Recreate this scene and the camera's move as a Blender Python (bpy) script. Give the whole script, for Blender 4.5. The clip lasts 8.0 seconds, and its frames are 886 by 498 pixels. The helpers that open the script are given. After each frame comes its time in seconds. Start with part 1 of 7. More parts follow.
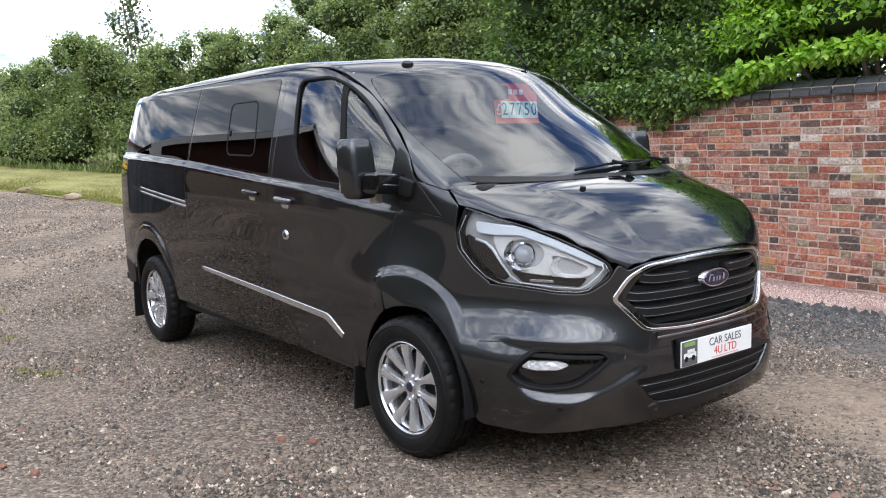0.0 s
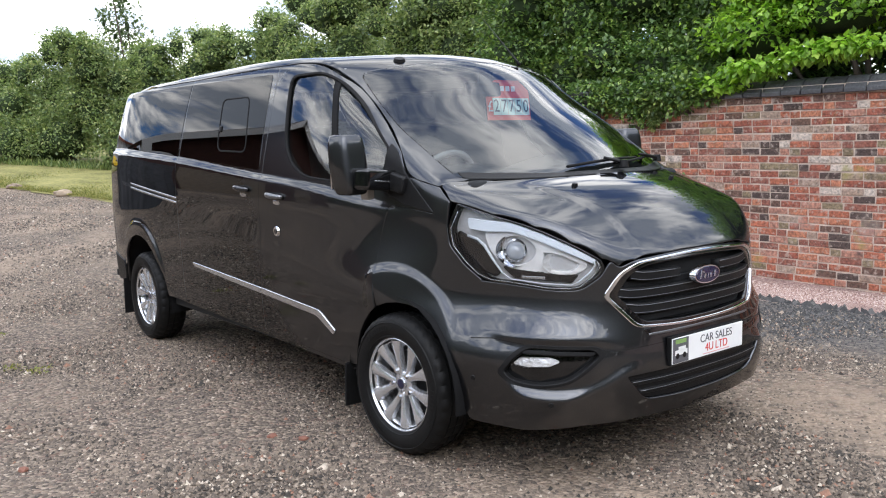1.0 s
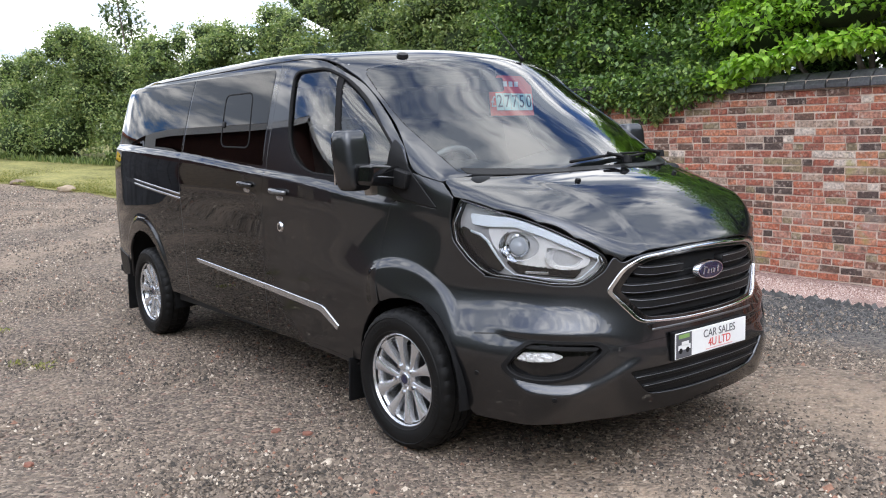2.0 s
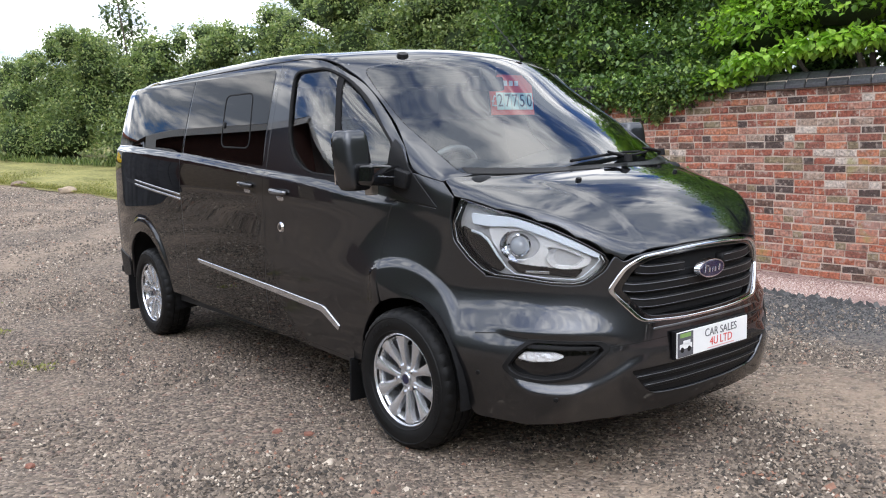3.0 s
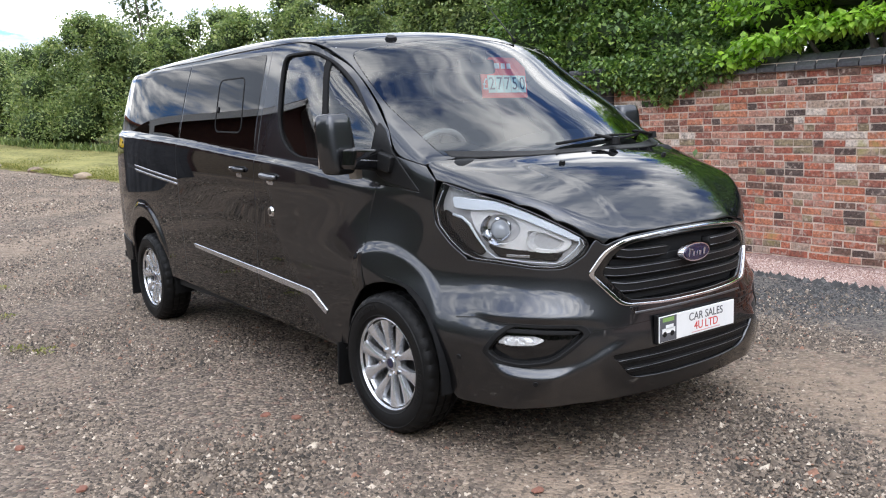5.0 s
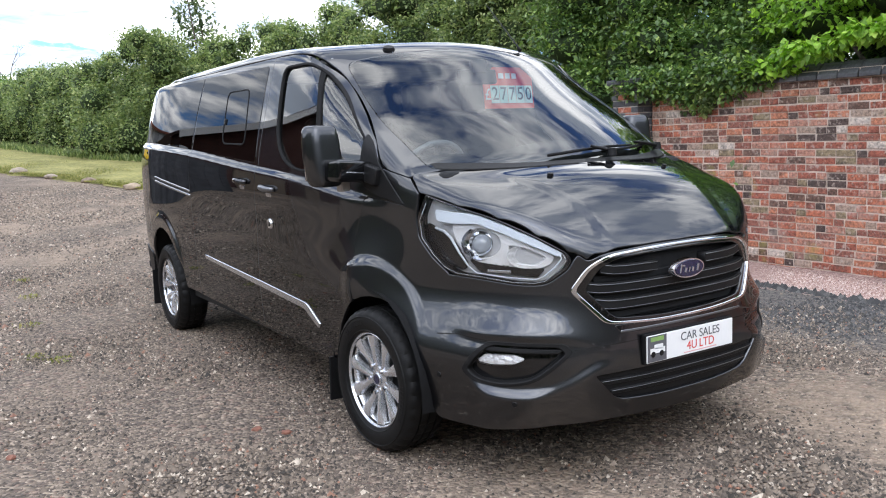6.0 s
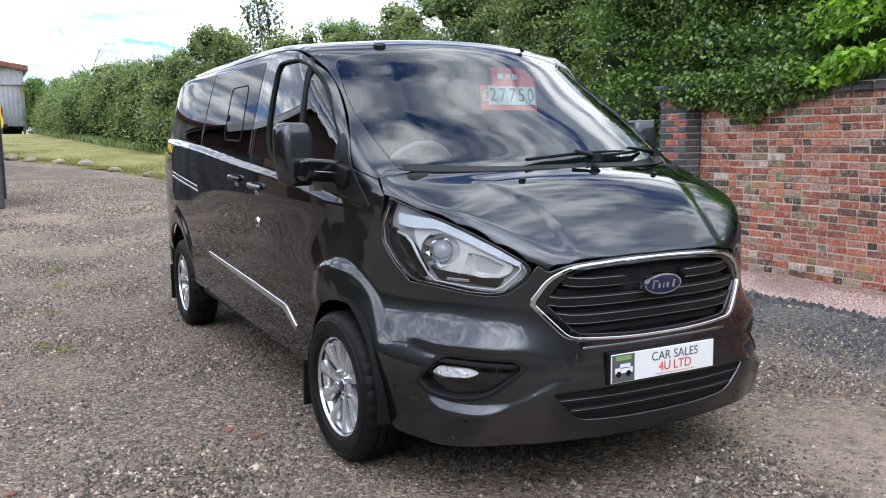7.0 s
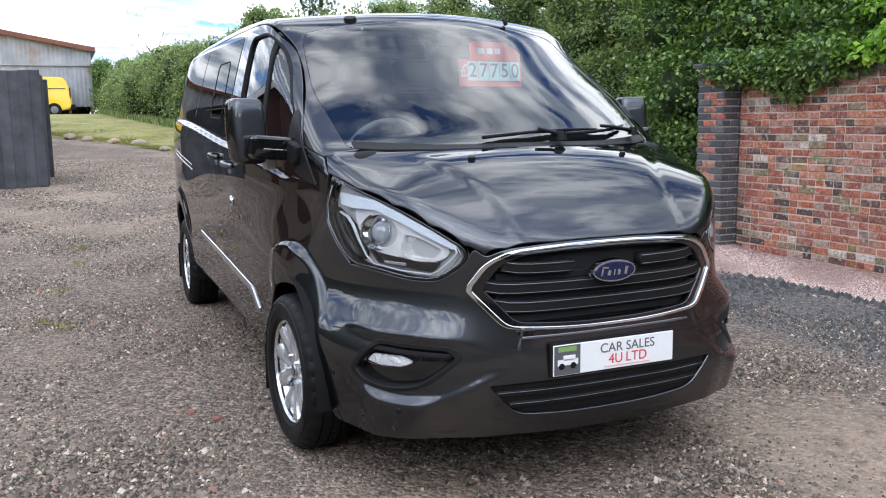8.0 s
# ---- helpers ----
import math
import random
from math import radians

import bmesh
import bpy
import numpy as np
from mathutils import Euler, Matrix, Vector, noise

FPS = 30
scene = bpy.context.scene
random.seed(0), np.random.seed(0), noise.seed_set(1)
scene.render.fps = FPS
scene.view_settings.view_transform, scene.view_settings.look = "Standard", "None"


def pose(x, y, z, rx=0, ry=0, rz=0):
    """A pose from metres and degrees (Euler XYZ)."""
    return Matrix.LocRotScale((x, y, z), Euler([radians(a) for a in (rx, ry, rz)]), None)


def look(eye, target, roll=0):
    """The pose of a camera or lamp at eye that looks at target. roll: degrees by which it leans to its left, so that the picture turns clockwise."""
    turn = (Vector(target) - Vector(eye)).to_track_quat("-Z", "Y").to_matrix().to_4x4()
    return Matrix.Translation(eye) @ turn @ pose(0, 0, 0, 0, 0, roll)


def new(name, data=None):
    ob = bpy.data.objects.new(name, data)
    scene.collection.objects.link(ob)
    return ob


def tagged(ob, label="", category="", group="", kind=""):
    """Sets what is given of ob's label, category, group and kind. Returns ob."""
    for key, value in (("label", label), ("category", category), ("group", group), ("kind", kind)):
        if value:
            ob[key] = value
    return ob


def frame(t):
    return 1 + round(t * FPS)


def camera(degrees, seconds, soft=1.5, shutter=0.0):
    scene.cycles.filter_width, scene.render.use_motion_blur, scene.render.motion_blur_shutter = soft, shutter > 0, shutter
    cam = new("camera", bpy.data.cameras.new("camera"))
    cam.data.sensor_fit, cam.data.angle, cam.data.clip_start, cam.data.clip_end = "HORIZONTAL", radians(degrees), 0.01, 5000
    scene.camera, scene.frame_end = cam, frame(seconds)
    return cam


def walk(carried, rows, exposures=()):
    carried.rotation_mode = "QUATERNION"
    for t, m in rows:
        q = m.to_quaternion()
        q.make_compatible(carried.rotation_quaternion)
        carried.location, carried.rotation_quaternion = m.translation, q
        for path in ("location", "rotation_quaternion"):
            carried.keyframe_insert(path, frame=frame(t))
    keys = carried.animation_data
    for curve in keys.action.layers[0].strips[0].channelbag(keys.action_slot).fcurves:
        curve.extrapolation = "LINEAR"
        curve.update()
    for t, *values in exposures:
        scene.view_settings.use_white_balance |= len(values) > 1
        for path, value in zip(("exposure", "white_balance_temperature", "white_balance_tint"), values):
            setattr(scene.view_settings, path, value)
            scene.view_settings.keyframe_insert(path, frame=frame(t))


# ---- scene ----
cam = camera(54.3, 8.0, soft=1.1)
METRES, EYE, TILT, LEAN, TURN = 8.0, 1.5, 0.0, 0.0, 0.0
PATH = [
    (0, (3.246, -3.242, 1.494), (1.678, -2.027, 1.242), -1.7),
    (0.5, (3.25, -3.248, 1.493), (1.688, -2.025, 1.244), -1.6),
    (1, (3.24, -3.239, 1.486), (1.685, -2.009, 1.229), -1.5),
    (1.5, (3.244, -3.244, 1.489), (1.686, -2.019, 1.223), -1.5),
    (3, (3.241, -3.239, 1.486), (1.68, -2.017, 1.218), -1.8),
    (3.5, (3.234, -3.234, 1.487), (1.672, -2.014, 1.216), -1.9),
    (4, (3.233, -3.235, 1.483), (1.67, -2.018, 1.206), -1.9),
    (4.5, (3.263, -3.192, 1.479), (1.699, -1.981, 1.184), -1.9),
    (6, (3.446, -2.77, 1.465), (1.779, -1.7, 1.193), -2.3),
    (6.5, (3.445, -2.548, 1.459), (1.745, -1.525, 1.207), -1.4),
    (7, (3.54, -2.303, 1.441), (1.788, -1.375, 1.181), -0.9),
    (7.5, (3.643, -2.096, 1.447), (1.854, -1.253, 1.149), -0.8),
    (8, (3.597, -1.8, 1.414), (1.784, -1.011, 1.114), -0.8),
]
walk(cam, [(t, look(eye, target, roll)) for t, eye, target, roll in PATH], exposures=[(0, 1.27, 6540, 10), (4.5, 1.27, 6540, 10), (6, 1.24, 6400, 10), (7, 1.16, 6260, 10), (8, 1.16, 6180, 10)])

# ---- light ----
world = bpy.data.worlds.new("sky")
scene.world = world
world.use_nodes = True
wn, wl = world.node_tree.nodes, world.node_tree.links
wn.clear()
w_out = wn.new("ShaderNodeOutputWorld")
w_bg = wn.new("ShaderNodeBackground")
w_sky = wn.new("ShaderNodeTexSky")
w_sky.sky_type = "NISHITA"
w_sky.sun_disc = False
SUN_ELEV, SUN_AZ = radians(55), radians(-28)   # azimuth counted from +x towards +y
w_sky.sun_elevation = SUN_ELEV
w_sky.sun_rotation = radians(90) - SUN_AZ
w_sky.air_density, w_sky.dust_density, w_sky.ozone_density = 1.0, 1.5, 1.0
w_tc = wn.new("ShaderNodeTexCoord")
w_sep = wn.new("ShaderNodeSeparateXYZ")
wl.new(w_tc.outputs["Generated"], w_sep.inputs[0])
# clouds lie on a high flat layer: the direction is divided by its height
w_add = wn.new("ShaderNodeMath"); w_add.operation = "ADD"; w_add.inputs[1].default_value = 0.3
wl.new(w_sep.outputs["Z"], w_add.inputs[0])
w_max = wn.new("ShaderNodeMath"); w_max.operation = "MAXIMUM"; w_max.inputs[1].default_value = 0.05
wl.new(w_add.outputs[0], w_max.inputs[0])
w_div = wn.new("ShaderNodeVectorMath"); w_div.operation = "DIVIDE"
w_cmb = wn.new("ShaderNodeCombineXYZ"); w_cmb.inputs[2].default_value = 1.0
wl.new(w_max.outputs[0], w_cmb.inputs[0]); wl.new(w_max.outputs[0], w_cmb.inputs[1])
wl.new(w_tc.outputs["Generated"], w_div.inputs[0]); wl.new(w_cmb.outputs[0], w_div.inputs[1])
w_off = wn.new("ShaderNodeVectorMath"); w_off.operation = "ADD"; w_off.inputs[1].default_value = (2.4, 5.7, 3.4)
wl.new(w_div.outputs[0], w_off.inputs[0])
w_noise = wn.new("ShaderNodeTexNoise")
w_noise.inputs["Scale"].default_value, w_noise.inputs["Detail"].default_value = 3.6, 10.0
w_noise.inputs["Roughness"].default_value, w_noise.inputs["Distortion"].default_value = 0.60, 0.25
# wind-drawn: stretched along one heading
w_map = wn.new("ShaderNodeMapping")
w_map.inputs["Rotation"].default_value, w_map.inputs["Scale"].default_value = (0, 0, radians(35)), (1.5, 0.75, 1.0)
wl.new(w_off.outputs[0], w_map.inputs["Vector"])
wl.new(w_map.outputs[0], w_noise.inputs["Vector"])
# the cover thickens towards the horizon, where the layer is seen edge on
w_thin = wn.new("ShaderNodeMapRange"); w_thin.interpolation_type = "SMOOTHSTEP"
w_thin.inputs["From Min"].default_value, w_thin.inputs["From Max"].default_value = 0.25, 0.95
w_thin.inputs["To Min"].default_value, w_thin.inputs["To Max"].default_value = 0.08, 0.03
wl.new(w_sep.outputs["Z"], w_thin.inputs["Value"])
w_cover = wn.new("ShaderNodeMath"); w_cover.operation = "ADD"
wl.new(w_noise.outputs["Fac"], w_cover.inputs[0]); wl.new(w_thin.outputs[0], w_cover.inputs[1])
w_ramp = wn.new("ShaderNodeValToRGB")
w_ramp.color_ramp.elements[0].position, w_ramp.color_ramp.elements[0].color = 0.44, (0.0, 0.0, 0.0, 1)
w_ramp.color_ramp.elements[1].position, w_ramp.color_ramp.elements[1].color = 0.56, (1, 1, 1, 1)
wl.new(w_cover.outputs[0], w_ramp.inputs[0])
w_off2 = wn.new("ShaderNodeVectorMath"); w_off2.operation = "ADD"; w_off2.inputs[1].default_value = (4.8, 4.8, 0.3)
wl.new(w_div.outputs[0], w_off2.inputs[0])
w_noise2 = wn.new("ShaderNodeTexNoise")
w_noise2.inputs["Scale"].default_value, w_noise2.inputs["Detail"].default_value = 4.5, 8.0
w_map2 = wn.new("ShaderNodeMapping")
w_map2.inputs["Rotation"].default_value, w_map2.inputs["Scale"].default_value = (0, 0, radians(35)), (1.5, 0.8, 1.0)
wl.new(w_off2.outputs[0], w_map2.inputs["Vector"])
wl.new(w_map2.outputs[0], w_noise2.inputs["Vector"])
w_tone = wn.new("ShaderNodeValToRGB")
w_tone.color_ramp.elements[0].position, w_tone.color_ramp.elements[0].color = 0.43, (3.6, 4.1, 5.0, 1)
w_tone.color_ramp.elements[1].position, w_tone.color_ramp.elements[1].color = 0.60, (12.5, 12.6, 12.8, 1)
wl.new(w_noise2.outputs["Fac"], w_tone.inputs[0])
# clouds glow round the hidden sun
w_dot = wn.new("ShaderNodeVectorMath"); w_dot.operation = "DOT_PRODUCT"
w_dot.inputs[1].default_value = (math.cos(SUN_AZ) * math.cos(SUN_ELEV), math.sin(SUN_AZ) * math.cos(SUN_ELEV), math.sin(SUN_ELEV))
wl.new(w_tc.outputs["Generated"], w_dot.inputs[0])
w_pos = wn.new("ShaderNodeMath"); w_pos.operation = "MAXIMUM"; w_pos.inputs[1].default_value = 0.0
wl.new(w_dot.outputs["Value"], w_pos.inputs[0])
w_pow = wn.new("ShaderNodeMath"); w_pow.operation = "POWER"; w_pow.inputs[1].default_value = 3.0
wl.new(w_pos.outputs[0], w_pow.inputs[0])
w_gain = wn.new("ShaderNodeMath"); w_gain.operation = "MULTIPLY_ADD"; w_gain.inputs[1].default_value, w_gain.inputs[2].default_value = 0.55, 0.88
wl.new(w_pow.outputs[0], w_gain.inputs[0])
w_glow = wn.new("ShaderNodeVectorMath"); w_glow.operation = "SCALE"
wl.new(w_tone.outputs[0], w_glow.inputs[0]); wl.new(w_gain.outputs[0], w_glow.inputs["Scale"])
w_mix = wn.new("ShaderNodeMix"); w_mix.data_type = "RGBA"
wl.new(w_ramp.outputs[0], w_mix.inputs[0])
w_dim = wn.new("ShaderNodeMix"); w_dim.data_type, w_dim.blend_type = "RGBA", "MULTIPLY"
w_dim.inputs[0].default_value, w_dim.inputs[7].default_value = 1.0, (0.40, 0.55, 0.82, 1)
wl.new(w_sky.outputs[0], w_dim.inputs[6])
wl.new(w_dim.outputs[2], w_mix.inputs[6]); wl.new(w_glow.outputs[0], w_mix.inputs[7])
wl.new(w_mix.outputs[2], w_bg.inputs["Color"])
w_bg.inputs["Strength"].default_value = 0.15
wl.new(w_bg.outputs[0], w_out.inputs[0])

sun = new("sun", bpy.data.lights.new("sun", "SUN"))
sun.data.energy, sun.data.angle, sun.data.color = 0.52, radians(60), (1.0, 0.94, 0.85)
sun.matrix_world = look((0, 0, 0), (-math.cos(SUN_AZ) * math.cos(SUN_ELEV), -math.sin(SUN_AZ) * math.cos(SUN_ELEV), -math.sin(SUN_ELEV)))
tagged(sun, kind="structure")


# ---- materials ----
def material(name, color, rough=0.6, metal=0.0, vary=0.25, scale=8.0, bump=0.0, bump_scale=60.0, coat=0.0, ior=1.45, per_object=0.0, space="Object", tint=None):
    """Principled surface with colour wander at two scales and fine relief."""
    m = bpy.data.materials.new(name)
    m.use_nodes = True
    n, l = m.node_tree.nodes, m.node_tree.links
    b = n["Principled BSDF"]
    b.inputs["Roughness"].default_value, b.inputs["Metallic"].default_value, b.inputs["IOR"].default_value = rough, metal, ior
    b.inputs["Coat Weight"].default_value, b.inputs["Coat Roughness"].default_value = coat, 0.02
    b.inputs["Base Color"].default_value = (*color, 1)
    tc = n.new("ShaderNodeTexCoord")
    if vary:
        a = n.new("ShaderNodeTexNoise"); a.inputs["Scale"].default_value, a.inputs["Detail"].default_value = scale, 6
        c = n.new("ShaderNodeTexNoise"); c.inputs["Scale"].default_value, c.inputs["Detail"].default_value = scale * 9, 4
        for t in (a, c):
            l.new(tc.outputs[space], t.inputs["Vector"])
        s = n.new("ShaderNodeMath"); s.operation = "ADD"
        l.new(a.outputs["Fac"], s.inputs[0]); l.new(c.outputs["Fac"], s.inputs[1])
        r = n.new("ShaderNodeMapRange")
        r.inputs["From Min"].default_value, r.inputs["From Max"].default_value = 0.6, 1.4
        l.new(s.outputs[0], r.inputs["Value"])
        x = n.new("ShaderNodeMix"); x.data_type = "RGBA"
        lo = [v * (1 - vary) for v in color]
        hi = [v * (1 + vary) for v in (tint or color)]
        x.inputs[6].default_value, x.inputs[7].default_value = (*lo, 1), (*hi, 1)
        l.new(r.outputs[0], x.inputs[0])
        out = x.outputs[2]
        if per_object:
            oi = n.new("ShaderNodeObjectInfo")
            hs = n.new("ShaderNodeHueSaturation")
            mr = n.new("ShaderNodeMapRange")
            mr.inputs["To Min"].default_value, mr.inputs["To Max"].default_value = 1 - per_object, 1 + per_object
            l.new(oi.outputs["Random"], mr.inputs["Value"]); l.new(mr.outputs[0], hs.inputs["Value"]); l.new(out, hs.inputs["Color"])
            out = hs.outputs[0]
        l.new(out, b.inputs["Base Color"])
    if bump:
        t = n.new("ShaderNodeTexNoise"); t.inputs["Scale"].default_value, t.inputs["Detail"].default_value = bump_scale, 5
        l.new(tc.outputs[space], t.inputs["Vector"])
        bp = n.new("ShaderNodeBump"); bp.inputs["Strength"].default_value, bp.inputs["Distance"].default_value = bump, 0.01
        l.new(t.outputs["Fac"], bp.inputs["Height"]); l.new(bp.outputs[0], b.inputs["Normal"])
    return m


def glass_material(name, tint, gloss=1.0, ior=1.8):
    """Pane: see-through by its tint, mirrored by Fresnel."""
    m = bpy.data.materials.new(name)
    m.use_nodes = True
    n, l = m.node_tree.nodes, m.node_tree.links
    n.clear()
    o = n.new("ShaderNodeOutputMaterial"); t = n.new("ShaderNodeBsdfTransparent"); g = n.new("ShaderNodeBsdfGlossy")
    f = n.new("ShaderNodeFresnel"); x = n.new("ShaderNodeMixShader")
    t.inputs[0].default_value = (*tint, 1)
    g.inputs["Roughness"].default_value = 0.0
    g.inputs["Color"].default_value = (gloss, gloss, gloss, 1)
    f.inputs["IOR"].default_value = ior
    l.new(f.outputs[0], x.inputs[0]); l.new(t.outputs[0], x.inputs[1]); l.new(g.outputs[0], x.inputs[2]); l.new(x.outputs[0], o.inputs[0])
    return m


PAINT = material("grey metallic paint", (0.054, 0.056, 0.061), rough=0.36, metal=1.0, vary=0.12, scale=180, coat=1.0)
PAINT.node_tree.nodes["Principled BSDF"].inputs["Coat IOR"].default_value = 1.5
PAINT.node_tree.nodes["Principled BSDF"].inputs["Specular Tint"].default_value = (0.04, 0.04, 0.05, 1)   # dull flakes at a glancing angle
BLACK_PLASTIC = material("black textured plastic", (0.0095, 0.0095, 0.010), rough=0.48, vary=0.2, bump=0.15, bump_scale=400)
GLOSS_BLACK = material("gloss black trim", (0.005, 0.005, 0.0055), rough=0.12, vary=0.1, coat=0.6)
RUBBER = material("black rubber", (0.008, 0.008, 0.0085), rough=0.72, vary=0.25, scale=14, bump=0.1, bump_scale=220)
TYRE = material("tyre rubber", (0.0075, 0.0074, 0.0074), rough=0.55, vary=0.3, scale=10, bump=0.12, bump_scale=160)
CHROME = material("chrome", (0.72, 0.73, 0.75), rough=0.08, metal=1.0, vary=0)
ALLOY = material("silver alloy", (0.64, 0.65, 0.67), rough=0.24, metal=0.75, vary=0.05, scale=30, coat=0.5)
DARK_METAL = material("dark underbody metal", (0.006, 0.006, 0.006), rough=0.75, vary=0.3)
SCREEN = glass_material("clear tinted glass", (0.74, 0.82, 0.82), 0.85)
PRIVACY = glass_material("dark privacy glass", (0.02, 0.022, 0.024), 0.44)
LAMP_GLASS = glass_material("lamp lens", (0.98, 0.985, 0.99), 0.9, 1.42)
LAMP_BALL = material("dark clear lens", (0.42, 0.46, 0.52), rough=0.03, vary=0.0, coat=1.0, ior=1.6)
INTERIOR = material("charcoal cabin plastic", (0.013, 0.0135, 0.0145), rough=0.65, vary=0.2)
SEAT_CLOTH = material("dark grey seat cloth", (0.020, 0.021, 0.024), rough=0.9, vary=0.3, scale=40)


for m_ in (BLACK_PLASTIC, RUBBER, TYRE, INTERIOR):
    m_.node_tree.nodes["Principled BSDF"].inputs["Specular IOR Level"].default_value = 0.22


# ---- mesh helpers ----
def mesh_object(name, verts, faces, mat, parent=None, label="", smooth=True):
    me = bpy.data.meshes.new(name)
    me.from_pydata([tuple(map(float, v)) for v in verts], [], faces)
    me.materials.append(mat)
    if smooth:
        me.polygons.foreach_set("use_smooth", [True] * len(me.polygons))
    me.update()
    ob = new(name, me)
    if parent:
        ob.parent = parent
    if label:
        ob["label"] = label
    return ob


def part(name, bm, mat, parent=None, label="", smooth=False):
    me = bpy.data.meshes.new(name)
    bm.normal_update()
    bm.to_mesh(me)
    bm.free()
    me.materials.append(mat)
    if smooth:
        me.polygons.foreach_set("use_smooth", [True] * len(me.polygons))
        me.set_sharp_from_angle(angle=radians(35))
    ob = new(name, me)
    if parent:
        ob.parent = parent
    if label:
        ob["label"] = label
    return ob


def box(bm, size, at=(0, 0, 0), turn=(0, 0, 0), bevel=0.0, segments=2):
    r = bmesh.ops.create_cube(bm, size=1, matrix=pose(*at, *turn) @ Matrix.Diagonal((*size, 1)))
    if bevel:
        es = {e for v in r["verts"] for e in v.link_edges}
        bmesh.ops.bevel(bm, geom=list(es), offset=bevel, segments=segments, affect="EDGES", profile=0.6)
    return bm


def tube(path, radius, mat, name, parent=None, label="", sides=8, closed=False, flat=1.0):
    """A round bar swept along points; radius may be one number or one per point."""
    path = [Vector(p) for p in path]
    n = len(path)
    rad = radius if isinstance(radius, (list, tuple)) else [radius] * n
    verts, faces = [], []
    up = None
    for i, p in enumerate(path):
        a, b = path[i - 1] if (i or closed) else path[0], path[(i + 1) % n] if (i < n - 1 or closed) else path[-1]
        d = (b - a).normalized()
        if up is None:
            up = Vector((0, 0, 1)) if abs(d.z) < 0.9 else Vector((1, 0, 0))
        s = d.cross(up).normalized()
        up = s.cross(d).normalized()
        for k in range(sides):
            t = 2 * math.pi * k / sides
            verts.append(p + s * math.cos(t) * rad[i] + up * math.sin(t) * rad[i] * flat)
    for i in range(n if closed else n - 1):
        for k in range(sides):
            j, q = (i + 1) % n, (k + 1) % sides
            faces.append((i * sides + k, i * sides + q, j * sides + q, j * sides + k))
    if not closed:
        faces.append(tuple(range(sides))[::-1])
        faces.append(tuple(range((n - 1) * sides, n * sides)))
    return mesh_object(name, verts, faces, mat, parent, label)


def lathe(profile, mat, name, parent, at, label="", steps=64, smooth=True):
    """Turn (radius, offset) points round the y axis; a positive offset points outwards (towards -y)."""
    verts, faces, n = [], [], len(profile)
    for k in range(steps):
        t = 2 * math.pi * k / steps
        for r, o in profile:
            verts.append((at[0] + r * math.cos(t), at[1] - o, at[2] + r * math.sin(t)))
    for k in range(steps):
        for i in range(n - 1):
            j = (k + 1) % steps
            faces.append((k * n + i, k * n + i + 1, j * n + i + 1, j * n + i))
    ob = mesh_object(name, verts, faces, mat, parent, label, smooth)
    if smooth:
        ob.data.set_sharp_from_angle(angle=radians(40))
    return ob


# ---- ground ----
def ground_z(x, y):
    """Level under the van, rising behind it, dipping towards the brick wall."""
    x, y = np.asarray(x, float), np.asarray(y, float)
    s = -(np.maximum(x, -35.5) + 3.7)
    t = np.clip((y - 3.2) / 2.0, 0, 1)
    return 0.027 * (np.sqrt(s * s + 0.25) + s) - 0.2 * t * t * (3 - 2 * t) * np.clip((x + 14) / 6, 0, 1)


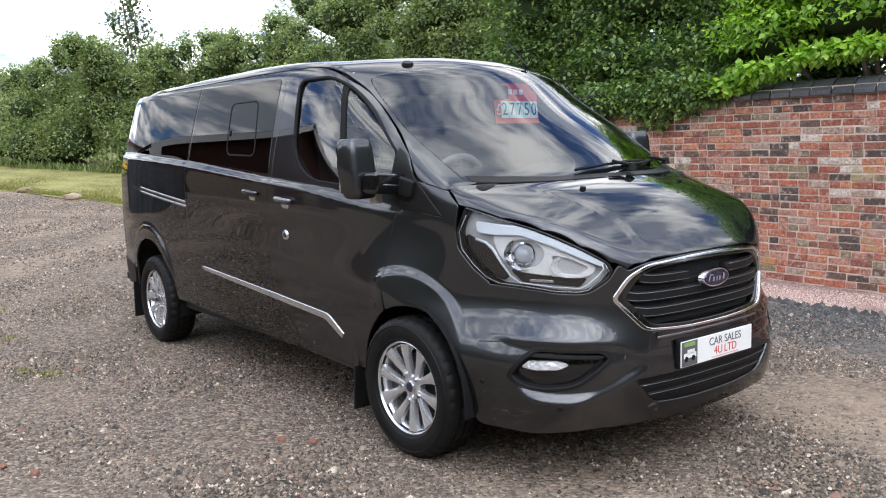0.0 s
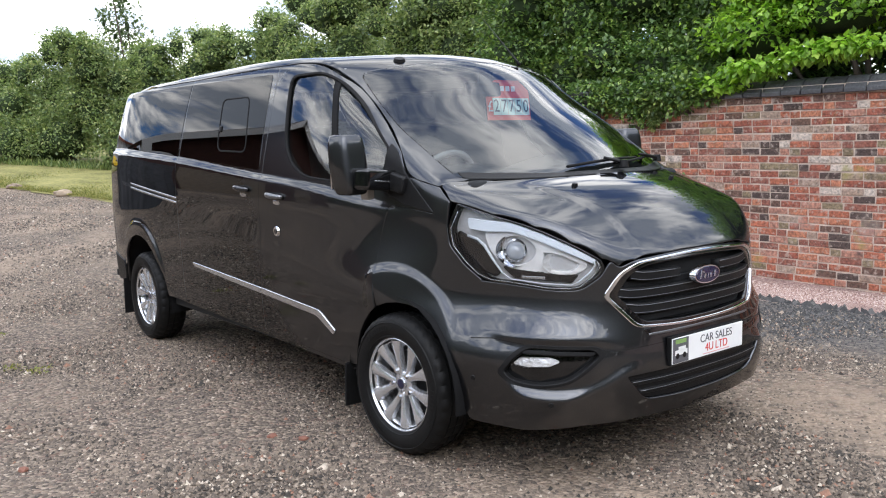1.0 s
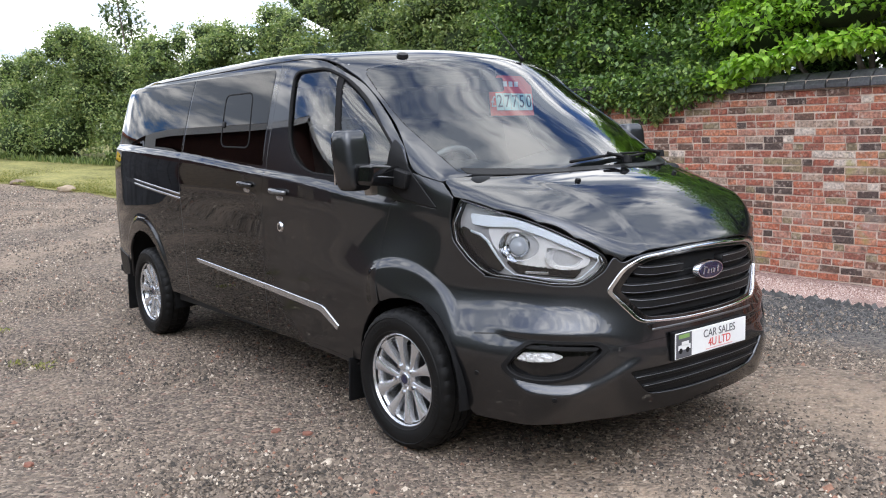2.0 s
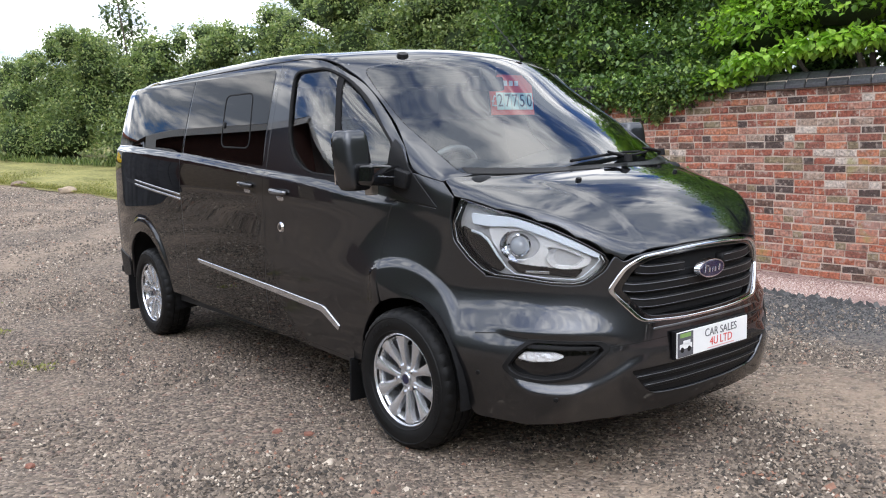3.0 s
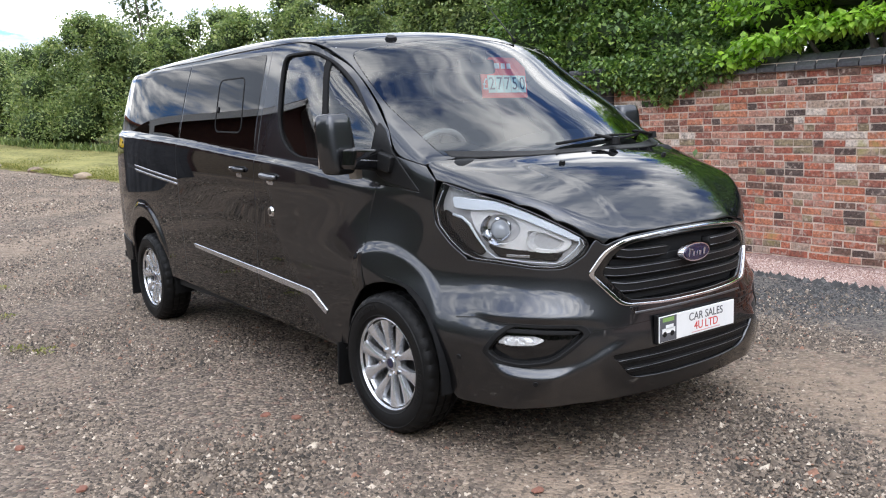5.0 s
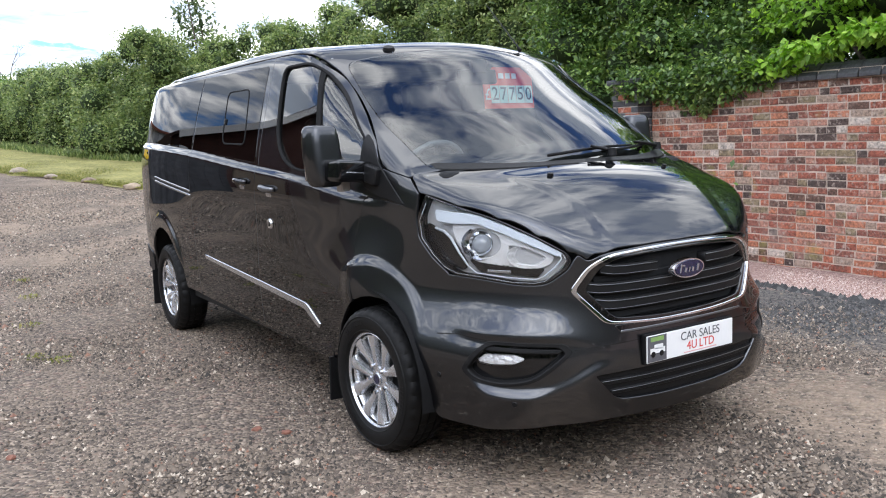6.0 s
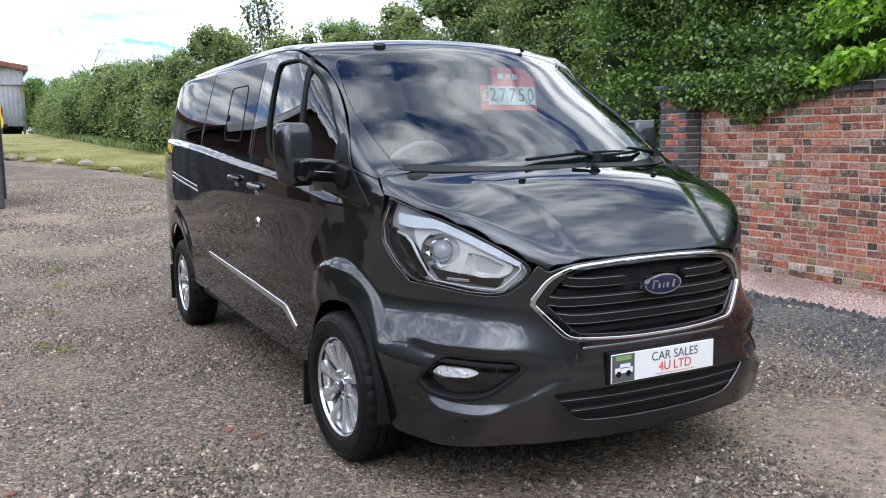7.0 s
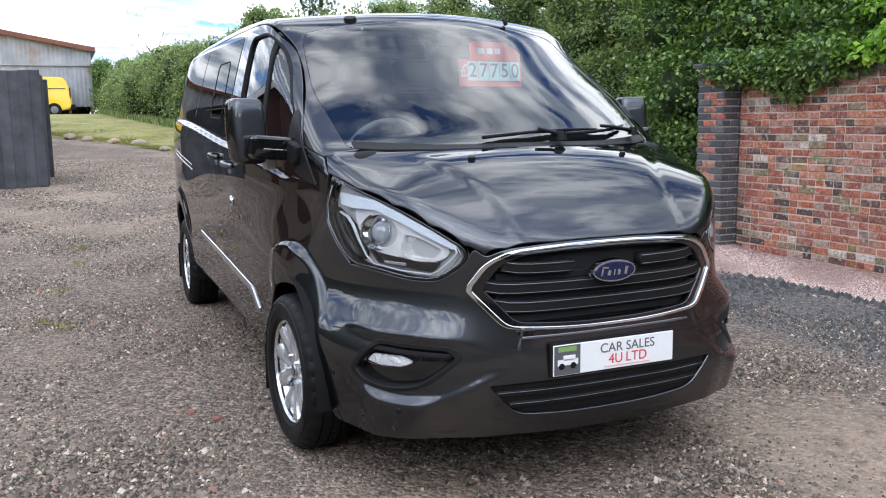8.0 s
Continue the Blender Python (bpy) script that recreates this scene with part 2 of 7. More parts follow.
def gravel_material():
    """Grey-brown stone chippings with dusty wheel tracks, a dark tarry band and pink gravel along the wall."""
    m = bpy.data.materials.new("stone chippings")
    m.use_nodes = True
    n, l = m.node_tree.nodes, m.node_tree.links
    b = n["Principled BSDF"]
    b.inputs["Roughness"].default_value = 0.92
    tc = n.new("ShaderNodeTexCoord")
    P = tc.outputs["Object"]

    def noise(scale, detail=5.0):
        t = n.new("ShaderNodeTexNoise"); t.inputs["Scale"].default_value, t.inputs["Detail"].default_value = scale, detail
        l.new(P, t.inputs["Vector"])
        return t.outputs["Fac"]

    def ramp(src, stops):
        r = n.new("ShaderNodeValToRGB")
        while len(r.color_ramp.elements) < len(stops):
            r.color_ramp.elements.new(0.5)
        for e, (p, c) in zip(r.color_ramp.elements, stops):
            e.position, e.color = p, (*c, 1)
        l.new(src, r.inputs[0])
        return r.outputs[0]

    def mix(fac, a, c, mode="MIX"):
        x = n.new("ShaderNodeMix"); x.data_type, x.blend_type = "RGBA", mode
        for s, v in ((0, fac), (6, a), (7, c)):
            if isinstance(v, (int, float)):
                x.inputs[s].default_value = v
            elif isinstance(v, tuple):
                x.inputs[s].default_value = (*v, 1)
            else:
                l.new(v, x.inputs[s])
        return x.outputs[2]

    def math_(op, a, c):
        x = n.new("ShaderNodeMath"); x.operation = op
        for s, v in ((0, a), (1, c)):
            if isinstance(v, (int, float)):
                x.inputs[s].default_value = v
            else:
                l.new(v, x.inputs[s])
        x.use_clamp = op in ("MULTIPLY", "SUBTRACT")
        return x.outputs[0]

    def band(v, a, c):
        r = n.new("ShaderNodeMapRange"); r.interpolation_type = "SMOOTHSTEP"
        r.inputs["From Min"].default_value, r.inputs["From Max"].default_value = a, c
        l.new(v, r.inputs["Value"])
        return r.outputs[0]

    stones = []
    for sc in (55.0, 26.0):
        v = n.new("ShaderNodeTexVoronoi"); v.inputs["Scale"].default_value = sc
        l.new(P, v.inputs["Vector"])
        stones.append(v)
    sep = n.new("ShaderNodeSeparateXYZ"); l.new(P, sep.inputs[0])
    bw = n.new("ShaderNodeRGBToBW"); l.new(stones[0].outputs["Color"], bw.inputs[0])
    chip = ramp(bw.outputs[0], [(0.0, (0.037, 0.031, 0.024)), (0.35, (0.102, 0.080, 0.063)), (0.62, (0.179, 0.141, 0.109)), (0.80, (0.261, 0.208, 0.159)), (0.93, (0.372, 0.299, 0.229)), (1.0, (0.488, 0.407, 0.321))])
    bw2 = n.new("ShaderNodeRGBToBW"); l.new(stones[1].outputs["Color"], bw2.inputs[0])
    chip = mix(ramp(bw2.outputs[0], [(0.0, (0.5, 0.5, 0.5)), (0.25, (0, 0, 0)), (0.93, (0, 0, 0)), (1.0, (0.8, 0.8, 0.8))]), chip, (0.27, 0.15, 0.115))
    wander = noise(0.7, 6)
    # dust packed into the tracks
    dust = mix(noise(45), (0.20, 0.15, 0.108), (0.42, 0.325, 0.24))
    yw = math_("ADD", sep.outputs["Y"], math_("MULTIPLY", wander, 1.0))
    track = math_("MULTIPLY", band(sep.outputs["X"], 0.1, 1.2), math_("ADD", math_("MULTIPLY", band(yw, 0.9, 1.4), band(yw, 2.5, 1.9)), math_("MULTIPLY", band(yw, -0.75, -0.3), band(yw, 0.45, 0.0))))
    rear = math_("MULTIPLY", band(sep.outputs["X"], -3.5, -9.0), band(noise(0.9, 4), 0.40, 0.62))
    cam_side = math_("MULTIPLY", band(yw, 0.2, -0.7), band(noise(1.3, 5), 0.50, 0.66))
    dusty = math_("MULTIPLY", math_("ADD", math_("ADD", track, rear), math_("MULTIPLY", cam_side, 0.3)), band(noise(9.0, 6), 0.25, 0.62))
    col = mix(math_("MULTIPLY", dusty, 0.85), chip, dust)
    # dark loose tarmac planings
    tarry = math_("MULTIPLY", math_("MULTIPLY", band(yw, 2.4, 3.1), band(yw, 4.3, 3.9)), 0.75)
    col = mix(tarry, col, mix(bw.outputs[0], (0.035, 0.034, 0.034), (0.14, 0.135, 0.13)))
    # pink gravel along the wall
    pink = math_("MULTIPLY", band(yw, 4.05, 4.25), band(sep.outputs["X"], -7.0, -6.0))
    col = mix(pink, col, ramp(bw.outputs[0], [(0.0, (0.12, 0.07, 0.06)), (0.5, (0.30, 0.19, 0.165)), (1.0, (0.52, 0.41, 0.37))]))
    big = noise(2.3, 5)
    col = mix(0.45, col, mix(big, (0.65, 0.65, 0.66), (1.5, 1.43, 1.36)), "MULTIPLY")
    l.new(col, b.inputs["Base Color"])
    h = math_("ADD", math_("MULTIPLY", stones[0].outputs["Distance"], 0.9), math_("MULTIPLY", stones[1].outputs["Distance"], 0.5))
    bp = n.new("ShaderNodeBump"); bp.invert = True
    bp.inputs["Strength"].default_value, bp.inputs["Distance"].default_value = 1.0, 0.016
    l.new(h, bp.inputs["Height"]); l.new(bp.outputs[0], b.inputs["Normal"])
    return m


GRAVEL = gravel_material()
gx = np.concatenate([-np.geomspace(900, 13, 40), np.linspace(-12, 6, 181), np.geomspace(6.4, 900, 34)])
gy = np.concatenate([-np.geomspace(900, 6, 34), np.linspace(-5.6, 6.4, 121), np.geomspace(6.9, 900, 34)])
GX, GY = np.meshgrid(gx, gy)
GZ = ground_z(GX, GY)
near_ = (np.abs(GX + 3) < 9) & (np.abs(GY) < 6.4)
GZ = GZ + np.where(near_, 0.010 * (np.sin(GX * 3.1 + 1.7 * np.sin(GY * 1.3)) * np.sin(GY * 2.7 + GX)), 0) * np.clip(np.abs(np.abs(GY) - 0.87) * 3, 0, 1)
gn = len(gx)
ground = mesh_object("ground", np.stack([GX.ravel(), GY.ravel(), GZ.ravel()], 1), [(r * gn + c, r * gn + c + 1, (r + 1) * gn + c + 1, (r + 1) * gn + c) for r in range(len(gy) - 1) for c in range(gn - 1)], GRAVEL)
tagged(ground, "grey-brown stone chippings with dusty wheel tracks", "ground", kind="structure")


def ramp_random(name, source, stops, rough=0.85, scale=30.0, vary=0.35, bump=0.4, bump_scale=120.0, spots=None):
    """A surface whose colour is drawn at random for each object or each island."""
    m = bpy.data.materials.new(name)
    m.use_nodes = True
    n, l = m.node_tree.nodes, m.node_tree.links
    b = n["Principled BSDF"]
    b.inputs["Roughness"].default_value = rough
    if source == "object":
        o = n.new("ShaderNodeObjectInfo").outputs["Random"]
    else:
        o = n.new("ShaderNodeNewGeometry").outputs["Random Per Island"]
    r = n.new("ShaderNodeValToRGB")
    r.color_ramp.interpolation = "CONSTANT" if len(stops) > 4 else "LINEAR"
    while len(r.color_ramp.elements) < len(stops):
        r.color_ramp.elements.new(0.5)
    for e, (p, c) in zip(r.color_ramp.elements, stops):
        e.position, e.color = p, (*c, 1)
    l.new(o, r.inputs[0])
    g = n.new("ShaderNodeNewGeometry")
    t = n.new("ShaderNodeTexNoise"); t.inputs["Scale"].default_value, t.inputs["Detail"].default_value = scale, 6
    l.new(g.outputs["Position"], t.inputs["Vector"])
    mr = n.new("ShaderNodeMapRange"); mr.inputs["From Min"].default_value, mr.inputs["From Max"].default_value = 0.3, 0.7
    mr.inputs["To Min"].default_value, mr.inputs["To Max"].default_value = 1 - vary, 1 + vary
    l.new(t.outputs["Fac"], mr.inputs["Value"])
    x = n.new("ShaderNodeMix"); x.data_type, x.blend_type = "RGBA", "MULTIPLY"
    x.inputs[0].default_value = 1.0
    l.new(r.outputs[0], x.inputs[6]); l.new(mr.outputs[0], x.inputs[7])
    out = x.outputs[2]
    for col, sc, lo, hi, amount in spots or ():
        s = n.new("ShaderNodeTexNoise"); s.inputs["Scale"].default_value, s.inputs["Detail"].default_value = sc, 7
        l.new(g.outputs["Position"], s.inputs["Vector"])
        q = n.new("ShaderNodeMapRange"); q.inputs["From Min"].default_value, q.inputs["From Max"].default_value, q.inputs["To Max"].default_value = lo, hi, amount
        l.new(s.outputs["Fac"], q.inputs["Value"])
        y = n.new("ShaderNodeMix"); y.data_type = "RGBA"; y.inputs[7].default_value = (*col, 1)
        l.new(q.outputs[0], y.inputs[0]); l.new(out, y.inputs[6])
        out = y.outputs[2]
    l.new(out, b.inputs["Base Color"])
    if bump:
        t2 = n.new("ShaderNodeTexNoise"); t2.inputs["Scale"].default_value, t2.inputs["Detail"].default_value = bump_scale, 5
        l.new(g.outputs["Position"], t2.inputs["Vector"])
        bp = n.new("ShaderNodeBump"); bp.inputs["Strength"].default_value, bp.inputs["Distance"].default_value = bump, 0.008
        l.new(t2.outputs["Fac"], bp.inputs["Height"]); l.new(bp.outputs[0], b.inputs["Normal"])
    return m


# ---- leaves and shrubs ----
def leaf_material(name, stops, back=0.42):
    m = ramp_random(name, "island", stops, rough=0.42, vary=0.2, bump=0)
    n, l = m.node_tree.nodes, m.node_tree.links
    b = n["Principled BSDF"]
    o = n["Material Output"]
    t = n.new("ShaderNodeBsdfTranslucent")
    hs = n.new("ShaderNodeHueSaturation"); hs.inputs["Value"].default_value, hs.inputs["Saturation"].default_value = 1.5, 1.1
    src = b.inputs["Base Color"].links[0].from_socket
    l.new(src, hs.inputs["Color"]); l.new(hs.outputs[0], t.inputs[0])
    x = n.new("ShaderNodeMixShader"); x.inputs[0].default_value = back
    l.new(b.outputs[0], x.inputs[1]); l.new(t.outputs[0], x.inputs[2]); l.new(x.outputs[0], o.inputs[0])
    return m


HEDGE_LEAF = leaf_material("hawthorn leaf", [(0.0, (0.074, 0.115, 0.040)), (0.45, (0.156, 0.216, 0.072)), (0.8, (0.251, 0.316, 0.114)), (1.0, (0.400, 0.425, 0.180))])
DARK_LEAF = leaf_material("ivy leaf", [(0.0, (0.041, 0.085, 0.022)), (0.5, (0.103, 0.182, 0.046)), (0.85, (0.179, 0.276, 0.063)), (1.0, (0.345, 0.455, 0.110))], 0.3)
BRIGHT_LEAF = leaf_material("young hazel leaf", [(0.0, (0.110, 0.207, 0.030)), (0.4, (0.221, 0.386, 0.055)), (0.8, (0.373, 0.580, 0.090)), (1.0, (0.497, 0.690, 0.152))], 0.45)
FAR_LEAF = leaf_material("pale tree leaf", [(0.0, (0.05, 0.075, 0.03)), (0.5, (0.09, 0.13, 0.05)), (1.0, (0.16, 0.20, 0.09))])
BLOSSOM = material("cream elder blossom", (0.70, 0.68, 0.55), rough=0.8, vary=0.1)
# dark green of the solid crown cores, standing in for the shade inside
SHADE = material("dark crown core with shade painted in", (0.034, 0.055, 0.020), rough=1.0, vary=0.5, scale=6)
BARK = material("grey-brown bark", (0.085, 0.068, 0.052), rough=0.95, vary=0.35, scale=14, bump=0.5, bump_scale=60)
rng = np.random.default_rng(7)


def unit(n):
    d = rng.normal(size=(n, 3))
    return d / np.linalg.norm(d, axis=1, keepdims=True)


def leaf_mesh(name, pts, out, size, mat, parent, label="", droop=0.3, long=1.5):
    """Many small pointed leaves, folded along the midrib, one island each."""
    n = len(pts)
    d = unit(n) + out * 0.5 + np.array([0, 0, -droop])
    d /= np.linalg.norm(d, axis=1, keepdims=True)
    side = np.cross(d, unit(n) * 0.5 + out * 0.3 + np.array([0, 0, 0.9]))
    side /= np.linalg.norm(side, axis=1, keepdims=True) + 1e-9
    nor = np.cross(side, d)
    s = (size * rng.uniform(0.6, 1.35, n))[:, None]
    a = pts
    tip = pts + d * s * long
    m1 = pts + d * s * long * 0.45 + side * s * 0.5 + nor * s * 0.14
    m2 = pts + d * s * long * 0.45 - side * s * 0.5 + nor * s * 0.14
    v = np.stack([a, m1, tip, m2], 1).reshape(-1, 3)
    i = np.arange(n) * 4
    f = np.concatenate([np.stack([i, i + 1, i + 2], 1), np.stack([i, i + 2, i + 3], 1)])
    me = bpy.data.meshes.new(name)
    me.vertices.add(len(v)); me.vertices.foreach_set("co", v.astype(np.float32).ravel())
    me.loops.add(len(f) * 3); me.loops.foreach_set("vertex_index", f.astype(np.int32).ravel())
    me.polygons.add(len(f)); me.polygons.foreach_set("loop_start", np.arange(len(f), dtype=np.int32) * 3)
    me.update(calc_edges=True)
    me.materials.append(mat)
    ob = new(name, me)
    if parent:
        ob.parent = parent
    if label:
        ob["label"] = label
    return ob


def shrub(name, label, category, base, blobs, count, size, mat, group="", stems=5, core=0.55, shell=(0.58, 1.10), trunk_r=0.05, sprays=0.0):
    """A woody plant: stems from the ground, a crown of leaves round uneven clumps, dark solid cores within that stand
    in for inner shade. blobs: centre xyz, radii xyz.
    """
    top = tagged(new(name), label, category, group)
    top.location = base
    inv = -np.array(base)
    bl = np.array(blobs, float)
    w = (bl[:, 3] * bl[:, 4] + bl[:, 4] * bl[:, 5] + bl[:, 3] * bl[:, 5])
    pick = rng.choice(len(bl), count, p=w / w.sum())
    d = unit(count)
    d[:, 2] = np.where(d[:, 2] < -0.4, -d[:, 2], d[:, 2])
    lump = 1 + 0.16 * np.sin(d[:, 0] * 7 + pick * 1.3) * np.sin(d[:, 1] * 6 + pick) + 0.13 * np.sin(d[:, 2] * 9 + pick * 2.1)
    rad = rng.uniform(shell[0], shell[1], count) * lump
    if sprays:
        long_ = rng.random(count) < sprays
        rad = np.where(long_, rad * rng.uniform(1.0, 1.28, count), rad)
    p = bl[pick, :3] + d * bl[pick, 3:] * rad[:, None]
    p[:, 2] = np.maximum(p[:, 2], ground_z(p[:, 0], p[:, 1]) + 0.02)
    # nothing grows through the garden wall
    p[:, 1] = np.where((p[:, 0] > -4.6) & (p[:, 2] < 2.02) & (p[:, 1] > 5.0), np.maximum(p[:, 1], 6.0), p[:, 1])
    tagged(leaf_mesh("crown", p + inv, d, size, mat, top), kind="stuff")
    verts, faces = [], []
    bm = bmesh.new()
    bmesh.ops.create_icosphere(bm, subdivisions=2, radius=1)
    ico = np.array([v.co for v in bm.verts]); tri = [tuple(v.index for v in f.verts) for f in bm.faces]
    bm.free()
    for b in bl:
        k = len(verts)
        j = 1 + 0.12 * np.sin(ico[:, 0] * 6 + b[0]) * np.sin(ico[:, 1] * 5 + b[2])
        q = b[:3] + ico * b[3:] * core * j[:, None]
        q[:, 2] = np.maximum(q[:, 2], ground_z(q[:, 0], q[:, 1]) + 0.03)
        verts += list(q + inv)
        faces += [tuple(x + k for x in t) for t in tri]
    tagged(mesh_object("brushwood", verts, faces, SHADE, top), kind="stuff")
    for i in range(stems):
        b = bl[i % len(bl)]
        foot = np.array(base) + np.array([rng.uniform(-0.4, 0.4), rng.uniform(-0.3, 0.3), 0])
        foot[2] = ground_z(foot[0], foot[1]) - 0.03
        mid = (foot + b[:3]) / 2 + rng.normal(size=3) * 0.12
        head = b[:3] + np.array([0, 0, b[5] * 0.5])
        tube([foot + inv, mid + inv, b[:3] + inv, head + inv], [trunk_r, trunk_r * 0.75, trunk_r * 0.45, trunk_r * 0.15], BARK, "stem" if i else "trunk", top, sides=7)
    return top


def clumps(cx, cy, w, dpt, z0, z1, n, r):
    out = []
    for i in range(n):
        z = z0 + (z1 - z0) * (i + rng.random()) / n
        k = r * rng.uniform(0.7, 1.2) * (1.15 - 0.4 * (z - z0) / (z1 - z0))
        out.append((cx + rng.uniform(-w, w), cy + rng.uniform(-dpt, dpt), z, k, k * rng.uniform(0.8, 1.0), k * rng.uniform(0.7, 1.0)))
    return out


# hedgerow that curves round behind the drive
HEDGE_LINE = [(-37.0, 1.0), (-33.7, 1.4), (-30.5, 2.0), (-27.5, 2.5), (-24.6, 3.0), (-21.8, 3.7), (-19.4, 4.9), (-17.0, 6.0), (-14.6, 6.9), (-12.2, 7.5), (-9.8, 7.7), (-7.5, 7.6)]
HEDGE_TOP = [2.0, 2.1, 2.4, 2.6, 2.75, 3.25, 2.95, 3.35, 3.8, 4.4, 4.8, 5.0]
for (hx, hy), ht in zip(HEDGE_LINE, HEDGE_TOP):
    hz = float(ground_z(hx, hy))
    bl = clumps(hx, hy, 1.75, 0.5, hz + 0.35, hz + ht - 0.50, 22, 0.88)
    bl += [(hx + rng.uniform(-1.6, 1.6), hy + rng.uniform(-0.4, 0.4), hz + ht + rng.uniform(-0.45, 0.05), 0.34, 0.3, rng.uniform(0.25, 0.45)) for _ in range(12)]
    far = hx < -24
    shrub("hedgerow_shrub", "tall untrimmed green hawthorn shrub in the hedgerow behind the drive", "hedge", (hx, hy, hz), bl, 26000 if far else 43000, 0.056 if far else 0.052, HEDGE_LEAF, "hedgerow shrubs", stems=5, sprays=0.12)

# darker growth over the wall's end and beside the pier
for (hx, hy), ht, n in (((-6.4, 6.9), 4.8, 34000), ((-4.6, 6.9), 4.6, 40000), ((-3.0, 6.7), 4.3, 42000)):
    hz = -0.15
    bl = clumps(hx, hy, 0.85, 0.45, 0.6 if hx > -4 else 0.2, ht - 0.5, 15, 0.85)
    shrub("ivy_shrub", "dark ivy-clad shrub behind the brick wall", "shrub", (hx, hy, hz), bl, n, 0.050, DARK_LEAF, "shrubs behind the wall", stems=4, sprays=0.15)
for hx, hy in ((-0.6, 8.0), (1.6, 8.0), (3.8, 7.8)):
    shrub("hedgerow_shrub", "tall dense green shrub behind the garden wall", "shrub", (hx, hy, -0.15), clumps(hx, hy, 1.5, 0.4, 0.6, 4.8, 26, 0.95) + clumps(hx, hy - 0.3, 1.2, 0.2, 1.5, 3.0, 10, 0.75), 30000, 0.06, DARK_LEAF, "shrubs behind the wall", stems=4, sprays=0.15)
# light green hazel leaning over the coping
bl = [(-2.4, 6.15, 2.6, 0.75, 0.60, 0.50), (-1.5, 6.1, 2.72, 0.8, 0.62, 0.38), (-0.75, 6.2, 2.95, 0.8, 0.65, 0.45), (-1.9, 6.2, 3.2, 0.9, 0.7, 0.6), (-0.9, 6.3, 3.4, 0.95, 0.7, 0.6), (0.2, 6.4, 3.3, 0.9, 0.7, 0.6), (-1.6, 6.5, 4.0, 1.1, 0.8, 0.6), (-0.2, 6.6, 4.1, 1.1, 0.8, 0.7), (-2.6, 6.5, 3.7, 0.9, 0.7, 0.6), (1.1, 6.5, 3.7, 0.9, 0.7, 0.7)]
shrub("hazel", "light green leafy hazel hanging over the wall coping", "shrub", (-1.0, 6.9, -0.15), bl, 44000, 0.054, BRIGHT_LEAF, stems=7, core=0.62, shell=(0.62, 1.12), sprays=0.2)


# ---- the van: one smooth skin from which every panel is cut ----
def curve(xs, ys, blur=0.06):
    """A smooth curve through a few control values: a cubic spline, blurred over that many metres."""
    xs, ys = np.array(xs, float), np.array(ys, float)
    n, h = len(xs), np.diff(xs)
    m, v = np.eye(n), np.zeros(n)
    for i in range(1, n - 1):
        m[i, i - 1:i + 2] = h[i - 1], 2 * (h[i - 1] + h[i]), h[i]
        v[i] = 6 * ((ys[i + 1] - ys[i]) / h[i] - (ys[i] - ys[i - 1]) / h[i - 1])
    q = np.linalg.solve(m, v)
    t = np.linspace(xs[0], xs[-1], 5001)
    i = np.clip(np.searchsorted(xs, t) - 1, 0, n - 2)
    a, b, d = xs[i + 1] - t, t - xs[i], h[i]
    y = (q[i] * a ** 3 + q[i + 1] * b ** 3) / (6 * d) + (ys[i] / d - q[i] * d / 6) * a + (ys[i + 1] / d - q[i + 1] * d / 6) * b
    n = max(3, int(blur / (t[1] - t[0])))
    k = np.hanning(2 * n + 3)[1:-1]
    p = np.concatenate([2 * y[0] - y[n:0:-1], y, 2 * y[-1] - y[-2:-n - 2:-1]])
    y = np.convolve(p, k / k.sum(), "valid")
    return lambda x: np.interp(x, t, y)


def step(a, b, x):
    s = np.clip((x - a) / (b - a), 0, 1)
    return s * s * s * (s * (6 * s - 15) + 10)


def smax(a, b, k):
    h = np.clip(0.5 + 0.5 * (a - b) / k, 0, 1)
    return b + (a - b) * h + k * h * (1 - h)


# half width of the side by height, its taper towards the nose, nose and roof lines
SIDE = curve([0.2, 0.33, 0.5, 0.75, 1.0, 1.15, 1.30, 1.6, 1.85, 2.05], [0.945, 0.965, 0.982, 0.993, 0.997, 0.992, 0.978, 0.912, 0.838, 0.765], 0.09)
TAPER = curve([-4.5, -1.4, -0.6, -0.13, 0.2, 0.45, 1.2], [0.0, 0.0, 0.03, 0.085, 0.12, 0.135, 0.14], 0.25)
NOSE = curve([0.15, 0.22, 0.3, 0.4, 0.5, 0.6, 0.7, 0.8, 0.9, 1.0, 1.3], [0.86, 0.955, 0.995, 1.015, 1.018, 1.008, 0.999, 0.995, 0.992, 0.985, 0.9], 0.07)
ROOF = curve([-4.6, -4.2, -3.0, -2.0, -1.2, -0.8, -0.55, -0.3, 0.0, 0.3, 0.45, 0.58, 0.72, 0.86, 0.95, 1.1],
             [1.90, 1.935, 1.985, 2.0, 1.99, 1.965, 1.915, 1.758, 1.570, 1.382, 1.295, 1.255, 1.188, 1.085, 0.99, 0.80], 0.11)
BELT = curve([-4.5, -3.65, -2.48, -1.27, -0.69, -0.15, 1.2], [1.46, 1.44, 1.385, 1.295, 1.25, 1.175, 1.1], 0.4)
REAR = curve([0.2, 0.5, 1.0, 1.5, 2.1], [-4.28, -4.33, -4.30, -4.22, -4.10], 0.3)


REAR_TAPER = curve([-4.6, -4.35, -4.1, -3.8, -3.4, -2.6, 1.2], [0.20, 0.125, 0.07, 0.03, 0.006, 0.0, 0.0], 0.2)
